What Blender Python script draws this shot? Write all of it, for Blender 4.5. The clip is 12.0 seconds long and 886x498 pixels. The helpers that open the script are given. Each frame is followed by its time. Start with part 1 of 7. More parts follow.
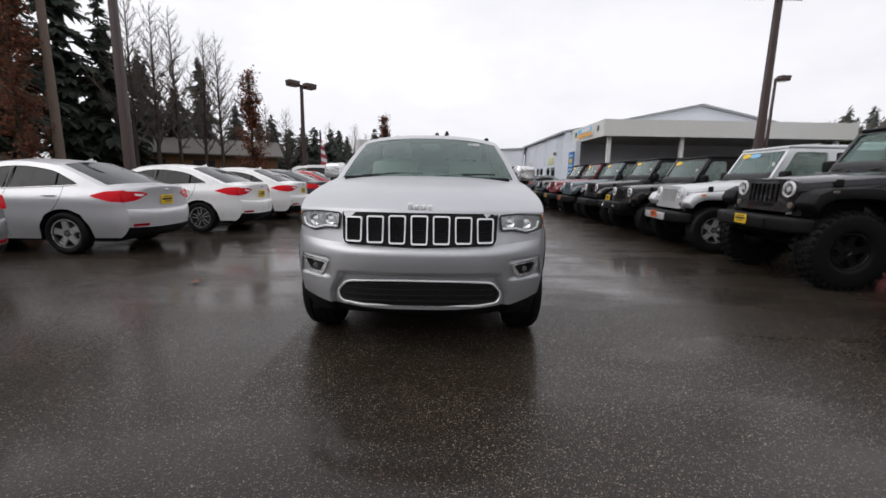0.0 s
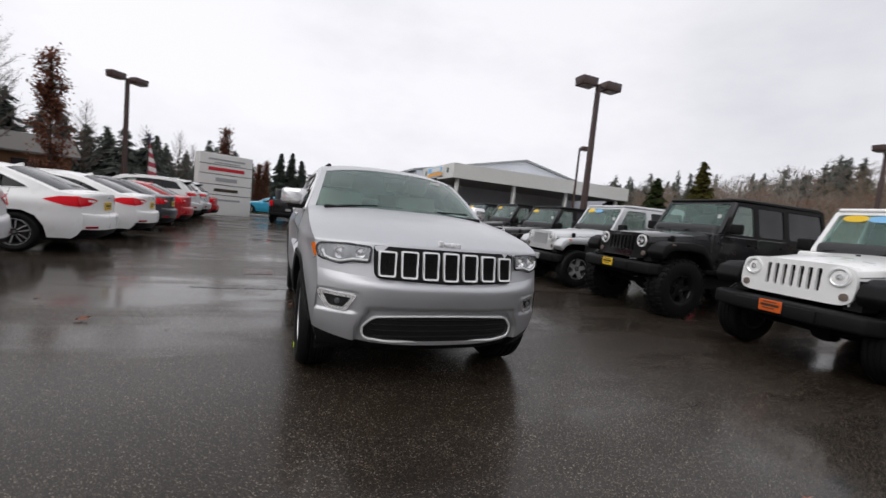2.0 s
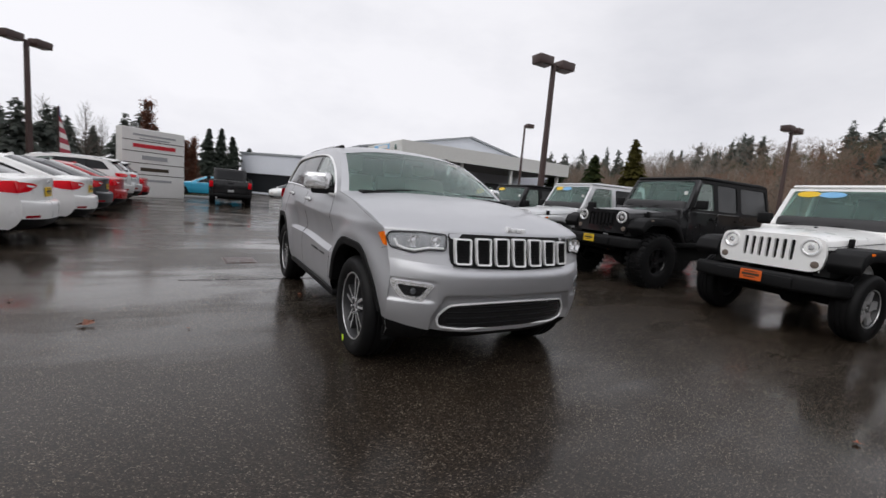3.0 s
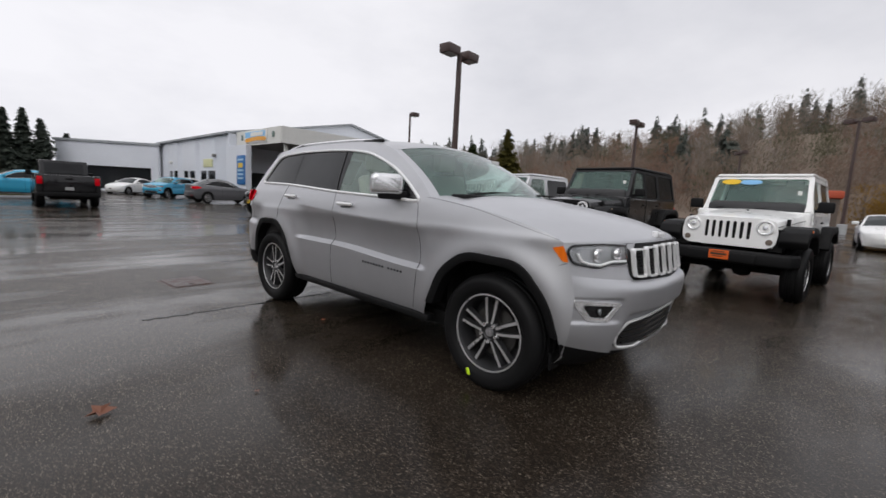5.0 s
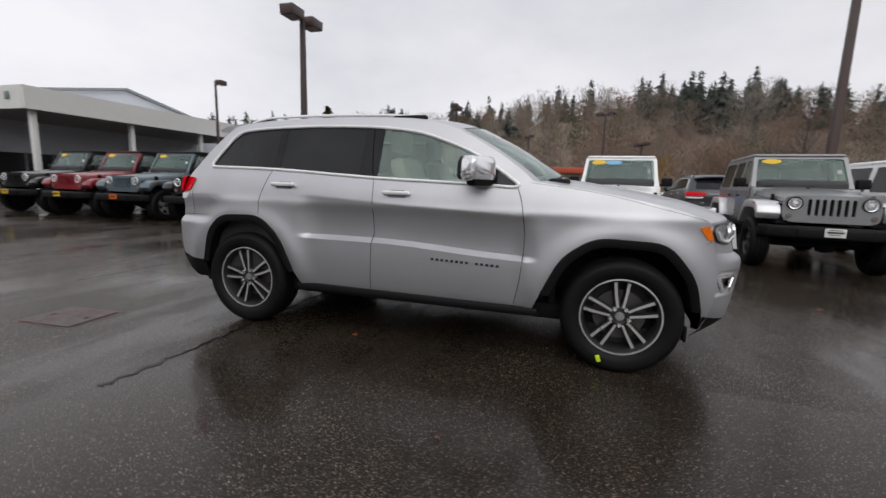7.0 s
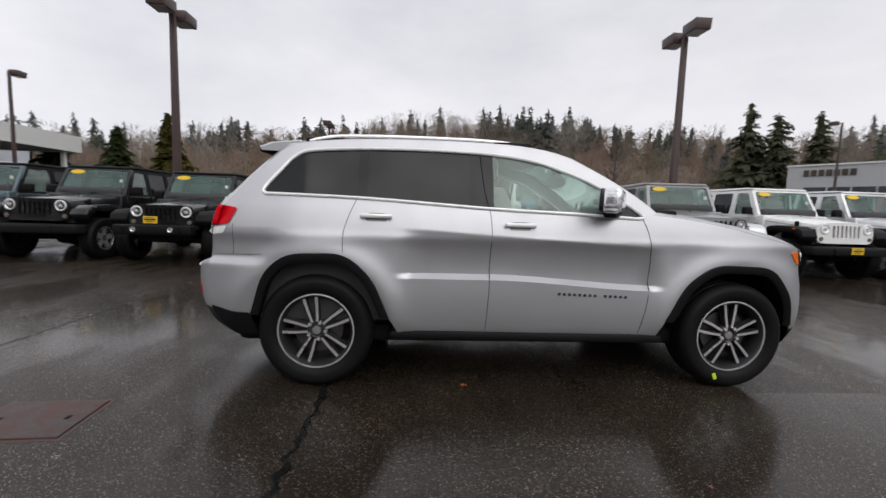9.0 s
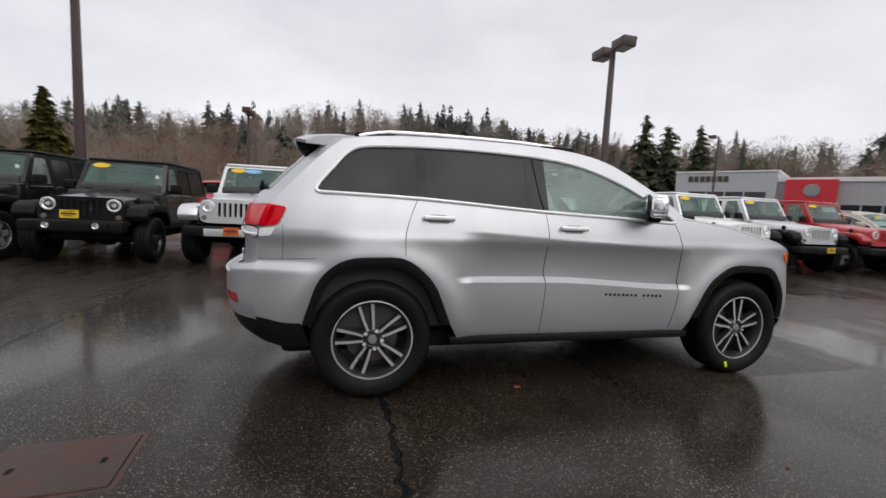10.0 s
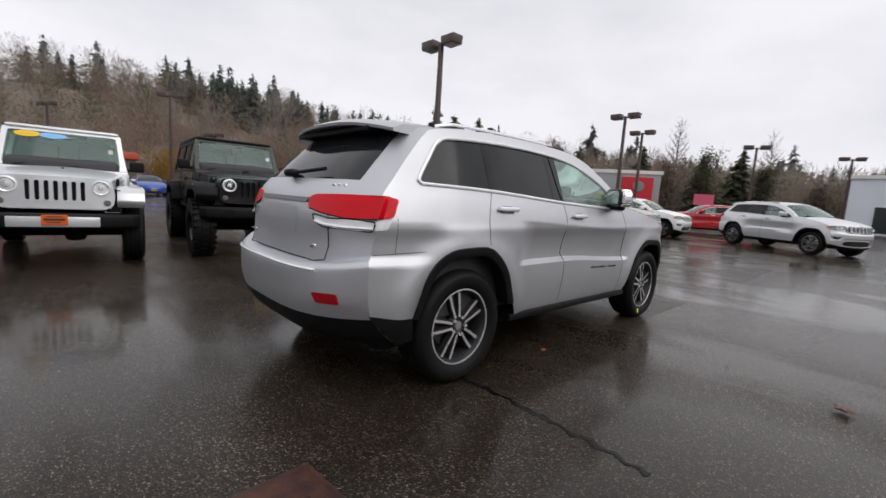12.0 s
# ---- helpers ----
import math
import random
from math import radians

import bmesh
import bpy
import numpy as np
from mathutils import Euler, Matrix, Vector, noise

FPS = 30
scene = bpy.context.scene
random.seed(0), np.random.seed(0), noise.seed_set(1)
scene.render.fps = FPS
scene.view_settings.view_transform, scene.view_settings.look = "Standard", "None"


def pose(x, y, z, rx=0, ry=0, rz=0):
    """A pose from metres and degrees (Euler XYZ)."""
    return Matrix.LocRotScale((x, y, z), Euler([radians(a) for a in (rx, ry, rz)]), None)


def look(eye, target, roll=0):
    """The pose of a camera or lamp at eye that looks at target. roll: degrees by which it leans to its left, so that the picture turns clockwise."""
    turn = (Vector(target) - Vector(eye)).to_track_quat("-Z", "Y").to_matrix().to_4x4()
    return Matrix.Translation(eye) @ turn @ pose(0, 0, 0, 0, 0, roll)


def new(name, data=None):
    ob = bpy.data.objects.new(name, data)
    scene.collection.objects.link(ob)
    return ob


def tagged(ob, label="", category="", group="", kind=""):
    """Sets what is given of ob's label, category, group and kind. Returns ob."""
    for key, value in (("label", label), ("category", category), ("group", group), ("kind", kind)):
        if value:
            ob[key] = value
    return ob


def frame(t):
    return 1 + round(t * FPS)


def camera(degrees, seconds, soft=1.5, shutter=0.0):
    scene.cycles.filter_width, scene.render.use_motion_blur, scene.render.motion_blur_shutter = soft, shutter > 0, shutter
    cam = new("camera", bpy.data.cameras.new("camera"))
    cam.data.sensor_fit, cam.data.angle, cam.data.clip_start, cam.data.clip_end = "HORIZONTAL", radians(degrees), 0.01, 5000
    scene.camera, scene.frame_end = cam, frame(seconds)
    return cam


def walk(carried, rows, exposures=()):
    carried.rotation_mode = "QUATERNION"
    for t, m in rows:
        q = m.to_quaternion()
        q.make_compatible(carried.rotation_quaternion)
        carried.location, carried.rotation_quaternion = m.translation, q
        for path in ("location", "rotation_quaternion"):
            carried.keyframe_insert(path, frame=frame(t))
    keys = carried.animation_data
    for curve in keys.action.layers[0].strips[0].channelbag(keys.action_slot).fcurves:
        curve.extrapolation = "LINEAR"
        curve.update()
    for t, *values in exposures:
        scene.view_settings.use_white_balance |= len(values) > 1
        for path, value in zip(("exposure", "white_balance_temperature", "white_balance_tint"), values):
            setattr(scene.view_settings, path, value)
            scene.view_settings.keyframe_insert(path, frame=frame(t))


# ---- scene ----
cam = camera(93.3, 12.0, shutter=0.4)
PATH = [
    (0, (0.167, -3.529, 1.254), (0.162, -1.557, 0.918), 1.0),
    (0.5, (-0.015, -3.569, 1.253), (0.131, -1.592, 0.99), 5.1),
    (1, (-0.356, -3.62, 1.247), (-0.015, -1.662, 1.027), 7.0),
    (1.5, (-0.722, -3.48, 1.249), (-0.22, -1.556, 1.04), 7.1),
    (2, (-1.137, -3.411, 1.251), (-0.393, -1.561, 1.098), 5.7),
    (2.5, (-1.548, -3.249, 1.239), (-0.648, -1.471, 1.072), 5.1),
    (3, (-1.928, -3.001, 1.232), (-0.922, -1.288, 0.998), 4.8),
    (3.5, (-2.322, -2.735, 1.244), (-1.139, -1.142, 0.994), 3.6),
    (3.7, (-2.435, -2.587, 1.228), (-1.2, -1.037, 0.953), 2.0),
    (5.3, (-3.247, -1.228, 1.236), (-1.674, -0.01, 1.023), 2.6),
    (5.5, (-3.374, -1.037, 1.221), (-1.734, 0.091, 1.021), 1.6),
    (6, (-3.56, -0.597, 1.21), (-1.854, 0.417, 0.963), 0.6),
    (6.5, (-3.658, -0.143, 1.206), (-1.855, 0.679, 0.94), 2.5),
    (6.7, (-3.719, 0.06, 1.193), (-1.869, 0.768, 0.912), 2.3),
    (8.3, (-3.799, 1.657, 1.25), (-1.823, 1.77, 0.964), 0.5),
    (8.5, (-3.771, 1.775, 1.242), (-1.788, 1.839, 0.99), 0.6),
    (9, (-3.699, 2.257, 1.23), (-1.712, 2.13, 1.033), 1.8),
    (9.5, (-3.616, 2.722, 1.243), (-1.656, 2.403, 1.011), 2.1),
    (10, (-3.487, 3.174, 1.234), (-1.564, 2.661, 1.033), 2.8),
    (10.5, (-3.432, 3.63, 1.224), (-1.586, 2.897, 0.987), 2.5),
    (11, (-3.239, 4.058, 1.223), (-1.489, 3.114, 1.011), 3.9),
    (11.5, (-3.07, 4.497, 1.214), (-1.479, 3.305, 0.991), 3.5),
    (12, (-2.769, 4.849, 1.219), (-1.32, 3.493, 0.972), 3.6),
]
walk(cam, [(t, look(eye, target, roll)) for t, eye, target, roll in PATH],
     exposures=[(0, 0.06), (1.5, 0.05), (2.5, -0.02), (6.0, -0.05), (9.0, 0.04), (10.5, 0.08), (12.0, 0.12)])

# ---------------------------------------------------------------- light
world = bpy.data.worlds.new("overcast")
scene.world = world
world.use_nodes = True
_n, _l = world.node_tree.nodes, world.node_tree.links
_n.clear()
_sky = _n.new("ShaderNodeTexSky")
_sky.sky_type, _sky.sun_disc = "NISHITA", False
_sky.sun_elevation, _sky.sun_rotation = radians(44), radians(250)
_sky.air_density, _sky.dust_density = 1.0, 3.0
_grey = _n.new("ShaderNodeHueSaturation")
_grey.inputs["Saturation"].default_value = 0.10
_co = _n.new("ShaderNodeTexCoord")
_map = _n.new("ShaderNodeMapping")
_map.inputs["Scale"].default_value = (1.0, 1.0, 2.2)
_cl = _n.new("ShaderNodeTexNoise")
_cl.inputs["Scale"].default_value, _cl.inputs["Detail"].default_value, _cl.inputs["Roughness"].default_value = 1.7, 7, 0.55
_ramp = _n.new("ShaderNodeValToRGB")
_ramp.color_ramp.elements[0].position, _ramp.color_ramp.elements[0].color = 0.30, (0.74, 0.745, 0.805, 1)
_ramp.color_ramp.elements[1].position, _ramp.color_ramp.elements[1].color = 0.62, (0.955, 0.95, 1.0, 1)
_mix = _n.new("ShaderNodeMix")
_mix.data_type, _mix.blend_type = "RGBA", "MIX"
_mix.inputs["Factor"].default_value = 0.93
_sc = _n.new("ShaderNodeMix")
_sc.data_type, _sc.blend_type = "RGBA", "MULTIPLY"
_sc.inputs["Factor"].default_value = 1.0
_sc.inputs["B"].default_value = (0.10, 0.10, 0.10, 1)
_bg = _n.new("ShaderNodeBackground")
_bg.inputs["Strength"].default_value = 1.03
_out = _n.new("ShaderNodeOutputWorld")
_l.new(_sky.outputs["Color"], _grey.inputs["Color"])
_l.new(_grey.outputs["Color"], _sc.inputs["A"])
_l.new(_co.outputs["Generated"], _map.inputs["Vector"])
_l.new(_map.outputs["Vector"], _cl.inputs["Vector"])
_l.new(_cl.outputs["Fac"], _ramp.inputs["Fac"])
_l.new(_sc.outputs["Result"], _mix.inputs["A"])
_l.new(_ramp.outputs["Color"], _mix.inputs["B"])
_dot = _n.new("ShaderNodeVectorMath")
_dot.operation = "DOT_PRODUCT"
_dot.inputs[1].default_value = (-0.5, 0.85, 0.0)
_grad = _n.new("ShaderNodeMapRange")
for _k, _v in (("From Min", -0.9), ("From Max", 0.9), ("To Min", 0.88), ("To Max", 1.03)):
    _grad.inputs[_k].default_value = _v
_tone = _n.new("ShaderNodeVectorMath")
_tone.operation = "SCALE"
_l.new(_co.outputs["Generated"], _dot.inputs[0])
_l.new(_dot.outputs["Value"], _grad.inputs["Value"])
_l.new(_mix.outputs["Result"], _tone.inputs["Vector"])
_l.new(_grad.outputs["Result"], _tone.inputs["Scale"])
_l.new(_tone.outputs["Vector"], _bg.inputs["Color"])
_l.new(_bg.outputs["Background"], _out.inputs["Surface"])

_sun = bpy.data.lights.new("sun", "SUN")
_sun.energy, _sun.angle, _sun.color = 1.0, radians(60), (1.0, 0.97, 0.93)
new("sun", _sun).matrix_world = look((-22, -8, 23), (0, 0, 0))


# ---------------------------------------------------------------- materials
MATS = {}


class Nodes:
    """A node material under construction."""

    def __init__(self, name):
        self.m = bpy.data.materials.new(name)
        self.m.use_nodes = True
        self.t = self.m.node_tree
        self.b = self.t.nodes["Principled BSDF"]
        self.co = self.t.nodes.new("ShaderNodeTexCoord").outputs["Object"]

    def add(self, kind, **sets):
        n = self.t.nodes.new(kind)
        for k, v in sets.items():
            n.inputs[k.replace("_", " ")].default_value = v
        return n

    def link(self, a, b):
        self.t.links.new(a, b)

    def noise(self, scale, detail=4, rough=0.55, vec=None):
        n = self.add("ShaderNodeTexNoise", Scale=scale, Detail=detail, Roughness=rough)
        self.link(vec or self.co, n.inputs["Vector"])
        return n.outputs["Fac"]

    def ramp(self, fac, *stops):
        r = self.t.nodes.new("ShaderNodeValToRGB")
        e = r.color_ramp.elements
        while len(e) < len(stops):
            e.new(0.5)
        for el, (p, c) in zip(e, stops):
            el.position = p
            el.color = (c, c, c, 1) if isinstance(c, (int, float)) else (*c, 1)
        self.link(fac, r.inputs["Fac"])
        return r.outputs["Color"]

    def mix(self, fac, a, b, blend="MIX"):
        m = self.t.nodes.new("ShaderNodeMix")
        m.data_type, m.blend_type = "RGBA", blend
        for val, key in ((fac, "Factor"), (a, "A"), (b, "B")):
            if isinstance(val, (int, float)):
                m.inputs[key].default_value = val if key == "Factor" else (val, val, val, 1)
            elif isinstance(val, tuple):
                m.inputs[key].default_value = (*val, 1)
            else:
                self.link(val, m.inputs[key])
        return m.outputs["Result"]

    def math(self, op, a, b=0.0):
        m = self.t.nodes.new("ShaderNodeMath")
        m.operation = op
        for val, key in ((a, 0), (b, 1)):
            if isinstance(val, (int, float)):
                m.inputs[key].default_value = val
            else:
                self.link(val, m.inputs[key])
        return m.outputs["Value"]

    def bump(self, height, strength=0.3, distance=0.01):
        n = self.add("ShaderNodeBump", Strength=strength, Distance=distance)
        self.link(height, n.inputs["Height"])
        self.link(n.outputs["Normal"], self.b.inputs["Normal"])
        return n

    def set(self, **sets):
        for k, v in sets.items():
            i = self.b.inputs[k.replace("_", " ")]
            if isinstance(v, (int, float)) or (isinstance(v, tuple)):
                i.default_value = (*v, 1) if isinstance(v, tuple) and len(v) == 3 else v
            else:
                self.link(v, i)
        return self


def remember(fn):
    def wrap(*a):
        key = (fn, *a)
        if key not in MATS:
            MATS[key] = fn(*a)
        return MATS[key]
    return wrap


@remember
def paint(name, col, metal=0.0, rough=0.34, coat=0.45):
    """Car paint with a clear coat, damp and a little dirty."""
    n = Nodes("paint_" + name)
    dirt = n.ramp(n.noise(2.3, 6, 0.6), (0.42, 0.0), (0.75, 1.0))
    spots = n.noise(140, 2)
    dull = tuple(0.82 * c + 0.02 for c in col)
    n.set(Base_Color=n.mix(n.math("MULTIPLY", dirt, 0.35), col, dull), Metallic=metal,
          Roughness=n.ramp(n.noise(5, 4), (0.3, rough), (0.7, rough + 0.09)) if metal else n.ramp(n.noise(5, 4), (0.3, 0.25), (0.7, 0.35)),
          Coat_Weight=coat if max(col) > 0.05 else 0.8, Coat_Roughness=0.05, Specular_IOR_Level=0.5 if max(col) > 0.05 else 0.1)
    n.bump(n.ramp(spots, (0.58, 0.0), (0.72, 1.0)), 0.05, 0.001)
    return n.m


@remember
def plain(name, col, rough=0.5, metal=0.0, grain=60.0, relief=0.1):
    """A surface of one colour with slight mottling and fine relief."""
    n = Nodes(name)
    v = n.noise(grain, 5, 0.6)
    w = n.noise(grain / 14, 4)
    dark, light = tuple(c * 0.86 for c in col), tuple(min(1, c * 1.1) for c in col)
    c = n.mix(n.math("MULTIPLY", n.math("ADD", v, w), 0.5), dark, light)
    n.set(Base_Color=c, Roughness=n.ramp(w, (0.3, max(0.02, rough - 0.06)), (0.7, min(1, rough + 0.06))), Metallic=metal, Specular_IOR_Level=0.5 if max(col) > 0.03 or rough < 0.2 else 0.16)
    if relief:
        n.bump(v, relief, 0.002)
    return n.m


@remember
def glass(name, tint=(0.80, 0.90, 0.87), rough=0.0, sky_sheen=0.0):
    n = Nodes("glass_" + name)
    # film varies at random; the extra pale tint imitates reflected sky
    film = n.ramp(n.noise(7, 6, 0.65), (0.35, 0.97 - sky_sheen), (0.75, 0.86 - sky_sheen))
    n.set(Base_Color=tint, Roughness=rough, IOR=1.03, Transmission_Weight=film, Coat_Weight=0.9, Coat_IOR=1.5, Coat_Roughness=0.015)
    return n.m


@remember
def dark_glass(name, col=(0.012, 0.014, 0.016)):
    n = Nodes("glass_" + name)
    n.set(Base_Color=col, Roughness=n.ramp(n.noise(5, 5, 0.6), (0.35, 0.02), (0.7, 0.10)), IOR=1.5, Specular_IOR_Level=n.ramp(n.noise(3, 4), (0.3, 0.24), (0.7, 0.36)))
    n.bump(n.noise(26, 5, 0.65), 0.05, 0.004)
    return n.m


@remember
def lamp_plastic(name, col, rough=0.12):
    """Coloured lamp lens with fine vertical optics behind the gloss."""
    n = Nodes("lens_" + name)
    w = n.add("ShaderNodeTexWave", Scale=26.0, Distortion=0.4)
    n.link(n.co, w.inputs["Vector"])
    n.set(Base_Color=n.mix(n.math("MULTIPLY", w.outputs["Fac"], 0.35), col, tuple(min(1, c * 1.45) for c in col)), Roughness=rough, Specular_IOR_Level=0.12, Coat_Weight=0.12, Coat_Roughness=0.04)
    return n.m


CHROME = plain("chrome", (0.90, 0.90, 0.91), 0.12, 0.75, 40, 0.0)
SATIN = plain("satin_trim", (0.93, 0.93, 0.94), 0.22, 0.30, 40, 0.0)
RUBBER = plain("tyre_rubber", (0.008, 0.008, 0.0084), 0.55, 0.0, 90, 0.25)
BLACK = plain("black_plastic", (0.008, 0.008, 0.0085), 0.55, 0.0, 220, 0.25)
GLOSSBLACK = plain("gloss_black", (0.010, 0.010, 0.011), 0.12, 0.0, 60, 0.0)
UNDER = plain("underbody", (0.010, 0.010, 0.010), 0.9, 0.0, 20, 0.2)
ALLOY = plain("machined_alloy", (0.66, 0.66, 0.665), 0.30, 0.65, 120, 0.05)
POCKET = plain("rim_grey_paint", (0.030, 0.030, 0.032), 0.45, 0.2, 80, 0.05)
STEEL = plain("brake_steel", (0.30, 0.29, 0.28), 0.4, 1.0, 50, 0.1)
FABRIC = plain("seat_cloth", (0.24, 0.225, 0.20), 0.85, 0.0, 160, 0.3)
DASH = plain("dashboard_plastic", (0.035, 0.035, 0.037), 0.6, 0.0, 160, 0.2)
CLEAR = glass("clear", (0.60, 0.78, 0.70), 0.0, 0.14)
GREENISH = glass("windscreen", (0.36, 0.62, 0.54), 0.0, 0.06)
NEUTRAL = glass("lamp_cover", (0.93, 0.94, 0.95), 0.0, 0.0)
PRIVACY = dark_glass("privacy", (0.012, 0.013, 0.014))
PILLAR = dark_glass("pillar", (0.006, 0.006, 0.007))
RED_LENS = lamp_plastic("red", (0.58, 0.002, 0.010), 0.2)
AMBER_LENS = lamp_plastic("amber", (0.80, 0.16, 0.01))
WHITE_LENS = lamp_plastic("white", (0.78, 0.79, 0.80))
YELLOW = plain("yellow_print", (0.80, 0.52, 0.02), 0.45, 0.0, 30, 0.0)
ORANGE = plain("orange_print", (0.70, 0.12, 0.015), 0.4, 0.0, 30, 0.0)
BLUEPRINT = plain("pale_blue_print", (0.22, 0.50, 0.80), 0.45, 0.0, 30, 0.0)
INK = plain("dark_ink", (0.05, 0.035, 0.02), 0.5, 0.0, 30, 0.0)
WHITEP = plain("white_print", (0.78, 0.78, 0.76), 0.5, 0.0, 30, 0.0)
LIME = plain("lime_tag", (0.62, 0.90, 0.02), 0.5, 0.0, 30, 0.0)


def asphalt_material():
    """Worn asphalt of pale and dark stones under a film of rain water that stands deeper in streaks and hollows."""
    n = Nodes("wet_asphalt")
    vor = n.add("ShaderNodeTexVoronoi", Scale=185.0)
    n.link(n.co, vor.inputs["Vector"])
    cell = n.t.nodes.new("ShaderNodeSeparateColor")
    n.link(vor.outputs["Color"], cell.inputs["Color"])
    stone = n.ramp(cell.outputs["Red"], (0.0, (0.0045, 0.0034, 0.0024)), (0.50, (0.014, 0.0102, 0.0070)), (0.85, (0.046, 0.034, 0.024)), (0.95, (0.11, 0.09, 0.07)), (0.99, (0.28, 0.245, 0.20)))
    fine, big, mid = n.noise(55, 5), n.noise(0.23, 5, 0.6), n.noise(1.3, 5, 0.6)
    chips = n.add("ShaderNodeTexVoronoi", Scale=88.0)
    n.link(n.co, chips.inputs["Vector"])
    chip = n.t.nodes.new("ShaderNodeSeparateColor")
    n.link(chips.outputs["Color"], chip.inputs["Color"])
    thick = n.math("MULTIPLY", n.ramp(n.noise(7.0, 4), (0.40, 0.0), (0.62, 1.0)), n.ramp(n.noise(0.9, 3), (0.35, 0.35), (0.65, 1.0)))
    plan = n.t.nodes.new("ShaderNodeSeparateXYZ")
    n.link(n.co, plan.inputs[0])
    wander = n.math("MULTIPLY", n.math("SUBTRACT", n.noise(6.0, 3), 0.5), 0.10)
    west = n.ramp(n.math("ADD", n.math("MULTIPLY", n.math("ADD", plan.outputs["X"], wander), 0.5), 1.0), (0.490, 1.0), (0.506, 0.0))
    south = n.ramp(n.math("ADD", n.math("MULTIPLY", plan.outputs["Y"], 0.1), 0.5), (0.47, 1.0), (0.60, 0.0))
    lane = n.math("MULTIPLY", west, south)
    thick = n.math("MULTIPLY", thick, n.math("SUBTRACT", 1.0, n.math("MULTIPLY", lane, 0.8)))
    pale = n.math("MULTIPLY", n.math("MULTIPLY", n.ramp(chip.outputs["Green"], (0.875, 0.0), (0.91, 1.0)), n.ramp(chips.outputs["Distance"], (0.30, 1.0), (0.45, 0.0))), thick)
    stone = n.mix(pale, stone, (0.42, 0.37, 0.31))
    shifted = n.t.nodes.new("ShaderNodeVectorMath")
    shifted.inputs[1].default_value = (31.0, 7.0, 0.0)
    n.link(n.co, shifted.inputs[0])
    pool = n.noise(0.36, 6, 0.55, shifted.outputs["Vector"])
    along = n.t.nodes.new("ShaderNodeMapping")
    along.inputs["Rotation"].default_value = (0, 0, radians(14))
    along.inputs["Scale"].default_value = (0.22, 1.0, 1.0)
    n.link(n.co, along.inputs["Vector"])
    streak = n.noise(1.15, 5, 0.6, along.outputs["Vector"])
    film = n.ramp(n.math("ADD", n.math("MULTIPLY", pool, 0.55), n.math("MULTIPLY", streak, 0.45)), (0.45, 0.0), (0.55, 1.0))
    film = n.math("MAXIMUM", film, n.math("MULTIPLY", lane, 0.55))
    dirt = n.ramp(n.math("MULTIPLY", n.math("ADD", big, mid), 0.5), (0.36, 0.56), (0.64, 1.12))
    c = n.mix(1.0, stone, dirt, "MULTIPLY")
    c = n.mix(n.math("MULTIPLY", film, 0.35), c, (0.011, 0.0085, 0.0064))
    n.set(Base_Color=c, Roughness=0.6, Specular_IOR_Level=0.12, Coat_Weight=n.ramp(film, (0.0, 0.58), (1.0, 1.0)), Coat_IOR=1.33, Coat_Tint=(1.0, 0.95, 0.89), Coat_Roughness=n.ramp(film, (0.0, 0.24), (0.5, 0.18), (1.0, 0.115)))
    h = n.math("ADD", n.math("MULTIPLY", cell.outputs["Red"], 0.6), n.math("MULTIPLY", fine, 0.7))
    n.bump(h, 0.5, 0.004)
    skin = n.add("ShaderNodeBump", Strength=0.22, Distance=0.003)
    swell = n.math("MULTIPLY", n.noise(3.5, 3), 2.0)
    n.link(n.math("ADD", n.math("MULTIPLY", h, n.math("SUBTRACT", 1.0, n.math("MULTIPLY", film, 0.88))), swell), skin.inputs["Height"])
    n.link(skin.outputs["Normal"], n.b.inputs["Coat Normal"])
    return n.m


ASPHALT = asphalt_material()
SEAM = plain("tar_seam", (0.008, 0.008, 0.008), 0.25, 0.0, 60, 0.2)


def rust_material():
    """Wet rusted iron, darkened by grit in blotches."""
    n = Nodes("rusty_iron")
    blot, grit = n.noise(9, 6, 0.65), n.noise(120, 3)
    c = n.ramp(blot, (0.32, (0.014, 0.009, 0.008)), (0.50, (0.046, 0.016, 0.010)), (0.70, (0.085, 0.028, 0.015)))
    n.set(Base_Color=n.mix(n.ramp(grit, (0.5, 0.0), (0.7, 0.5)), c, (0.03, 0.022, 0.018)), Roughness=n.ramp(blot, (0.3, 0.28), (0.7, 0.62)), Specular_IOR_Level=0.3, Coat_Weight=0.25, Coat_IOR=1.33, Coat_Roughness=0.2)
    n.bump(n.math("ADD", grit, blot), 0.6, 0.004)
    return n.m


RUST = rust_material()
POLE = plain("brown_pole_paint", (0.065, 0.040, 0.036), 0.45, 0.0, 30, 0.1)
WALLWHITE = plain("painted_metal_wall", (0.70, 0.73, 0.79), 0.6, 0.0, 6, 0.1)
WALLGREY = plain("grey_plaster_wall", (0.36, 0.37, 0.38), 0.7, 0.0, 8, 0.1)
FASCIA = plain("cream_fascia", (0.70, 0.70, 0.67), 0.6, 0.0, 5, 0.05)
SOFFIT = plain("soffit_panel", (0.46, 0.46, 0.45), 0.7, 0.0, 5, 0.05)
DARKOPEN = plain("dark_shop_glass", (0.02, 0.022, 0.025), 0.1, 0.0, 5, 0.0)
REDWALL = plain("red_cladding", (0.55, 0.015, 0.03), 0.4, 0.0, 8, 0.05)
BARK = plain("bark", (0.055, 0.043, 0.034), 0.9, 0.0, 20, 0.5)
TWIG = plain("bare_twigs", (0.13, 0.105, 0.09), 0.9, 0.0, 20, 0.2)


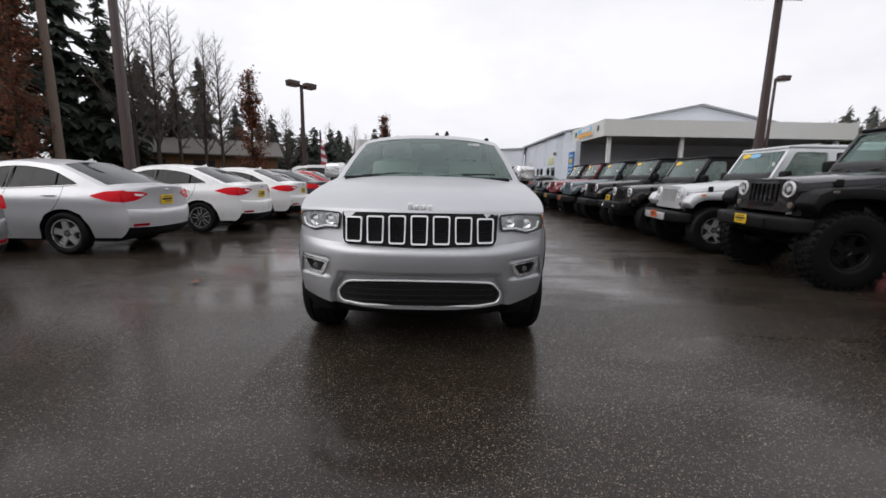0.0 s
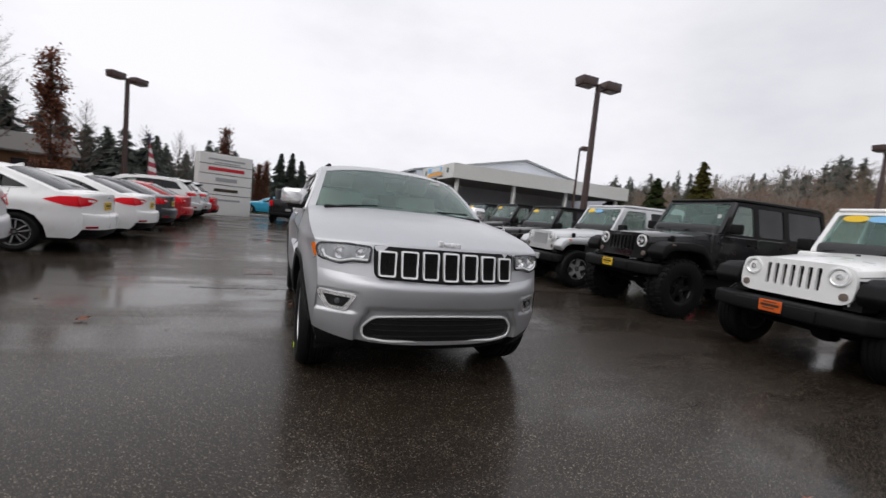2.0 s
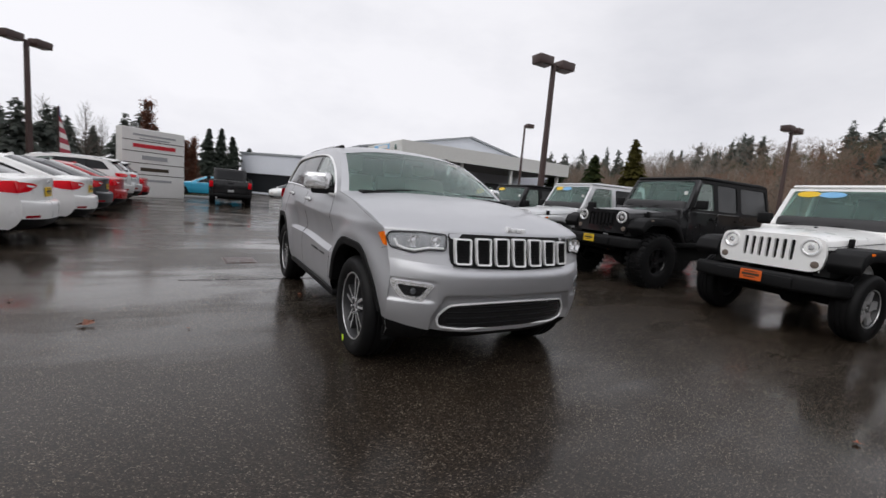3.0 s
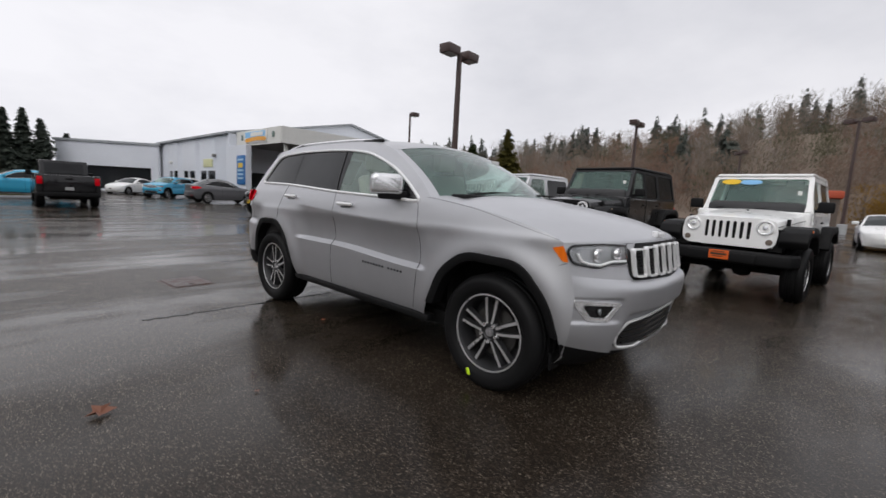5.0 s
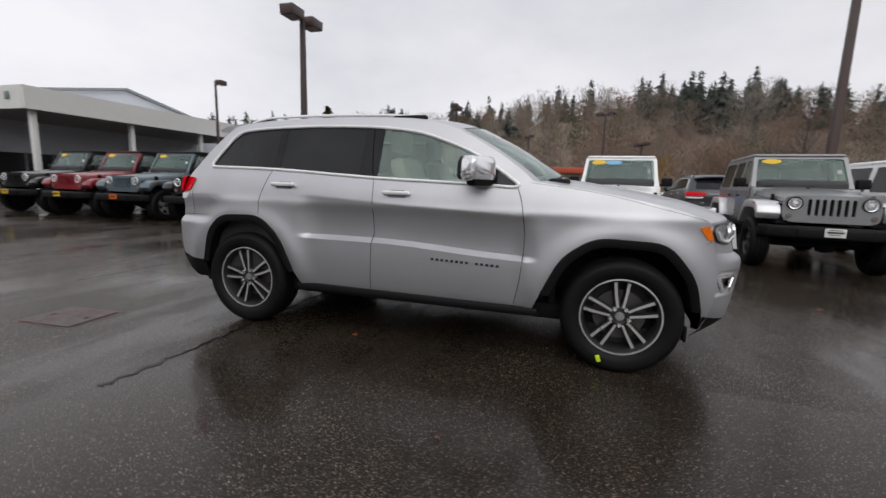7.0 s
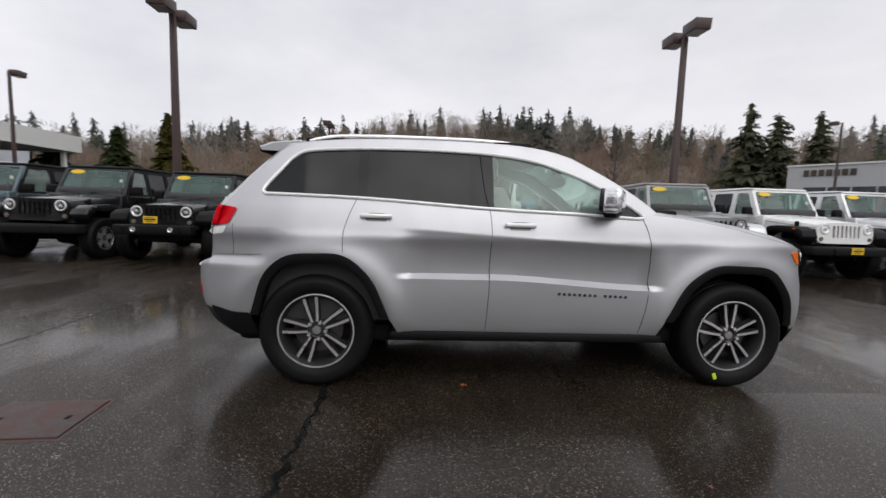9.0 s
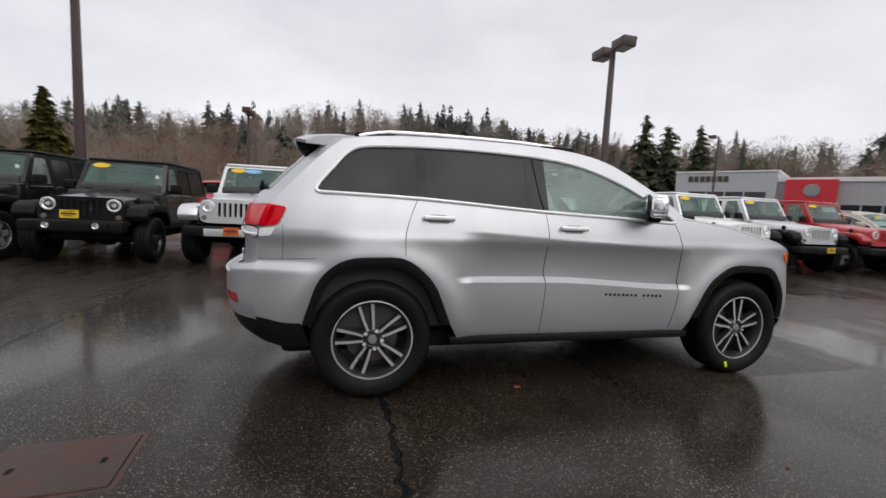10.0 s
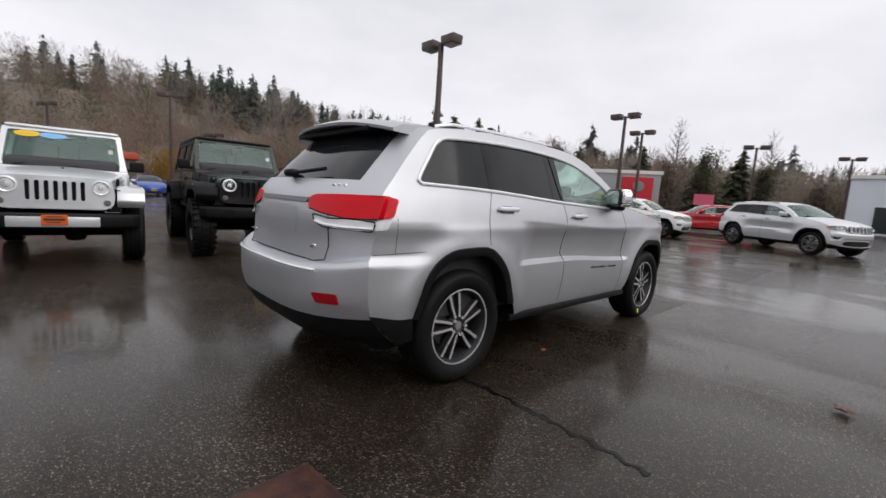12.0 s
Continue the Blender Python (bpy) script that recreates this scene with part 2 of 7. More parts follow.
@remember
def leaf_mat(name, a, b):
    n = Nodes("leaves_" + name)
    g = n.t.nodes.new("ShaderNodeNewGeometry")
    c = n.mix(g.outputs["Random Per Island"], a, b)
    n.set(Base_Color=c, Roughness=0.85, Specular_IOR_Level=0.1)
    tr = n.t.nodes.new("ShaderNodeBsdfTranslucent")
    n.link(c, tr.inputs["Color"])
    mx = n.t.nodes.new("ShaderNodeMixShader")
    mx.inputs[0].default_value = 0.5
    n.link(n.b.outputs[0], mx.inputs[1])
    n.link(tr.outputs[0], mx.inputs[2])
    n.link(mx.outputs[0], n.t.nodes["Material Output"].inputs["Surface"])
    return n.m


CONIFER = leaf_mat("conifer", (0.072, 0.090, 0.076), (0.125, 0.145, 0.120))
# distance haze painted into the leaf colour: paler and greyer
CONIFER_HAZED = leaf_mat("far_conifer", (0.115, 0.132, 0.118), (0.175, 0.19, 0.168))
BROWN_LEAF = leaf_mat("brown", (0.13, 0.055, 0.038), (0.28, 0.13, 0.085))
WOODS = leaf_mat("winter_woods", (0.21, 0.165, 0.132), (0.28, 0.222, 0.178))
WOODS_RED = leaf_mat("red_brown_woods", (0.21, 0.132, 0.098), (0.27, 0.172, 0.130))
WOODS_PALE = leaf_mat("pale_grey_woods", (0.25, 0.225, 0.20), (0.32, 0.29, 0.255))
WOODS_OLIVE = leaf_mat("olive_woods", (0.090, 0.094, 0.056), (0.130, 0.128, 0.078))
OCHRE = leaf_mat("ochre", (0.22, 0.13, 0.03), (0.36, 0.22, 0.06))
DRYGRASS = leaf_mat("shrub", (0.05, 0.06, 0.025), (0.10, 0.095, 0.04))


# ---------------------------------------------------------------- mesh helpers
def part(name, bm, material, parent=None, label="", smooth=True, mats=()):
    """Links a bmesh as one mesh object under a thing or a part."""
    me = bpy.data.meshes.new(name)
    bm.to_mesh(me)
    bm.free()
    me.materials.append(material)
    for m in mats:
        me.materials.append(m)
    if smooth:
        me.polygons.foreach_set("use_smooth", [True] * len(me.polygons))
        me.set_sharp_from_angle(angle=radians(38))
    ob = new(name, me)
    ob.parent = parent
    return tagged(ob, label=label) if label else ob


def thing(name, label, category, m=Matrix(), group="", kind=""):
    ob = new(name)
    ob.empty_display_size = 0.2
    ob.matrix_world = m
    return tagged(ob, label, category, group, kind)


def solo(name, bm, material, label, category, m=Matrix(), group="", kind="", smooth=True):
    ob = part(name, bm, material, None, "", smooth)
    ob.matrix_world = m
    return tagged(ob, label, category, group, kind)


def rbox(bm, x0, x1, y0, y1, z0, z1, bevel=0.0, seg=2):
    """A box, its edges rounded."""
    r = bmesh.ops.create_cube(bm, size=1.0, matrix=Matrix.Translation(((x0 + x1) / 2, (y0 + y1) / 2, (z0 + z1) / 2)) @ Matrix.Diagonal((abs(x1 - x0), abs(y1 - y0), abs(z1 - z0), 1)))
    if bevel:
        es = list({e for v in r["verts"] for e in v.link_edges})
        bmesh.ops.bevel(bm, geom=es, offset=bevel, segments=seg, profile=0.5, affect="EDGES")
    return bm


def box(*a, **k):
    return rbox(bmesh.new(), *a, **k)


def prism(bm, poly, axis, a, b, bevel=0.0, seg=2, scale_b=1.0):
    """A 2D outline pushed along an axis from a to b. For x: (y, z); for y: (x, z); for z: (x, y)."""
    def put(p, d):
        return {"x": (d, p[0], p[1]), "y": (p[0], d, p[1]), "z": (p[0], p[1], d)}[axis]
    cx, cy = sum(p[0] for p in poly) / len(poly), sum(p[1] for p in poly) / len(poly)
    va = [bm.verts.new(put(p, a)) for p in poly]
    vb = [bm.verts.new(put((cx + (p[0] - cx) * scale_b, cy + (p[1] - cy) * scale_b), b)) for p in poly]
    fs = [bm.faces.new(va), bm.faces.new(list(reversed(vb)))]
    for i in range(len(poly)):
        j = (i + 1) % len(poly)
        fs.append(bm.faces.new((va[j], va[i], vb[i], vb[j])))
    bmesh.ops.recalc_face_normals(bm, faces=fs)
    if bevel:
        es = list({e for f in fs for e in f.edges})
        bmesh.ops.bevel(bm, geom=es, offset=bevel, segments=seg, profile=0.5, affect="EDGES")
    return bm


def lathe(bm, prof, n=32, m=Matrix()):
    """A profile of (radius, x) turned round the x axis."""
    rings = []
    for r, x in prof:
        rings.append([bm.verts.new(m @ Vector((x, r * math.cos(2 * math.pi * i / n), r * math.sin(2 * math.pi * i / n)))) for i in range(n)])
    for a, b in zip(rings, rings[1:]):
        for i in range(n):
            j = (i + 1) % n
            bm.faces.new((a[i], a[j], b[j], b[i]))
    return bm


def tube(bm, a, b, ra, rb=None, n=8, caps=True):
    """A round bar from a to b."""
    a, b = Vector(a), Vector(b)
    rb = ra if rb is None else rb
    q = (b - a).to_track_quat("Z", "Y").to_matrix()
    va, vb = [], []
    for i in range(n):
        d = q @ Vector((math.cos(2 * math.pi * i / n), math.sin(2 * math.pi * i / n), 0))
        va.append(bm.verts.new(a + d * ra))
        vb.append(bm.verts.new(b + d * rb))
    for i in range(n):
        j = (i + 1) % n
        bm.faces.new((va[i], va[j], vb[j], vb[i]))
    if caps:
        bm.faces.new(list(reversed(va)))
        bm.faces.new(vb)
    return bm


def bar(bm, pts, r, n=8, closed=False):
    """A round bar along a chain of points."""
    pts = [Vector(p) for p in pts]
    rings = []
    k = len(pts)
    for i, p in enumerate(pts):
        prev, nxt = pts[(i - 1) % k] if closed or i else p, pts[(i + 1) % k] if closed or i < k - 1 else p
        d = (nxt - prev).normalized()
        q = d.to_track_quat("Z", "Y").to_matrix()
        if rings:
            ref = rings[-1][0].co - pts[i - 1]
            u = (ref - d * ref.dot(d)).normalized()
        else:
            u = q @ Vector((1, 0, 0))
        w = d.cross(u)
        rings.append([bm.verts.new(p + (u * math.cos(2 * math.pi * j / n) + w * math.sin(2 * math.pi * j / n)) * r) for j in range(n)])
    for i in range(k if closed else k - 1):
        a, b = rings[i], rings[(i + 1) % k]
        for j in range(n):
            bm.faces.new((a[j], a[(j + 1) % n], b[(j + 1) % n], b[j]))
    if not closed:
        bm.faces.new(list(reversed(rings[0])))
        bm.faces.new(rings[-1])
    return bm


def inside(p, poly):
    x, y = p
    c = False
    j = len(poly) - 1
    for i in range(len(poly)):
        xi, yi = poly[i]
        xj, yj = poly[j]
        if (yi > y) != (yj > y) and x < (xj - xi) * (y - yi) / (yj - yi) + xi:
            c = not c
        j = i
    return c


def densify(poly, step):
    out = []
    for i, p in enumerate(poly):
        q = poly[(i + 1) % len(poly)]
        k = max(1, int(math.dist(p, q) / step))
        out += [(p[0] + (q[0] - p[0]) * t / k, p[1] + (q[1] - p[1]) * t / k) for t in range(k)]
    return out


def smooth_poly(ctrl, per=5, closed=True):
    """Catmull-Rom through 2D points."""
    out, k = [], len(ctrl)
    for i in range(k if closed else k - 1):
        p = [ctrl[(i + d) % k] if closed else ctrl[min(max(i + d, 0), k - 1)] for d in (-1, 0, 1, 2)]
        for s in range(per):
            t = s / per
            out.append(tuple(0.5 * (2 * p[1][a] + (p[2][a] - p[0][a]) * t + (2 * p[0][a] - 5 * p[1][a] + 4 * p[2][a] - p[3][a]) * t * t + (3 * p[1][a] - p[0][a] - 3 * p[2][a] + p[3][a]) * t ** 3) for a in range(len(ctrl[0]))))
    if not closed:
        out.append(tuple(ctrl[-1]))
    return out


def round_poly(poly, r, n=4):
    """Rounds the corners of a 2D outline."""
    out, k = [], len(poly)
    for i in range(k):
        p, a, b = Vector(poly[i]), Vector(poly[i - 1]), Vector(poly[(i + 1) % k])
        ra = min(r, (a - p).length * 0.45)
        rb = min(r, (b - p).length * 0.45)
        p0, p1 = p + (a - p).normalized() * ra, p + (b - p).normalized() * rb
        for s in range(n + 1):
            t = s / n
            out.append(tuple(p0 * (1 - t) ** 2 + p * 2 * t * (1 - t) + p1 * t * t))
    return out


def sheet(bm, outline, holes, lift, step_a=0.05, step_b=None, wall=None, grid=True, extra=()):
    """A skin over a 2D outline with holes, raised into space by lift(a, b). wall: a vector by which its rims are turned back."""
    from mathutils.geometry import delaunay_2d_cdt
    step_b = step_b or step_a
    m = min(step_a, step_b)
    pts, edges, loops = [], [], []
    for lp in (outline, *holes):
        lp = densify(lp, m * 1.2) if grid else list(lp)
        s = len(pts)
        pts += [Vector(p) for p in lp]
        edges += [(s + i, s + (i + 1) % len(lp)) for i in range(len(lp))]
        loops.append([tuple(p) for p in lp])
    if grid:
        (a0, a1), (b0, b1) = [(min(p[i] for p in loops[0]), max(p[i] for p in loops[0])) for i in (0, 1)]
        border = np.array([p for lp in loops for p in lp])
        extra = [p for p in extra if inside(p, loops[0]) and not any(inside(p, h) for h in loops[1:]) and np.min(np.abs(border[:, 0] - p[0]) / step_a + np.abs(border[:, 1] - p[1]) / step_b) > 0.5]
        pts += [Vector(p) for p in extra]
        if extra:
            border = np.vstack([border, np.array(extra)])
        for a in np.arange(a0 + step_a * 0.5, a1, step_a):
            for b in np.arange(b0 + step_b * 0.5, b1, step_b):
                if inside((a, b), loops[0]) and not any(inside((a, b), h) for h in loops[1:]):
                    if np.min(np.abs(border[:, 0] - a) / step_a + np.abs(border[:, 1] - b) / step_b) > 0.55:
                        pts.append(Vector((a, b)))
    vs, es, fs, *_ = delaunay_2d_cdt(pts, edges, [], 0, 1e-6)
    out = [bm.verts.new(lift(v.x, v.y)) for v in vs]
    made = []
    for f in fs:
        c = (sum(vs[i].x for i in f) / len(f), sum(vs[i].y for i in f) / len(f))
        if inside(c, loops[0]) and not any(inside(c, h) for h in loops[1:]):
            made.append(bm.faces.new([out[i] for i in f]))
    if wall is not None:
        rim = [e for e in {e for f in made for e in f.edges} if len(e.link_faces) == 1]
        r = bmesh.ops.extrude_edge_only(bm, edges=rim)
        bmesh.ops.translate(bm, verts=[v for v in r["geom"] if isinstance(v, bmesh.types.BMVert)], vec=wall)
    for v in [v for v in out if not v.link_faces]:
        bm.verts.remove(v)
    return bm


def smoothstep(a, b, x):
    t = min(1.0, max(0.0, (x - a) / (b - a)))
    return t * t * (3 - 2 * t)


def curve_of(pairs):
    """A monotone smooth function through (x, value) pairs."""
    xs, vs = [p[0] for p in pairs], [p[1] for p in pairs]
    k = len(xs)
    d = [(vs[i + 1] - vs[i]) / (xs[i + 1] - xs[i]) for i in range(k - 1)]
    m = [d[0]] + [0 if d[i - 1] * d[i] <= 0 else 2 * d[i - 1] * d[i] / (d[i - 1] + d[i]) for i in range(1, k - 1)] + [d[-1]]

    def f(x):
        if x <= xs[0]:
            return vs[0]
        if x >= xs[-1]:
            return vs[-1]
        i = 0
        while x > xs[i + 1]:
            i += 1
        h = xs[i + 1] - xs[i]
        t = (x - xs[i]) / h
        return vs[i] * (1 + 2 * t) * (1 - t) ** 2 + m[i] * h * t * (1 - t) ** 2 + vs[i + 1] * t * t * (3 - 2 * t) + m[i + 1] * h * t * t * (t - 1)
    return f


# ---------------------------------------------------------------- vehicle bodies
class Body:
    """A car's outer shape: front at -y, the front axle over the origin. Side skins are read from width(y, z); the strips run over the
    car from front to rear between the two side edges. A strip node: edge y, edge z, middle y, middle z."""

    def __init__(self, plan, profile, strips, flare=0.0, hubs=(), ledge=None):
        self.plan, self.profile, self.flare, self.hubs, self.ledge = curve_of(plan), curve_of(profile), flare, hubs, ledge
        self.strips = {n: (smooth_poly(nodes, 12 if n == "front_bumper" else 6, False), p) for n, nodes, p in strips}
        self.order = [n for n, _, _ in strips]
        self.dent = lambda x, z: 0.0

    def X(self, y, z):
        x = self.plan(y) + self.profile(z)
        for hy, hz in self.hubs:
            r = math.hypot(y - hy, z - hz)
            x += self.flare * math.exp(-((r - 0.53) / 0.10) ** 2) * smoothstep(0.2, 0.5, z)
        if self.ledge:
            x += self.ledge(y, z)
        return x

    def point(self, nm, i, u, off=0.0):
        nodes, p = self.strips[nm]
        ye, ze, yc, zc = nodes[i]
        k = abs(u) ** p
        x, z = u * self.X(ye, ze), zc + (ze - zc) * k
        return Vector((x, yc + (ye - yc) * k + (self.dent(x, z) if nm.startswith("front") else 0.0), z))

    def strip(self, nm, across=24, u0=-1.0, u1=1.0, i0=0, i1=None):
        bm = bmesh.new()
        nodes, p = self.strips[nm]
        ids = range(i0, (len(nodes) if i1 is None else i1))
        rows = [[bm.verts.new(self.point(nm, i, u0 + (u1 - u0) * j / across)) for j in range(across + 1)] for i in ids]
        for a, b in zip(rows, rows[1:]):
            for j in range(across):
                bm.faces.new((a[j], a[j + 1], b[j + 1], b[j]))
        bmesh.ops.recalc_face_normals(bm, faces=bm.faces)
        return bm

    def edge(self):
        out = []
        for nm in self.order:
            for ye, ze, *_ in self.strips[nm][0]:
                if not out or math.dist(out[-1], (ye, ze)) > 1e-4:
                    out.append((ye, ze))
        return out

    def end_y(self, names, x, z):
        """Where the front or rear skin lies at (x, z)."""
        best = None
        for nm in names:
            nodes, p = self.strips[nm]
            last = None
            for ye, ze, yc, zc in nodes:
                u = min(1.0, abs(x) / self.X(ye, ze))
                k = u ** p
                q = (zc + (ze - zc) * k, yc + (ye - yc) * k + (self.dent(x, zc + (ze - zc) * k) if nm.startswith("front") else 0.0))
                if last and (last[0] - z) * (q[0] - z) <= 0 and last[0] != q[0]:
                    t = (z - last[0]) / (q[0] - last[0])
                    return last[1] + (q[1] - last[1]) * t
                last = q
                if best is None or abs(q[0] - z) < best[0]:
                    best = (abs(q[0] - z), q[1])
        return best[1]

    def side(self, holes, bottom, s, step, extra=()):
        """One side skin; s is 1 or -1."""
        top = self.edge()
        outline = top + list(bottom)
        bm = bmesh.new()
        sheet(bm, outline, holes, lambda y, z: (s * self.X(y, z), y, z), step, step * 0.66, extra=extra)
        bmesh.ops.recalc_face_normals(bm, faces=bm.faces)
        f = max(bm.faces, key=lambda f: f.calc_area())
        if f.normal.x * s < 0:
            bmesh.ops.reverse_faces(bm, faces=bm.faces)
        return bm

    def side_patch(self, outline, s, off=0.004, step=0.05, holes=(), wall=0.0):
        bm = bmesh.new()
        sheet(bm, outline, holes, lambda y, z: (s * (self.X(y, z) + off), y, z), step, wall=Vector((-s * wall, 0, 0)) if wall else None)
        bmesh.ops.recalc_face_normals(bm, faces=bm.faces)
        return bm

    def end_patch(self, names, outline, sgn, off=0.006, step=0.04, holes=(), wall=0.03, mirror=False, grid=True):
        """A plate on the front (sgn -1) or rear (sgn 1) skin, from an outline in (x, z)."""
        bm = bmesh.new()
        if mirror:
            outline, holes = [(-x, z) for x, z in outline], [[(-x, z) for x, z in h] for h in holes]
        sheet(bm, outline, holes, lambda x, z: (x, self.end_y(names, x, z) + sgn * off, z), step, wall=Vector((0, -sgn * wall, 0)) if wall else None, grid=grid)
        bmesh.ops.recalc_face_normals(bm, faces=bm.faces)
        return bm


def arch_points(hy, rel):
    return [(hy + a, z) for a, z in rel]


def wheel(car, x, y, r, rim_r, width, s, spokes=5, style="split", tag=False, turn=0.0, dark=False, coarse=False):
    """A road wheel; s: the side it faces."""
    w = new("wheel", None)
    w.parent = car
    w.matrix_basis = pose(x, y, r, turn, 0, 0 if s > 0 else 180)
    nseg = 28 if coarse else 56
    h = width / 2
    bm = bmesh.new()
    sh = 0.03
    prof = [(rim_r + 0.004, -h * 0.80), (rim_r + 0.03, -h * 0.96), (r * 0.86, -h), (r - sh, -h * 0.97), (r - 0.008, -h * 0.80), (r, -h * 0.6)]
    for g in (-0.40, 0.0, 0.40):
        prof += [(r, h * g - 0.012), (r - 0.010, h * g - 0.009), (r - 0.010, h * g + 0.009), (r, h * g + 0.012)]
    prof += [(r, h * 0.6), (r - 0.008, h * 0.80), (r - sh, h * 0.97), (r * 0.90, h), (r * 0.86, h * 1.0 + 0.003), (rim_r + 0.05, h * 1.0), (rim_r + 0.03, h * 0.96), (rim_r + 0.004, h * 0.80)]
    lathe(bm, prof, nseg)
    part("tyre", bm, RUBBER, w, "black rubber tyre with a wet tread")
    bm = bmesh.new()
    fx = h * 0.62
    lathe(bm, [(rim_r + 0.004, h * 0.82), (rim_r - 0.012, h * 0.80), (rim_r - 0.022, h * 0.68), (rim_r - 0.035, -h * 0.2), (rim_r - 0.03, -h * 0.9), (rim_r + 0.004, -h * 0.82)], nseg)
    lathe(bm, [(rim_r - 0.03, -h * 0.25), (0.02, -h * 0.25)], nseg)
    barrel = part("rim", bm, POCKET if not dark else GLOSSBLACK, w)
    bm = bmesh.new()
    lathe(bm, [(rim_r * 0.66, 0.0), (rim_r * 0.66, 0.018), (rim_r * 0.30, 0.018), (rim_r * 0.28, 0.03)], 32)
    part("brake_disc", bm, plain("worn_disc", (0.12, 0.115, 0.11), 0.45, 0.8, 60, 0.1), w)
    face = bmesh.new()
    body = bmesh.new()
    for k in range(spokes):
        a = 2 * math.pi * k / spokes + math.pi / 2
        if style == "split":
            for sg in (-1, 1):
                def P(rad, ang, x):
                    return (x, rad * math.cos(a + ang), rad * math.sin(a + ang))
                ri, ro, wi = rim_r * 0.24, rim_r - 0.008, 0.0088
                for bmx, xf, grow in ((face, fx, 0.0), (body, fx - 0.005, 0.003)):
                    xi, xo = xf + 0.006, xf + 0.018
                    v = []
                    for rad, ang, ww, xx in ((ri, sg * 0.017 / ri, wi * 0.9, xi), (rim_r * 0.55, sg * 0.031 / (rim_r * 0.55), wi, xi - 0.004), (ro, sg * 0.044 / ro, wi * 1.2, xo - 0.02)):
                        c = Vector(P(rad, ang, xx))
                        d = Vector((0, -math.sin(a + ang), math.cos(a + ang)))
                        v.append([bmx.verts.new(c - d * (ww + grow)), bmx.verts.new(c + d * (ww + grow)), bmx.verts.new(c - d * (ww + grow + 0.006) - Vector((0.035, 0, 0))), bmx.verts.new(c + d * (ww + grow + 0.006) - Vector((0.035, 0, 0)))])
                    for p, q in zip(v, v[1:]):
                        bmx.faces.new((p[0], p[1], q[1], q[0]))
                        if bmx is body:
                            bmx.faces.new((p[2], p[0], q[0], q[2]))
                            bmx.faces.new((p[1], p[3], q[3], q[1]))
        else:
            ww0, ww1 = 0.055, 0.040
            v = []
            for rad, ww, xx in ((rim_r * 0.22, ww0, fx), (rim_r * 0.6, ww1, fx + 0.006), (rim_r - 0.014, ww1 * 1.25, fx + 0.008)):
                c = Vector((xx, rad * math.cos(a), rad * math.sin(a)))
                d = Vector((0, -math.sin(a), math.cos(a)))
                v.append([face.verts.new(c - d * ww), face.verts.new(c + d * ww), face.verts.new(c - d * ww - Vector((0.03, 0, 0))), face.verts.new(c + d * ww - Vector((0.03, 0, 0)))])
            for p, q in zip(v, v[1:]):
                face.faces.new((p[0], p[1], q[1], q[0]))
                face.faces.new((p[2], p[0], q[0], q[2]))
                face.faces.new((p[1], p[3], q[3], q[1]))
    lathe(face, [(rim_r + 0.003, h * 0.84), (rim_r - 0.006, h * 0.85), (rim_r - 0.009, h * 0.78)], nseg)
    hub = lathe(bmesh.new(), [(rim_r * 0.31, fx - 0.03), (rim_r * 0.27, fx - 0.004), (rim_r * 0.20, fx + 0.000), (rim_r * 0.17, fx - 0.006), (0.001, fx - 0.006)], 30)
    for g in (face, body, hub):
        bmesh.ops.recalc_face_normals(g, faces=g.faces)
    if style == "split":
        part("rim_casting", body, POCKET, w)
    else:
        body.free()
    part("rim_face", face, GLOSSBLACK if dark else ALLOY, w, "machined aluminium spoke faces" if not dark else "black spokes")
    part("hub", hub, GLOSSBLACK if dark else POCKET, w)
    for k in range(0 if coarse else 5):
        a = 2 * math.pi * (k + 0.5) / 5 + math.pi / 2
        c = Vector((fx, rim_r * 0.235 * math.cos(a), rim_r * 0.235 * math.sin(a)))
        part("wheel_nut", tube(bmesh.new(), c - Vector((0.02, 0, 0)), c + Vector((0.018, 0, 0)), 0.0125, n=8), CHROME, w)
    bm = lathe(bmesh.new(), [(rim_r * 0.12, fx - 0.006), (rim_r * 0.11, fx + 0.006), (0.001, fx + 0.009)], 20)
    part("centre_cap", bm, plain("cap_grey", (0.40, 0.40, 0.41), 0.25, 0.6, 60, 0.0) if not dark else GLOSSBLACK, w)
    if dark and r > 0.45:
        bm = bmesh.new()
        for k in range(30):
            lug = bmesh.new()
            for sg in (-1, 1):
                rbox(lug, sg * h * 0.45, sg * h * 1.02, -0.026, 0.026, r - 0.03, r + 0.014)
            rbox(lug, -h * 0.30, h * 0.30, 0.028, 0.062, r - 0.02, r + 0.010)
            bmesh.ops.rotate(lug, verts=lug.verts, cent=(0, 0, 0), matrix=Matrix.Rotation(2 * math.pi * k / 30, 3, "X"))
            tmp = bpy.data.meshes.new("lug")
            lug.to_mesh(tmp)
            lug.free()
            bm.from_mesh(tmp)
            bpy.data.meshes.remove(tmp)
        part("tread", bm, RUBBER, w, "coarse mud tyre tread", smooth=False)
    if tag:
        bm = box(h - 0.002, h + 0.006, -0.014, 0.014, -0.024, 0.024, 0.004, 1)
        bmesh.ops.rotate(bm, verts=bm.verts, cent=(0, 0, 0), matrix=Matrix.Rotation(0.35, 3, "X"))
        bmesh.ops.translate(bm, verts=bm.verts, vec=(0, -0.115, -(rim_r + 0.035)))
        part("paper_tag", bm, LIME, w, "lime green paper tag")
    return w


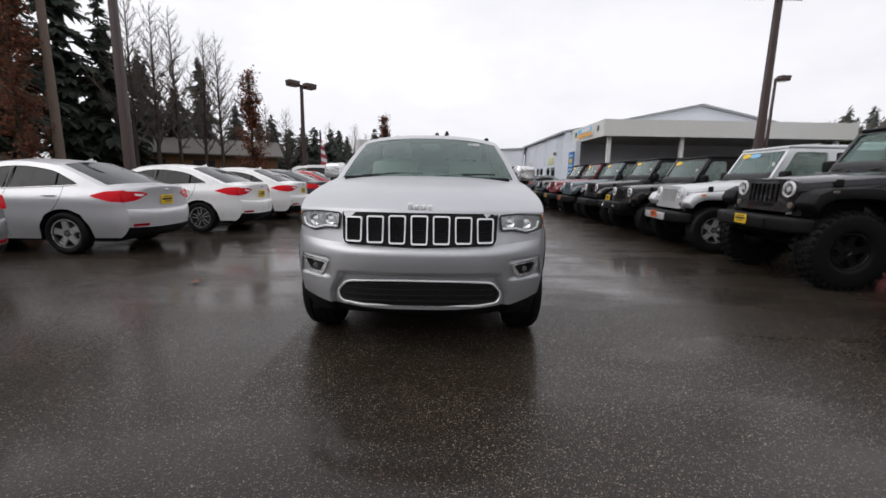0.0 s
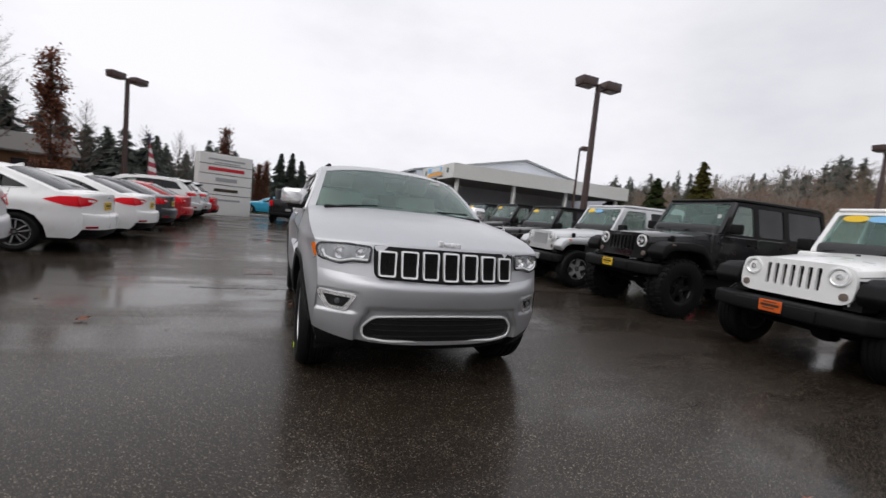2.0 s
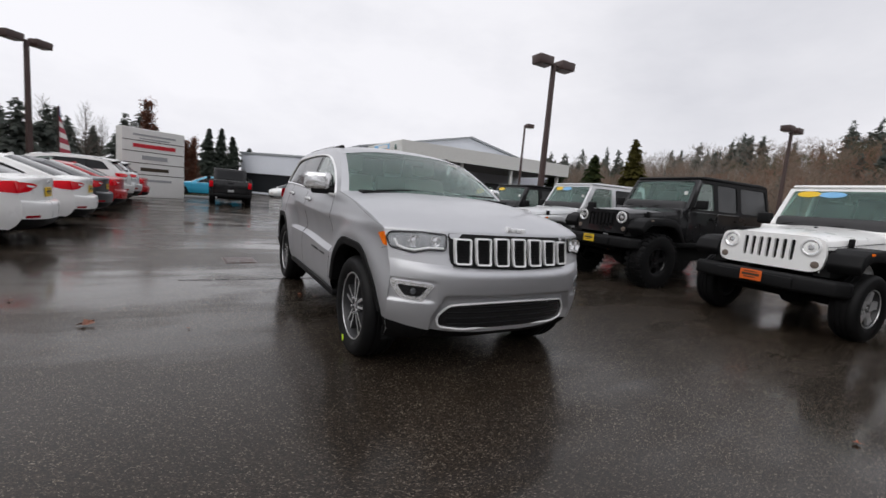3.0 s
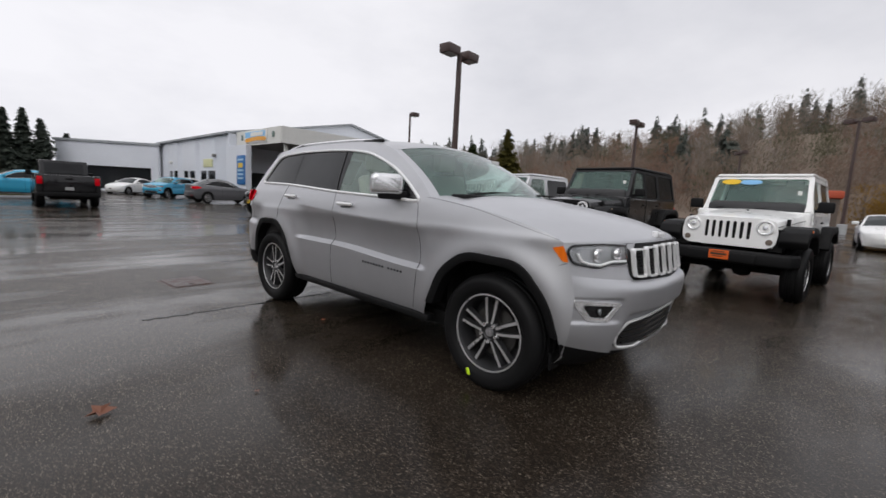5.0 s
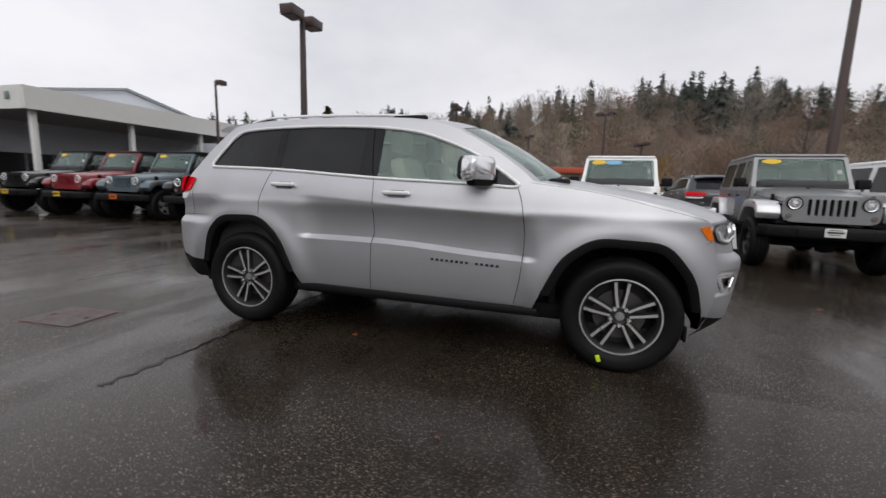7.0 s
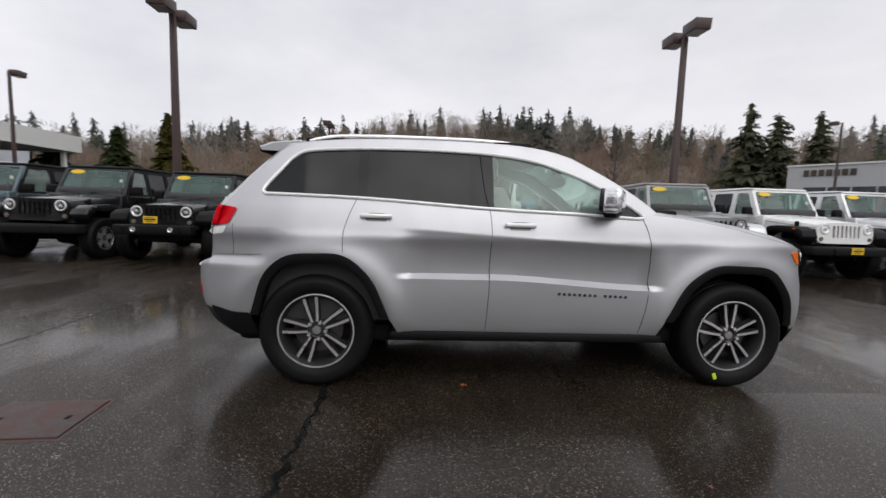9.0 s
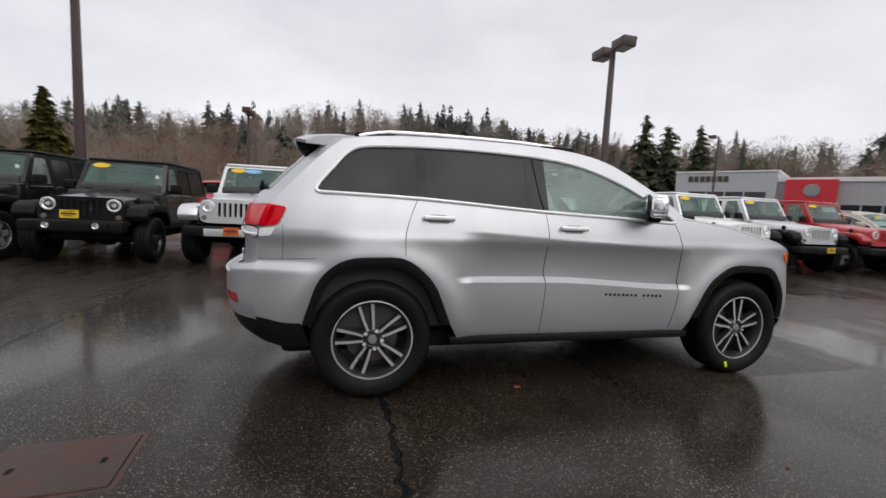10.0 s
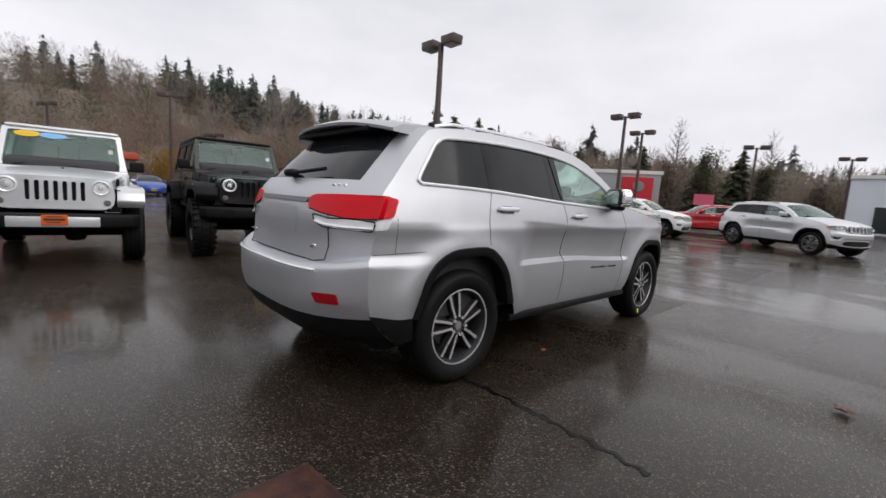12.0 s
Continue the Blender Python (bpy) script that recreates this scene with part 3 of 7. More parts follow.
def well(car, body, hy, rel, depth=0.32):
    """The dark liners of a pair of wheel wells, and the black cladding round each arch."""
    for s in (-1, 1):
        pts = round_poly([(hy + a, z) for a, z in rel], 0.09, 4)[4:-4]
        bm = bmesh.new()
        a = [bm.verts.new((s * (body.X(y, z) - 0.004), y, z)) for y, z in pts]
        b = [bm.verts.new((s * (body.X(y, z) - depth), y, z)) for y, z in pts]
        for i in range(len(pts) - 1):
            bm.faces.new((a[i], a[i + 1], b[i + 1], b[i]))
        cap = bm.faces.new(b)
        part("wheel_well", bm, UNDER, car)


def cladding(car, body, hy, rel, band, mat, s):
    outer = round_poly([(hy + a, z) for a, z in rel], 0.10, 4)[4:-4]
    cz, cy = 0.45, hy
    inner = [(cy + (y - cy) * (1 - band / 0.48), cz + (z - cz) * (1 - band / 0.45)) for y, z in outer]
    bm = bmesh.new()
    rows = []
    for (yo, zo), (yi, zi) in zip(outer, inner):
        xo = body.X(yo, zo)
        rows.append([bm.verts.new((s * (xo - 0.01), yo * 1.0 + (yo - cy) * 0.01, zo + 0.004)), bm.verts.new((s * (xo + 0.012), yo, zo)), bm.verts.new((s * (xo + 0.016), (yo * 0.45 + yi * 0.55), zo * 0.45 + zi * 0.55)), bm.verts.new((s * (xo + 0.004), yi, zi)), bm.verts.new((s * (xo - 0.09), yi, zi))])
    for a, b in zip(rows, rows[1:]):
        for i in range(4):
            bm.faces.new((a[i], a[i + 1], b[i + 1], b[i]))
    bmesh.ops.recalc_face_normals(bm, faces=bm.faces)
    return part("arch_cladding", bm, mat, car, "black plastic wheel arch cladding")


def cabin(car, x, y0, y1, z0, ztop, seats=((0.45, 1.45), (0.45, 2.45)), cloth=None):
    """Seats, dashboard and steering wheel behind the glass."""
    part("cabin_floor", box(-x, x, y0, y1, z0 - 0.04, z0), UNDER, car)
    part("dashboard", box(-x * 0.97, x * 0.97, y0, y0 + 0.55, z0 + 0.25, z0 + 0.72, 0.08, 3), DASH, car)
    for sx, sy in seats:
        for s in (-1, 1):
            bm = bmesh.new()
            rbox(bm, s * sx - 0.26, s * sx + 0.26, sy - 0.50, sy + 0.02, z0 + 0.18, z0 + 0.38, 0.06, 3)
            prism(bm, [(sy - 0.06, z0 + 0.34), (sy + 0.10, z0 + 0.34), (sy + 0.30, z0 + 0.92), (sy + 0.18, z0 + 0.95)], "x", s * sx - 0.24, s * sx + 0.24, 0.04, 2)
            rbox(bm, s * sx - 0.13, s * sx + 0.13, sy + 0.21, sy + 0.33, z0 + 0.98, min(ztop - 0.03, z0 + 1.16), 0.04, 2)
            part("seat", bm, cloth or FABRIC, car, "cloth seat")
    bm = bmesh.new()
    cx = 0.40
    ring = [(cx + 0.185 * math.cos(t), y0 + 0.66 + 0.06 * math.sin(t), z0 + 0.62 + 0.175 * math.sin(t)) for t in np.linspace(0, 2 * math.pi, 24, endpoint=False)]
    bar(bm, ring, 0.016, 6, True)
    rbox(bm, cx - 0.07, cx + 0.07, y0 + 0.60, y0 + 0.67, z0 + 0.54, z0 + 0.68, 0.02)
    tube(bm, (cx - 0.17, y0 + 0.66, z0 + 0.62), (cx + 0.17, y0 + 0.66, z0 + 0.62), 0.014)
    part("steering_wheel", bm, DASH, car)


def plate(car, x, y, z, s, mat, w=0.30, h=0.15):
    """A dealer's card plate on a bumper; s: the way it faces along y."""
    p = part("plate", box(x - w / 2, x + w / 2, y - 0.006, y + 0.006, z - h / 2, z + h / 2, 0.004, 1), mat, car, "dealer card plate")
    bm = bmesh.new()
    rbox(bm, x - w * 0.40, x + w * 0.40, y + s * 0.006, y + s * 0.010, z - h * 0.06, z + h * 0.16)
    rbox(bm, x - w * 0.30, x + w * 0.22, y + s * 0.006, y + s * 0.010, z - h * 0.26, z - h * 0.17)
    rbox(bm, x - w * 0.30, x + w * 0.30, y + s * 0.006, y + s * 0.010, z + h * 0.28, z + h * 0.36)
    part("print", bm, INK, p)
    return p


GC_PROFILE = [(0.20, -0.085), (0.36, -0.045), (0.43, -0.028), (0.55, -0.012), (0.66, -0.006), (0.95, -0.004), (1.02, 0.0), (1.06, -0.010), (1.12, -0.026), (1.20, -0.052), (1.27, -0.080), (1.45, -0.150), (1.60, -0.212), (1.70, -0.262), (1.76, -0.30)]
GC_PLAN = [(-0.55, 0.848), (-0.47, 0.883), (-0.34, 0.917), (-0.1, 0.938), (0.3, 0.948), (1.0, 0.952), (2.4, 0.955), (3.0, 0.955), (3.3, 0.935), (3.5, 0.905), (3.62, 0.875)]
GC_STRIPS = [
    ("front_lip", [(-0.42, 0.28, -0.62, 0.26), (-0.475, 0.345, -0.715, 0.30), (-0.505, 0.425, -0.785, 0.345)], 3.0),
    ("front_bumper", [(-0.505, 0.425, -0.785, 0.345), (-0.525, 0.50, -0.80, 0.45), (-0.535, 0.60, -0.815, 0.58), (-0.535, 0.70, -0.835, 0.70), (-0.525, 0.77, -0.83, 0.765), (-0.505, 0.835, -0.775, 0.80)], 3.0),
    ("nose", [(-0.505, 0.835, -0.775, 0.80), (-0.49, 0.90, -0.752, 0.88), (-0.47, 0.96, -0.742, 0.96), (-0.455, 1.005, -0.725, 1.02)], 3.0),
    ("hood", [(-0.455, 1.005, -0.725, 1.02), (-0.43, 1.03, -0.68, 1.055), (-0.24, 1.095, -0.42, 1.14), (0.16, 1.175, 0.0, 1.215), (0.45, 1.215, 0.22, 1.25), (0.60, 1.235, 0.36, 1.265)], 2.6),
    ("windscreen", [(0.60, 1.235, 0.36, 1.265), (0.72, 1.335, 0.54, 1.375), (0.92, 1.465, 0.78, 1.52), (1.16, 1.595, 1.08, 1.665)], 2.2),
    ("roof", [(1.16, 1.595, 1.08, 1.665), (1.34, 1.650, 1.28, 1.712), (1.62, 1.686, 1.6, 1.745), (2.2, 1.697, 2.2, 1.757), (2.8, 1.675, 2.85, 1.738), (3.12, 1.630, 3.25, 1.690)], 2.4),
    ("rear_glass", [(3.12, 1.630, 3.25, 1.690), (3.22, 1.545, 3.36, 1.585), (3.35, 1.41, 3.52, 1.43), (3.46, 1.285, 3.66, 1.285)], 3.0),
    ("tailgate", [(3.46, 1.285, 3.66, 1.285), (3.53, 1.20, 3.72, 1.20), (3.57, 1.08, 3.755, 1.08), (3.585, 0.95, 3.76, 0.92), (3.60, 0.86, 3.77, 0.80)], 3.4),
    ("rear_bumper", [(3.60, 0.86, 3.77, 0.80), (3.615, 0.84, 3.85, 0.785), (3.62, 0.78, 3.875, 0.74), (3.615, 0.62, 3.875, 0.60), (3.59, 0.52, 3.85, 0.50)], 3.4),
    ("rear_valance", [(3.59, 0.52, 3.85, 0.50), (3.52, 0.43, 3.80, 0.40), (3.42, 0.35, 3.70, 0.32)], 3.4),
]
GC_ARCH_F = [(-0.490, 0.36), (-0.412, 0.67), (-0.23, 0.882), (0.20, 0.895), (0.40, 0.75), (0.56, 0.40)]
GC_ARCH_R = [(-0.52, 0.40), (-0.37, 0.76), (-0.19, 0.915), (0.18, 0.905), (0.335, 0.78), (0.45, 0.40)]


def gc_ledge(y, z):
    """Crease and hollow of the doors over a bright ledge, and the fold and shelf of the rear corner."""
    m = smoothstep(0.52, 0.72, y) * (1 - smoothstep(2.18, 2.42, y))
    crease = 1.0 + 0.05 * (y - 0.66)
    ledge = 0.715 + 0.055 * smoothstep(0.6, 1.75, y)
    t = min(1.0, max(0.0, (crease - z) / (crease - ledge - 0.016)))
    hollow = -0.056 * (1 - (1 - t) ** 2.0) * min(1.0, max(0.0, (z - ledge + 0.016) / 0.032))
    q = min(1.0, max(0.0, (1.062 - z) / 0.15))
    fold = -0.018 * (1 - (1 - q) ** 2.3) * smoothstep(3.02, 3.30, y)
    shelf = 0.030 * smoothstep(3.16, 3.42, y) * min(1.0, max(0.0, (0.868 - z) / 0.048))
    return m * hollow + fold + shelf


def gc_dent(x, z):
    """The hollow round the lower intake and the pockets of the fog lamps."""
    a = abs(x)
    half = 0.545 + 0.065 * smoothstep(0.60, 0.44, z)
    hollow = smoothstep(half + 0.020, half - 0.020, a) * smoothstep(0.620, 0.588, z)
    pocket = smoothstep(0.60, 0.645, a) * smoothstep(0.905, 0.87, a) * smoothstep(0.555, 0.580, z) * smoothstep(0.715, 0.690, z)
    return 0.055 * hollow + 0.016 * pocket


def grand_suv(m, paint_mat, label, group="", hero=False, plate_mat=None, sticker=None):
    """A mid-size off-road wagon with a seven-slot grille."""
    wb = 2.915
    b = Body(GC_PLAN, GC_PROFILE, GC_STRIPS, 0.028, ((0.0, 0.38), (wb, 0.38)), gc_ledge)
    b.dent = gc_dent
    step = 0.024 if hero else 0.09
    car = thing("suv", label, "car", m, group)
    arch_f, arch_r = round_poly(GC_ARCH_F, 0.10, 4)[4:-4], round_poly(arch_points(wb, GC_ARCH_R), 0.10, 4)[4:-4]
    bottom = [(3.40, 0.37)] + list(reversed(arch_r)) + [(2.36, 0.365), (0.58, 0.345)] + list(reversed(arch_f)) + [(-0.485, 0.345)]
    dlo = smooth_poly([(0.70, 1.208), (0.76, 1.255), (0.88, 1.335), (1.06, 1.435), (1.28, 1.520), (1.50, 1.580), (1.85, 1.615), (2.40, 1.623), (2.90, 1.600), (3.07, 1.56), (3.18, 1.44), (3.27, 1.325), (3.26, 1.292), (3.20, 1.287), (2.60, 1.275), (1.80, 1.232), (1.20, 1.213), (0.85, 1.198), (0.74, 1.194)], 3)
    across = 64 if hero else 20
    for s in (-1, 1):
        ys = np.arange(0.50, 2.45, 0.012)
        folds = [(y, 1.0 + 0.05 * (y - 0.66)) for y in ys] + [(y, 0.715 + 0.055 * smoothstep(0.6, 1.75, y) + d) for y in ys for d in (-0.040, -0.026, -0.016, -0.008, 0.0, 0.008, 0.016, 0.026, 0.040)] + [(y, 1.0 + 0.05 * (y - 0.66) + d) for y in ys for d in (-0.012, 0.012)] + [(y, z) for y in np.arange(2.98, 3.6, 0.012) for z in (1.050, 1.062, 1.074, 0.880, 0.868, 0.848, 0.828, 0.816)] if hero else ()
        sidem = b.side([dlo], bottom, s, step, folds)
        part("body_side", sidem, paint_mat, car)
    for nm, mat, pn in (("front_lip", BLACK, "front_lip"), ("front_bumper", paint_mat, "front_bumper"), ("nose", paint_mat, "nose"), ("hood", paint_mat, "hood"), ("roof", paint_mat, "roof"), ("tailgate", paint_mat, "tailgate"), ("rear_bumper", paint_mat, "rear_bumper"), ("rear_valance", BLACK, "rear_valance")):
        part(pn, b.strip(nm, 2 * across if nm == "front_bumper" else across), mat, car)
    part("windscreen", b.strip("windscreen", across, -0.93, 0.93), GREENISH, car, "greenish windscreen").visible_shadow = False
    for s in (-1, 1):
        part("windscreen_pillar", b.strip("windscreen", 4, s * 0.93, s), paint_mat, car)
        part("rear_pillar", b.strip("rear_glass", 5, s * 0.80, s), paint_mat, car)
    part("rear_window", b.strip("rear_glass", across, -0.80, 0.80), PRIVACY, car, "dark privacy rear window")
    part("cowl", box(-0.76, 0.76, 0.37, 0.52, 1.20, 1.262, 0.02), BLACK, car)
    part("underbody", box(-0.80, 0.80, -0.36, 3.48, 0.27, 0.40, 0.05), UNDER, car)
    part("engine_block", box(-0.55, 0.55, -0.50, 0.40, 0.40, 0.95), UNDER, car)
    part("bulkhead", box(-0.80, 0.80, 0.42, 0.46, 0.40, 1.18), UNDER, car)
    part("boot_floor", box(-0.70, 0.70, 2.6, 3.5, 0.42, 0.80), UNDER, car)
    part("door_lining", box(-0.86, -0.80, 0.6, 3.3, 0.45, 1.17), DASH, car)
    part("door_lining", box(0.80, 0.86, 0.6, 3.3, 0.45, 1.17), DASH, car)
    cabin(car, 0.78, 0.50, 3.3, 0.45, 1.66)
    part("headlining", box(-0.60, 0.60, 1.20, 3.10, 1.612, 1.63), FABRIC, car)
    # glass of the sides
    cut_q, cut_r, cut_b = 2.63, 1.90, 1.78
    def clip(poly, lo, hi):
        out = []
        for i, p in enumerate(poly):
            q = poly[(i + 1) % len(poly)]
            if lo <= p[0] <= hi:
                out.append(p)
            for c in (lo, hi):
                if (p[0] - c) * (q[0] - c) < 0:
                    t = (c - p[0]) / (q[0] - p[0])
                    out.append((c, p[1] + (q[1] - p[1]) * t))
        return out
    for s in (-1, 1):
        for lo, hi, mat, nm, lab in ((0.905, 1.745, CLEAR, "front_side_window", "clear front side window"), (1.89, 2.60, PRIVACY, "rear_side_window", "dark privacy side window"), (2.655, 3.4, PRIVACY, "quarter_window", "dark privacy quarter window")):
            g = part(nm, b.side_patch(clip(dlo, lo, hi), s, -0.006, 0.08), mat, car, lab)
            g.visible_shadow = mat is not CLEAR
        for lo, hi in ((0.60, 0.91), (1.74, 1.895), (2.595, 2.66)):
            part("window_pillar", b.side_patch(clip(dlo, lo, hi), s, -0.004, 0.08), PILLAR, car)
        part("window_chrome", bar(bmesh.new(), [(s * (b.X(y, z) + 0.002), y, z) for y, z in dlo], 0.0125, 8, True), SATIN, car, "bright chrome window surround")
        # shut lines
        for line in ([(2.66, 1.265), (2.70, 1.17), (2.735, 1.05), (2.735, 0.925)], [(1.83, 1.60), (1.80, 1.35), (1.765, 1.20), (1.755, 1.05), (1.76, 0.75), (1.775, 0.40)], [(0.705, 1.19), (0.675, 1.11), (0.655, 1.0), (0.64, 0.85), (0.655, 0.60), (0.69, 0.40)],
                     [(3.26, 0.892), (3.40, 0.886), (3.585, 0.878)], [(3.455, 1.085), (3.452, 0.99), (3.455, 0.885)], [(-0.44, 0.885), (-0.465, 0.895), (-0.48, 0.90)]):
            pts = smooth_poly(line, 5, False)
            part("shut_line", bar(bmesh.new(), [(s * (b.X(y, z) - 0.0008), y, z) for y, z in pts], 0.0028 if 0 < line[0][0] < 3 else 0.0020, 5), UNDER, car)
        pts = smooth_poly([(-0.43, 1.030), (-0.2, 1.085), (0.15, 1.165), (0.45, 1.208), (0.62, 1.225)], 5, False)
        part("shut_line", bar(bmesh.new(), [(s * (b.X(y, z) - 0.001), y, z) for y, z in pts], 0.0017, 5), UNDER, car)
        for hy, hz in ((1.565, 1.128), (2.525, 1.162)):
            x = b.X(hy, hz)
            h = part("door_handle", box(x + 0.014, x + 0.036, hy - 0.105, hy + 0.105, hz - 0.015, hz + 0.015, 0.011, 3) if s > 0 else box(-x - 0.036, -x - 0.014, hy - 0.105, hy + 0.105, hz - 0.015, hz + 0.015, 0.011, 3), SATIN, car, "chrome door handle")
            for d in (-0.085, 0.085):
                part("mount", box(s * (x - 0.01), s * (x + 0.022), hy + d - 0.016, hy + d + 0.016, hz - 0.012, hz + 0.012, 0.004), CHROME, h)
            # flat grey patch paints the shade of the hollow behind the handle
            part("recess", b.side_patch(round_poly([(hy - 0.075, hz - 0.035), (hy + 0.075, hz - 0.035), (hy + 0.06, hz + 0.02), (hy - 0.06, hz + 0.02)], 0.02), s, 0.0015, 0.03), plain("handle_recess", (0.20, 0.20, 0.205), 0.35, 0.6, 40, 0.0), h)
        cladding(car, b, 0.0, GC_ARCH_F, 0.055, BLACK, s)
        cladding(car, b, wb, GC_ARCH_R, 0.055, BLACK, s)
        part("sill", prism(bmesh.new(), [(0.52, 0.325), (2.42, 0.335), (2.42, 0.395), (0.52, 0.382)], "x", s * 0.85, s * 0.938, 0.018), BLACK, car, "black sill cladding")
        part("lip_side", b.side_patch(round_poly([(-0.470, 0.345), (-0.502, 0.425), (-0.478, 0.430), (-0.470, 0.390)], 0.004), s, 0.004, 0.03, wall=0.03), BLACK, car, "black plastic corner of the lip")
        # mirror
        mx = s * 1.02
        bm = bmesh.new()
        prism(bm, round_poly([(mx - 0.125, 1.235), (mx + 0.125, 1.235), (mx + 0.115, 1.385), (mx - 0.115, 1.385)], 0.045, 4), "y", 0.83, 0.95, 0.030, 3, 1.04)
        mir = part("mirror", bm, CHROME if hero else paint_mat, car, "chrome-capped door mirror")
        part("mirror_base", box(mx - s * 0.17, mx + s * 0.06, 0.86, 0.95, 1.195, 1.262, 0.02), BLACK, mir)
        part("mirror_rim", prism(bmesh.new(), round_poly([(mx - 0.128, 1.230), (mx + 0.128, 1.230), (mx + 0.118, 1.390), (mx - 0.118, 1.390)], 0.045, 4), "y", 0.945, 0.968, 0.008), GLOSSBLACK, mir)
        part("mirror_glass", prism(bmesh.new(), round_poly([(mx - 0.108, 1.25), (mx + 0.108, 1.25), (mx + 0.10, 1.372), (mx - 0.10, 1.372)], 0.035, 4), "y", 0.966, 0.973), plain("mirror_silver", (0.75, 0.78, 0.80), 0.03, 1.0, 20, 0.0), mir)
        hinge = Vector((mx - s * 0.13, 0.88, 0))
        mir.matrix_basis = Matrix.Translation(hinge) @ Matrix.Rotation(radians(s * 33), 4, "Z") @ Matrix.Translation(-hinge)
        # roof rail
        rail = [(s * (b.X(y, z) - 0.055), y, z + h) for y, z, h in ((1.55, 1.695, 0.002), (1.66, 1.70, 0.010), (1.9, 1.707, 0.014), (2.4, 1.707, 0.014), (2.78, 1.697, 0.014), (2.92, 1.682, 0.010), (3.02, 1.665, 0.002))]
        rr = part("roof_rail", bar(bmesh.new(), smooth_poly(rail, 4, False), 0.012, 8), CHROME, car, "bright roof rail")
        for a, dz in ((1.60, 0.0), (2.93, -0.022)):
            part("rail_foot", box(s * (b.X(a, 1.70) - 0.055) - 0.022, s * (b.X(a, 1.70) - 0.055) + 0.022, a - 0.16, a + 0.12, 1.65 + dz, 1.716 + dz, 0.02), BLACK, rr)
        # tail lamp on the corner
        poly = round_poly([(3.435, 1.190), (3.52, 1.203), (3.578, 1.072), (3.482, 1.086)], 0.02)
        part("tail_lamp", b.side_patch(poly, s, 0.010, 0.04, wall=0.03), RED_LENS, car, "red tail lamp")
        part("reversing_lamp", b.side_patch(round_poly([(3.495, 1.070), (3.585, 1.060), (3.590, 1.012), (3.52, 1.020)], 0.010), s, 0.006, 0.04, wall=0.02), WHITE_LENS, car, "clear reversing lamp")
        part("valance_side", b.side_patch([(3.30, 0.352), (3.335, 0.475), (3.345, 0.505), (3.46, 0.515), (3.602, 0.540), (3.592, 0.518), (3.522, 0.432), (3.425, 0.352)], s, 0.008, 0.02, wall=0.02), BLACK, car)
        # badge on the door
        if hero:
            bd = new("door_badge")
            bd.parent = car
            for k in range(14):
                if k == 5:
                    continue
                y0 = 0.80 + k * 0.036
                z0 = 0.645 + (y0 - 0.8) * 0.03
                part("badge_bar", box(s * (b.X(y0, z0) + 0.000), s * (b.X(y0, z0) + 0.006), y0, y0 + 0.022, z0, z0 + 0.019, 0.003, 1), plain("badge_grey", (0.06, 0.06, 0.065), 0.3, 0.6, 60, 0.0), bd)
        # headlamp
        hl = round_poly([(0.545, 1.005), (0.70, 1.012), (0.862, 1.000), (0.882, 0.965), (0.862, 0.905), (0.74, 0.882), (0.66, 0.905), (0.555, 0.905)], 0.018)
        mirrored = s < 0
        fn = ("front_bumper", "nose", "hood")
        lamp = part("headlamp", b.end_patch(fn, hl, -1, 0.004, 0.03, (), 0.03, mirrored), plain("lamp_housing", (0.30, 0.31, 0.32), 0.22, 0.65, 20, 0.0), car, "clear headlamp with bright bezel")
        rim = [(x if not mirrored else -x, b.end_y(fn, x, z) - 0.012, z) for x, z in hl]
        part("bezel", bar(bmesh.new(), rim, 0.0075, 6, True), GLOSSBLACK, lamp)
        part("daylight_strip", bar(bmesh.new(), [((x if not mirrored else -x), b.end_y(fn, x, z) - 0.016, z) for x, z in ((0.565, 0.918), (0.655, 0.918), (0.735, 0.897), (0.79, 0.903), (0.825, 0.918), (0.842, 0.96))], 0.008, 6), WHITE_LENS, lamp)
        for cx, cz, r in ((0.735, 0.952, 0.042), (0.615, 0.960, 0.036)):
            yy = b.end_y(fn, cx, cz)
            bm = lathe(bmesh.new(), [(r, 0.0), (r * 0.96, 0.016), (r * 0.8, 0.012), (r * 0.55, 0.004), (0.001, 0.010)], 20, Matrix.Translation((-cx if mirrored else cx, yy - 0.004, cz)) @ Matrix.Rotation(-math.pi / 2, 4, "Z"))
            part("reflector", bm, CHROME, lamp)
        part("turn_signal", b.side_patch(round_poly([(-0.400, 0.982), (-0.456, 0.998), (-0.474, 0.950), (-0.488, 0.905), (-0.455, 0.912)], 0.006), s, 0.006, 0.02, wall=0.02), AMBER_LENS, lamp, "amber corner lens")
        cover = part("lens_cover", b.end_patch(fn, hl, -1, 0.020, 0.03, (), 0.016, mirrored), NEUTRAL, lamp)
        cover.visible_shadow = False
        # fog lamp
        fo = round_poly([(0.622, 0.682), (0.862, 0.698), (0.852, 0.655), (0.800, 0.578), (0.684, 0.570)], 0.02)
        fi = round_poly([(0.655, 0.664), (0.826, 0.672), (0.785, 0.600), (0.700, 0.594)], 0.016)
        fb = ("front_bumper",)
        fog = part("fog_lamp", b.end_patch(fb, fo, -1, 0.012, 0.025, (fi,), 0.03, mirrored), CHROME, car, "fog lamp in a bright surround")
        part("fog_recess", b.end_patch(fb, fi, -1, 0.003, 0.03, (), 0.0, mirrored), GLOSSBLACK, fog)
        yy = b.end_y(fb, 0.735, 0.632)
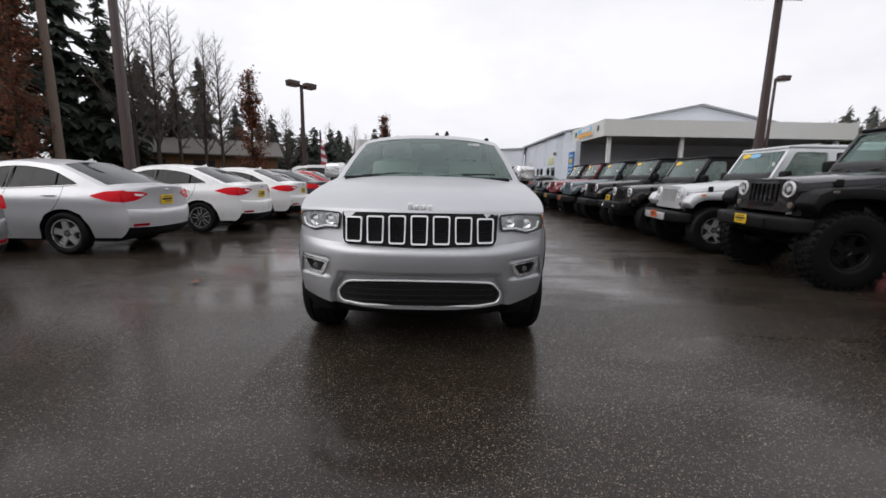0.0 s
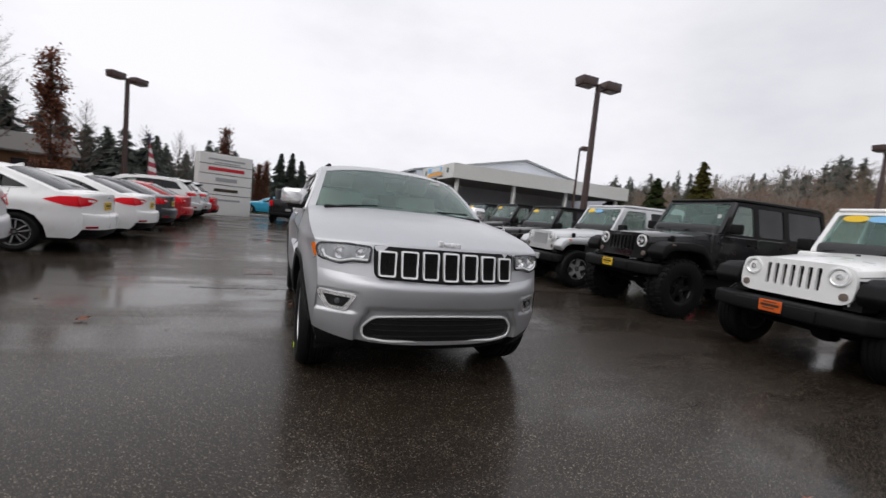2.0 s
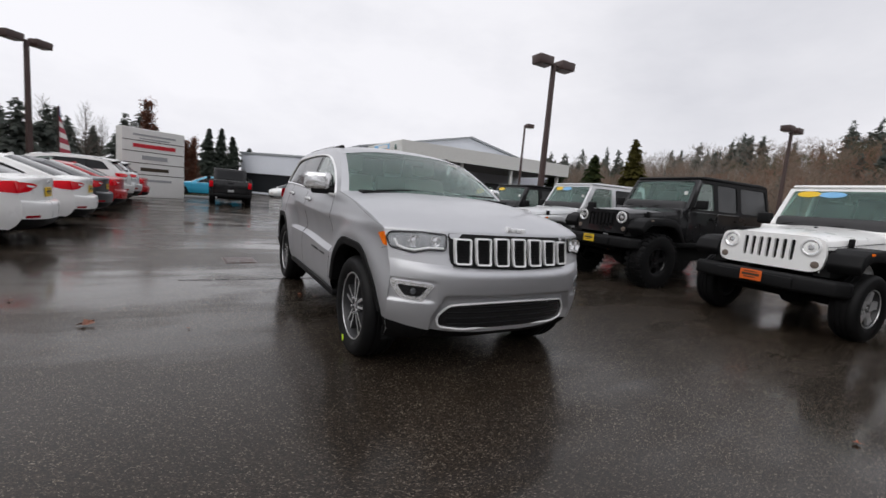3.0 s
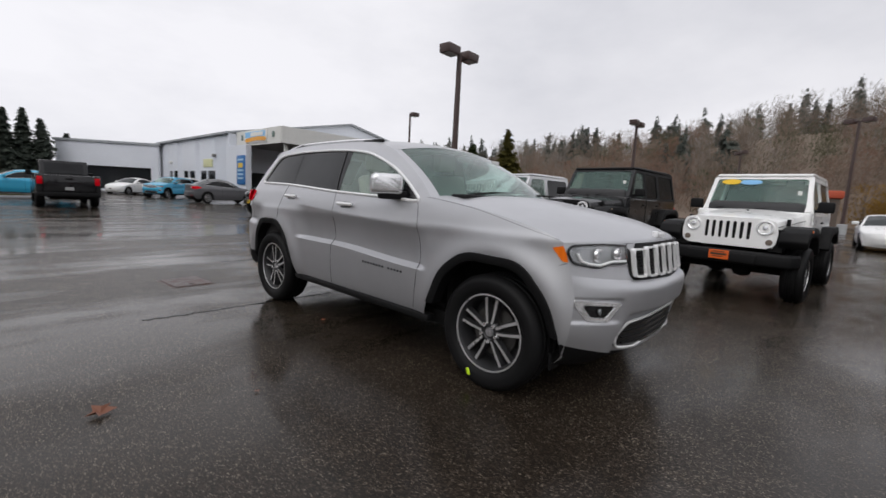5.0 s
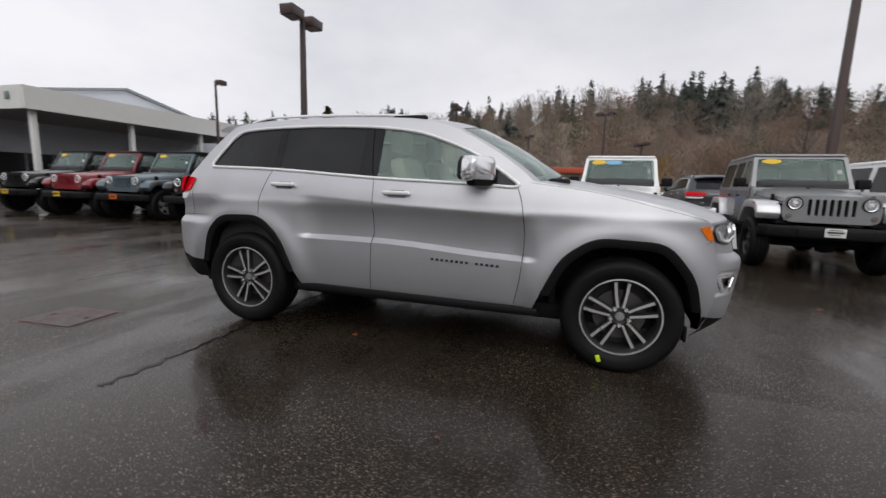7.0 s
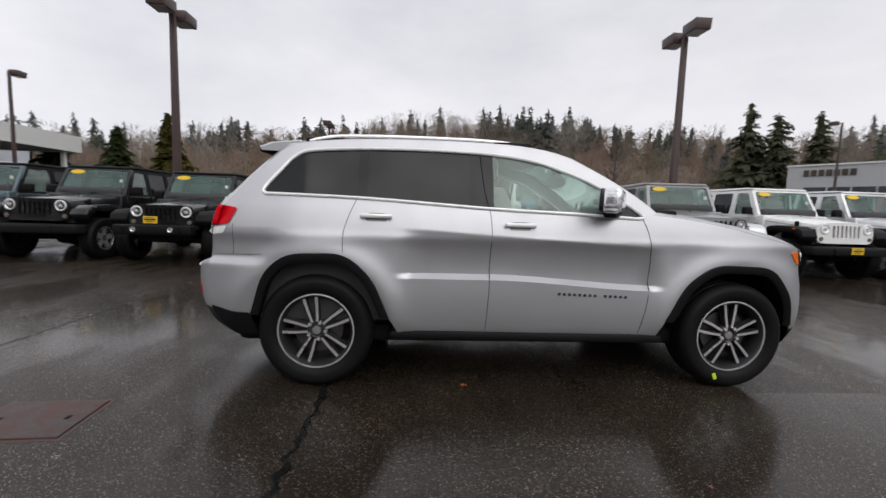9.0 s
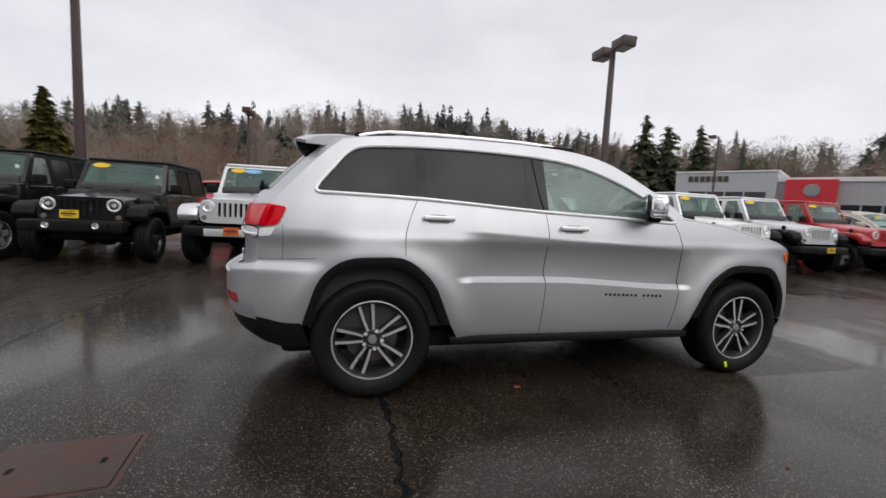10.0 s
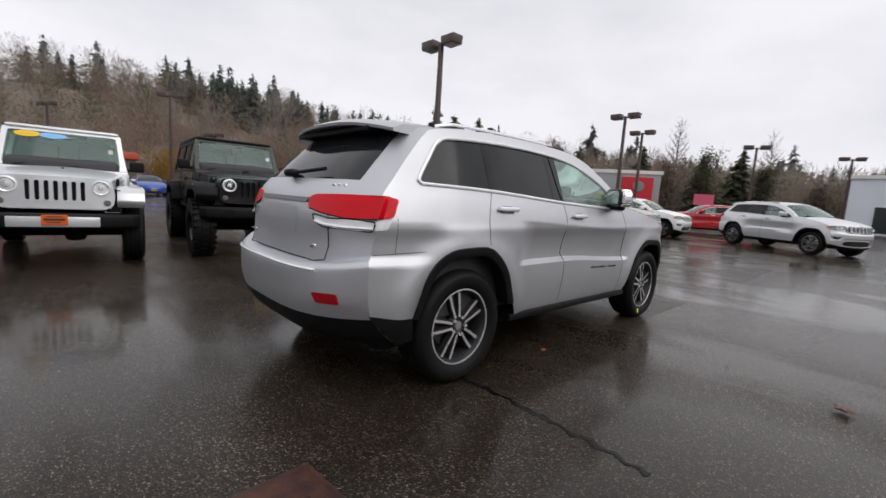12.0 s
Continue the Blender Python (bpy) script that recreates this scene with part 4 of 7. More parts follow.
        part("fog_lens", lathe(bmesh.new(), [(0.021, 0.0), (0.019, 0.008), (0.001, 0.011)], 16, Matrix.Translation((-0.735 if mirrored else 0.735, yy - 0.003, 0.632)) @ Matrix.Rotation(-math.pi / 2, 4, "Z")), plain("fog_glass", (0.16, 0.17, 0.18), 0.10, 0.5, 10, 0.0), fog)
    # grille
    fn = ("front_bumper", "nose", "hood")
    back = round_poly([(-0.532, 1.018), (0.532, 1.018), (0.522, 0.835), (0.50, 0.805), (0.0, 0.79), (-0.50, 0.805), (-0.522, 0.835)], 0.02)
    gr = part("grille", b.end_patch(fn, back, -1, 0.004, 0.04, (), 0.02), BLACK, car, "black grille with seven bright framed slots")
    for k in range(7):
        cx = (k - 3) * 0.1475
        drop = 0.012 * (1 - abs(k - 3) / 3.0)
        w = 0.059
        lean = 0.006 * (k - 3) / 3
        z0, z1 = 0.822 - drop, 1.004 - 0.014 * (abs(k - 3) / 3.0) ** 2
        so = round_poly([(cx - w + lean * 0, z1), (cx + w, z1), (cx + w - 0.004, z0), (cx - w + 0.004, z0)], 0.018)
        si = round_poly([(cx - w + 0.010, z1 - 0.010), (cx + w - 0.010, z1 - 0.010), (cx + w - 0.013, z0 + 0.010), (cx - w + 0.013, z0 + 0.010)], 0.012)
        part("slot_frame", b.end_patch(fn, so, -1, 0.028, 0.03, (si,), 0.026), SATIN, gr, "bright slot frame")
        if hero:
            hexes = []
            pitch = 0.0215
            zc, row = z0 + 0.024, 0
            while zc < z1 - 0.020:
                xc = cx - w + 0.024 + (pitch / 2 if row % 2 else 0)
                while xc < cx + w - 0.022:
                    hexes.append([(xc + pitch * 0.42 * math.cos(t), zc + pitch * 0.42 * math.sin(t)) for t in [math.pi / 6 + q * math.pi / 3 for q in range(6)]])
                    xc += pitch
                zc += pitch * 0.866
                row += 1
            part("mesh", b.end_patch(fn, si, -1, 0.014, 0.05, hexes, 0.008, grid=False), BLACK, gr)
    # lower intake
    lo = round_poly([(-0.575, 0.468), (-0.500, 0.545), (-0.25, 0.560), (0.25, 0.560), (0.500, 0.545), (0.575, 0.468), (0.555, 0.392), (0.40, 0.375), (-0.40, 0.375), (-0.555, 0.392)], 0.035)
    fb = ("front_lip", "front_bumper")
    li = part("lower_intake", b.end_patch(fb, lo, -1, 0.004, 0.04, (), 0.02), GLOSSBLACK, car, "dark lower air intake with bright rim")
    part("intake_rim", bar(bmesh.new(), [(x, b.end_y(fb, x, z) - 0.014, z) for x, z in lo], 0.0085, 8, True), SATIN, li, "bright chrome rim")
    for z in (0.41, 0.45, 0.49, 0.53):
        hw = 0.52 - abs(z - 0.47) * 0.5
        part("intake_bar", bar(bmesh.new(), [(x, b.end_y(fb, x, z) - 0.006, z) for x in np.linspace(-hw, hw, 15)], 0.006, 6), BLACK, li)
    # hood badge, a plain bright shape
    bm = bmesh.new()
    for x0, x1, z0, z1 in ((-0.082, -0.048, 1.040, 1.082), (-0.040, -0.004, 1.040, 1.070), (0.004, 0.040, 1.040, 1.070), (0.048, 0.084, 1.032, 1.070)):
        rbox(bm, x0, x1, b.end_y(fn, (x0 + x1) / 2, 1.045) - 0.018, b.end_y(fn, (x0 + x1) / 2, 1.045) + 0.02, z0, z1, 0.008, 2)
    part("hood_badge", bm, plain("bright_badge", (0.85, 0.85, 0.86), 0.3, 0.3, 30, 0.0), car, "bright badge on the hood")
    # rear
    rn = ("tailgate", "rear_bumper", "rear_glass")
    for s in (False, True):
        t = round_poly([(0.40, 1.112), (0.385, 1.172), (0.44, 1.192), (0.62, 1.200), (0.90, 1.205), (0.90, 1.075), (0.70, 1.072), (0.52, 1.092)], 0.02)
        part("tail_lamp", b.end_patch(rn, t, 1, 0.012, 0.04, (), 0.03, s), RED_LENS, car, "red tail lamp")
        t2 = round_poly([(0.46, 1.078), (0.60, 1.062), (0.88, 1.062), (0.87, 1.005), (0.56, 1.008), (0.48, 1.035)], 0.02)
        rl = part("reversing_lamp", b.end_patch(rn, t2, 1, 0.008, 0.04, (), 0.02, s), WHITE_LENS, car, "clear reversing lamp")
        part("lamp_edge", bar(bmesh.new(), [((-x if s else x), b.end_y(rn, x, z) + 0.012, z) for x, z in t2], 0.0045, 5, True), GLOSSBLACK, rl)
        part("reflector", b.end_patch(rn, round_poly([(0.60, 0.645), (0.745, 0.652), (0.755, 0.592), (0.63, 0.588)], 0.012), 1, 0.008, 0.04, (), 0.02, s), lamp_plastic("dark red", (0.28, 0.006, 0.012)), car, "red bumper reflector")
    for s in (-1, 1):
        part("shut_line", bar(bmesh.new(), [(s * x, b.end_y(rn, x, z) + 0.0005, z) for x, z in ((0.575, 1.195), (0.580, 1.08), (0.590, 1.0), (0.60, 0.90), (0.58, 0.82), (0.50, 0.806))], 0.0035, 5), UNDER, car)
        part("lamp_gasket", bar(bmesh.new(), [(s * x, b.end_y(rn, x, z) + 0.010, z) for x, z in ((0.41, 1.106), (0.52, 1.088), (0.70, 1.068), (0.885, 1.075))], 0.004, 5), GLOSSBLACK, car)
        part("lamp_chrome", bar(bmesh.new(), [(s * x, b.end_y(rn, x, z) + 0.012, z) for x, z in ((0.49, 1.038), (0.56, 1.024), (0.70, 1.018), (0.87, 1.022))], 0.009, 6), SATIN, car)
    part("shut_line", bar(bmesh.new(), [(x, b.end_y(rn, x, 0.806) + 0.0005, 0.806) for x in np.linspace(-0.5, 0.5, 15)], 0.0035, 5), UNDER, car)
    part("tailgate_handle", b.end_patch(rn, round_poly([(-0.37, 1.168), (0.37, 1.168), (0.37, 1.140), (-0.37, 1.140)], 0.01), 1, 0.012, 0.05), plain("tailgate_trim", (0.16, 0.16, 0.165), 0.3, 0.6, 40, 0.0), car)
    part("plate_recess", b.end_patch(rn, round_poly([(-0.27, 1.11), (0.27, 1.11), (0.25, 0.93), (-0.25, 0.93)], 0.03), 1, 0.002, 0.05), paint_mat, car)
    part("bumper_strip", bar(bmesh.new(), [(x, b.end_y(rn, x, 0.772) + 0.004, 0.772) for x in np.linspace(-0.62, 0.62, 21)], 0.010, 6), SATIN, car, "bright bumper strip")
    bm = bmesh.new()
    for x0 in (-0.62, -0.58, -0.54):
        rbox(bm, x0, x0 + 0.034, b.end_y(rn, x0, 1.245) - 0.01, b.end_y(rn, x0, 1.245) + 0.006, 1.232, 1.258, 0.004, 1)
    part("rear_badge", bm, CHROME, car)
    bm = bmesh.new()
    rbox(bm, -0.50, -0.44, b.end_y(rn, -0.47, 0.88) - 0.01, b.end_y(rn, -0.47, 0.88) + 0.006, 0.87, 0.90, 0.004, 1)
    part("rear_badge", bm, CHROME, car)
    bm = bmesh.new()
    rbox(bm, 0.40, 0.56, b.end_y(rn, 0.48, 0.90) - 0.01, b.end_y(rn, 0.48, 0.90) + 0.006, 0.893, 0.907, 0.004, 1)
    part("rear_badge", bm, CHROME, car)
    # spoiler
    bm = bmesh.new()
    prof = [(3.06, 1.685), (3.22, 1.692), (3.40, 1.672), (3.475, 1.640), (3.47, 1.622), (3.36, 1.618), (3.20, 1.60)]
    rows = []
    for u in np.linspace(-1, 1, 23):
        sh = abs(u) ** 2.6
        rows.append([bm.verts.new((u * 0.665, y - 0.125 * sh, z - 0.052 * sh + 0.022)) for y, z in prof])
    for a, c in zip(rows, rows[1:]):
        for i in range(len(prof)):
            j = (i + 1) % len(prof)
            bm.faces.new((a[i], a[j], c[j], c[i]))
    bm.faces.new(rows[0])
    bm.faces.new(list(reversed(rows[-1])))
    bmesh.ops.recalc_face_normals(bm, faces=bm.faces)
    sp = part("spoiler", bm, paint_mat, car)
    part("spoiler_underside", box(-0.50, 0.50, 3.20, 3.42, 1.597, 1.632, 0.01), BLACK, sp)
    bm = bmesh.new()
    tube(bm, (0.0, 3.70, 1.31), (-0.40, 3.64, 1.345), 0.012)
    rbox(bm, -0.05, 0.05, 3.64, 3.72, 1.29, 1.34, 0.02)
    part("rear_wiper", bm, BLACK, car)
    for x0 in (-0.62, 0.05):
        part("wiper", bar(bmesh.new(), [(x0, 0.46, 1.262), (x0 + 0.30, 0.425, 1.288), (x0 + 0.58, 0.43, 1.290)], 0.008, 6), BLACK, car)
    bm = tube(bmesh.new(), (-0.52, 3.0, 0.34), (-0.52, 3.40, 0.335), 0.034, n=16)
    part("exhaust_tip", bm, STEEL, car)
    part("aerial", prism(bmesh.new(), [(2.86, 1.735), (3.02, 1.735), (3.00, 1.785)], "x", -0.016, 0.016, 0.006), paint_mat, car)
    part("inside_mirror", box(-0.11, 0.11, 1.02, 1.05, 1.53, 1.60, 0.02), DASH, car)
    part("windscreen_sticker", box(0.40, 0.52, 1.005, 1.009, 1.585, 1.615), WHITEP, car)
    for s in (-1, 1):
        for hy in (0.0, wb):
            wheel(car, s * 0.812, hy, 0.380, 0.252, 0.262, s, tag=(hero and s < 0 and hy == 0.0), turn=12.0 if hy else 0.0, coarse=not hero)
    well(car, b, 0.0, GC_ARCH_F)
    well(car, b, wb, GC_ARCH_R)
    if hero:
        part("mud_flap", box(-0.84, -0.72, -0.415, -0.395, 0.235, 0.34, 0.008), BLACK, car)
        part("mud_flap", box(0.72, 0.84, -0.415, -0.395, 0.235, 0.34, 0.008), BLACK, car)
    if plate_mat:
        plate(car, 0, b.end_y(("front_bumper",), 0, 0.6) - 0.02, 0.6, -1, plate_mat)
    if sticker:
        part("windscreen_sticker", box(-0.45, -0.12, 0.93, 0.94, 1.50, 1.60, 0.004, 1), YELLOW, car)
    return car


SILVER = paint("silver", (0.545, 0.55, 0.57), 0.80, 0.42, 0.32)
grand_suv(Matrix(), SILVER, "silver off-road wagon with chrome trim parked alone on wet asphalt", hero=True)


# ---------------------------------------------------------------- upright off-road cars with seven-slot grilles
def framed(bm, outline, holes, lift, wall, step=0.2):
    sheet(bm, outline, holes, lift, step, wall=wall, grid=False)
    bmesh.ops.recalc_face_normals(bm, faces=bm.faces)
    return bm


def off_roader(m, pm, label, doors=4, flare_mat=None, top_mat=None, lift_up=0.10, tyre_r=0.41, rim="five", plate_mat=None, sticker=1, group="row of off-road cars", bumper="plain", lamps_ring=False, detail=True):
    """A boxy off-road car with a flat windscreen, round lamps and free-standing fenders."""
    wb = 2.95 if doors == 4 else 2.42
    L = lift_up
    car = thing("off_road_car", label, "car", m, group)
    flare_mat, top_mat = flare_mat or BLACK, top_mat or BLACK
    rear = wb + 0.62
    # tub and hood
    bm = bmesh.new()
    prism(bm, [(0.70, 0.56 + L), (rear, 0.56 + L), (rear, 1.19 + L), (0.70, 1.19 + L)], "x", -0.775, 0.775, 0.035, 3)
    part("body", bm, pm, car)
    bm = bmesh.new()
    rows = []
    for y, hw, zt, zb in ((-0.44, 0.55, 1.035, 0.66), (-0.38, 0.565, 1.055, 0.66), (0.2, 0.645, 1.115, 0.66), (0.86, 0.745, 1.185, 0.66)):
        pts = [(-hw, zb), (-hw, zt - 0.10), (-hw + 0.03, zt - 0.035), (-hw + 0.12, zt), (-0.3, zt + 0.022), (0, zt + 0.03), (0.3, zt + 0.022), (hw - 0.12, zt), (hw - 0.03, zt - 0.035), (hw, zt - 0.10), (hw, zb)]
        rows.append([bm.verts.new((x, y, z + L)) for x, z in pts])
    for a, b in zip(rows, rows[1:]):
        for i in range(10):
            bm.faces.new((a[i], a[i + 1], b[i + 1], b[i]))
    bmesh.ops.recalc_face_normals(bm, faces=bm.faces)
    hood = part("hood", bm, pm, car)
    for s in (-1, 1):
        part("hood_latch", box(s * 0.635 - 0.02, s * 0.635 + 0.02, -0.05, 0.03, 0.98 + L, 1.08 + L, 0.012), BLACK, hood)
        part("hood_seam", bar(bmesh.new(), [(s * 0.563, -0.40, 0.955 + L), (s * 0.647, 0.2, 1.01 + L), (s * 0.746, 0.85, 1.08 + L)], 0.004, 5), UNDER, hood)
    part("washer", box(-0.02, 0.02, 0.55, 0.58, 1.165 + L, 1.20 + L, 0.006), BLACK, hood)
    # grille panel
    go = round_poly([(-0.585, 0.70), (-0.605, 0.86), (-0.572, 1.04), (-0.42, 1.072), (0.42, 1.072), (0.572, 1.04), (0.605, 0.86), (0.585, 0.70), (0.49, 0.655), (-0.49, 0.655)], 0.05, 3)
    slots = [round_poly([(c - 0.024, 1.015), (c + 0.024, 1.015), (c + 0.022, 0.765), (c - 0.022, 0.765)], 0.024, 3) for c in [(k - 3) * 0.0885 for k in range(7)]]
    bm = bmesh.new()
    sheet(bm, go, slots, lambda x, z: (x, -0.475 + 0.05 * (z - 0.66) + 0.10 * abs(x) ** 3, z + L), 0.2, wall=Vector((0, 0.045, 0)), grid=False)
    bmesh.ops.recalc_face_normals(bm, faces=bm.faces)
    gp = part("grille", bm, pm, car, "painted grille with seven upright slots")
    part("grille_back", box(-0.33, 0.33, -0.43, -0.41, 0.70 + L, 1.03 + L), UNDER, gp)
    for s in (-1, 1):
        t = Matrix.Translation((s * 0.453, -0.447, 0.945 + L)) @ Matrix.Rotation(-math.pi / 2, 4, "Z")
        hl = part("headlamp", lathe(bmesh.new(), [(0.105, 0.0), (0.103, 0.022), (0.088, 0.026)], 28, t), SATIN if not lamps_ring else BLACK, car, "round headlamp")
        part("reflector", lathe(bmesh.new(), [(0.088, 0.012), (0.06, -0.004), (0.035, -0.006), (0.034, 0.014), (0.001, 0.018)], 24, t), CHROME, hl)
        lens = part("lens", lathe(bmesh.new(), [(0.089, 0.024), (0.06, 0.036), (0.001, 0.042)], 24, t), NEUTRAL, hl)
        lens.visible_shadow = False
        t = Matrix.Translation((s * 0.515, -0.455, 0.745 + L)) @ Matrix.Rotation(-math.pi / 2, 4, "Z")
        part("turn_lamp", lathe(bmesh.new(), [(0.042, 0.0), (0.040, 0.014), (0.001, 0.020)], 18, t), lamp_plastic("smoked", (0.16, 0.13, 0.11)), car, "round turn lamp")
        # fenders
        prof = [(-0.50, 0.78), (-0.44, 0.90), (-0.30, 0.965), (0.12, 0.985), (0.36, 0.96), (0.50, 0.86), (0.66, 0.60), (0.60, 0.56), (0.45, 0.75), (0.33, 0.83), (0.10, 0.85), (-0.24, 0.84), (-0.36, 0.78), (-0.43, 0.68)]
        fw = part("front_fender", prism(bmesh.new(), [(y, z + L) for y, z in prof], "x", s * 0.62, s * 0.940, 0.022, 2), flare_mat, car, "broad flat front fender")
        part("marker", box(s * 0.932, s * 0.948, -0.31, -0.24, 0.915 + L, 0.945 + L, 0.006), AMBER_LENS if pm is not PBLACK else lamp_plastic("smoked", (0.16, 0.13, 0.11)), fw)
        part("inner_fender", prism(bmesh.new(), [(-0.42, 0.62 + L), (-0.40, 0.93 + L), (0.36, 0.93 + L), (0.66, 0.62 + L)], "x", s * 0.50, s * 0.66), UNDER, car)
        prof = [(wb - 0.62, 0.60), (wb - 0.50, 0.86), (wb - 0.36, 0.965), (wb + 0.30, 0.975), (wb + 0.46, 0.90), (wb + 0.58, 0.66), (wb + 0.52, 0.64), (wb + 0.38, 0.79), (wb + 0.24, 0.845), (wb - 0.30, 0.835), (wb - 0.43, 0.76), (wb - 0.56, 0.56)]
        part("rear_fender", prism(bmesh.new(), [(y, z + L) for y, z in prof], "x", s * 0.70, s * 0.940, 0.022, 2), flare_mat, car, "broad flat rear fender")
        # arches cut dark
        part("wheel_well", prism(bmesh.new(), [(wb - 0.46, 0.545 + L), (wb - 0.34, 0.84 + L), (wb + 0.30, 0.86 + L), (wb + 0.48, 0.60 + L), (wb + 0.48, 0.545 + L)], "x", s * 0.50, s * 0.782), UNDER, car)
        part("sill", box(s * 0.70, s * 0.80, 0.62, wb - 0.55, 0.48 + L, 0.57 + L, 0.02), BLACK, car)
        # doors
        cuts = [0.86, 1.72, 2.48] if doors == 4 else [0.86, 1.90]
        for a, b in zip(cuts, cuts[1:]):
            d = part("door", prism(bmesh.new(), round_poly([(a + 0.01, 0.60 + L), (b - 0.02 - (0.12 if b == cuts[-1] and doors == 4 else 0), 0.60 + L), (b - 0.01, 0.80 + L), (b - 0.01, 1.155 + L), (a + 0.01, 1.155 + L)], 0.05, 3), "x", s * 0.70, s * 0.787, 0.008, 1), pm, car)
            part("handle", box(s * 0.785, s * 0.815, b - 0.20, b - 0.07, 1.02 + L, 1.05 + L, 0.008), BLACK, d)
            part("hinge", box(s * 0.785, s * 0.80, a - 0.02, a + 0.06, 0.72 + L, 0.76 + L, 0.004), pm, d)
            part("hinge", box(s * 0.785, s * 0.80, a - 0.02, a + 0.06, 1.00 + L, 1.04 + L, 0.004), pm, d)
        # mirror
        mm = part("mirror", box(s * 0.90 - 0.10, s * 0.90 + 0.10, 0.98, 1.09, 1.20 + L, 1.37 + L, 0.03, 3), BLACK, car, "black door mirror")
        part("arm", box(s * 0.74, s * 0.86, 1.01, 1.06, 1.20 + L, 1.25 + L, 0.01), BLACK, mm)
        part("mirror_glass", box(s * 0.90 - 0.08, s * 0.90 + 0.08, 1.088, 1.094, 1.22 + L, 1.35 + L, 0.002, 1), plain("mirror_silver", (0.75, 0.78, 0.80), 0.03, 1.0, 20, 0.0), mm)
    # windscreen
    y0, z0, y1, z1 = 0.86, 1.20, 1.17, 1.77
    def wl(x, v):
        return (x, y0 + (y1 - y0) * v + 0.03 * (x / 0.7) ** 2, z0 + (z1 - z0) * v + L)
    fo = round_poly([(-0.745, 0.0), (0.745, 0.0), (0.690, 1.0), (-0.690, 1.0)], 0.04, 3)
    fi = round_poly([(-0.675, 0.09), (0.675, 0.09), (0.630, 0.925), (-0.630, 0.925)], 0.06, 3)
    bm = bmesh.new()
    sheet(bm, fo, [fi], wl, 0.2, wall=Vector((0, 0.06, -0.02)), grid=False)
    bmesh.ops.recalc_face_normals(bm, faces=bm.faces)
    ws = part("windscreen_frame", bm, pm, car)
    bm = bmesh.new()
    sheet(bm, fi, [], lambda x, v: tuple(Vector(wl(x, v)) + Vector((0, 0.022, 0))), 0.15)
    gl = part("windscreen", bm, GREENISH, ws, "flat greenish windscreen")
    gl.visible_shadow = False
    for x0 in (-0.55, 0.05):
        part("wiper", bar(bmesh.new(), [(x0, 0.835, 1.215 + L), (x0 + 0.25, 0.86, 1.25 + L), (x0 + 0.46, 0.88, 1.275 + L)], 0.010, 5), BLACK, ws)
    def oval(cx, cv, rx, rv, mat, nm, lab):
        bm = bmesh.new()
        ring = [(cx + rx * math.cos(t), cv + rv * math.sin(t)) for t in np.linspace(0, 2 * math.pi, 24, endpoint=False)]
        sheet(bm, ring, [], lambda x, v: tuple(Vector(wl(x, v)) + Vector((0, 0.008, 0))), 0.2, wall=Vector((0, 0.006, 0)), grid=False)
        p = part(nm, bm, mat, ws, lab)
        return p
    if sticker:
        oval(-0.42, 0.84, 0.150, 0.082, YELLOW, "sticker", "yellow oval year sticker")
        if sticker > 1:
            oval(-0.13, 0.83, 0.165, 0.075, BLUEPRINT, "sticker", "pale blue oval sticker")
    a = wl(0.55, 0.5)
    part("label", box(0.53, 0.585, a[1] - 0.0, a[1] + 0.02, a[2] - 0.02, a[2] + 0.045), WHITEP, ws)
    # hard top
    zt = 1.835 + L
    roof = prism(bmesh.new(), [(1.16, zt - 0.065), (1.18, zt - 0.02), (1.42, zt), (rear - 0.25, zt + 0.005), (rear - 0.06, zt - 0.03), (rear - 0.04, zt - 0.085)], "x", -0.665, 0.665, 0.03, 3)
    top = part("hard_top", roof, top_mat, car, "hard top")
    for s in (-1, 1):
        xs = lambda z: s * (0.775 - 0.115 * (z - 1.16 - L) / 0.62)
        posts = ([(1.02, 1.72), (1.72, 2.48), (2.48, rear - 0.02)] if doors == 4 else [(1.02, 1.90), (1.90, rear - 0.02)])
        for k, (a, b) in enumerate(posts):
            last = k == len(posts) - 1
            top_a = a + 0.02 if k else 1.27
            ol = [(a - (0.10 if not k else 0), 1.15 + L), (b, 1.15 + L), (b - (0.07 if last else 0), zt - 0.07), (top_a - 0.06 if not k else a, zt - 0.07)]
            il = round_poly([(a + (0.0 if not k else 0.06), 1.20 + L), (b - 0.07, 1.20 + L), (b - (0.13 if last else 0.07), zt - 0.13), (top_a + 0.04, zt - 0.13)], 0.05, 3)
            bm = bmesh.new()
            sheet(bm, ol, [il], lambda y, z: (xs(z), y, z), 0.2, wall=Vector((-s * 0.04, 0, 0)), grid=False)
            bmesh.ops.recalc_face_normals(bm, faces=bm.faces)
            fr = part("window_frame", bm, (pm if (k < len(posts) - 1 and top_mat is not BLACK) else top_mat) if k < len(posts) - 1 else top_mat, top)
            bm = bmesh.new()
            sheet(bm, il, [], lambda y, z: (xs(z) - s * 0.015, y, z), 0.3, grid=False)
            g = part("side_window", bm, CLEAR if not k else PRIVACY, fr)
            g.visible_shadow = bool(k)
    bm = bmesh.new()
    sheet(bm, [(-0.76, 1.15 + L), (0.76, 1.15 + L), (0.66, zt - 0.05), (-0.66, zt - 0.05)], [[(-0.60, 1.22 + L), (0.60, 1.22 + L), (0.54, zt - 0.14), (-0.54, zt - 0.14)]], lambda x, z: (x, rear - 0.10 * (z - 1.15 - L) , z), 0.3, wall=Vector((0, -0.04, 0)), grid=False)
    part("rear_frame", bm, top_mat, top)
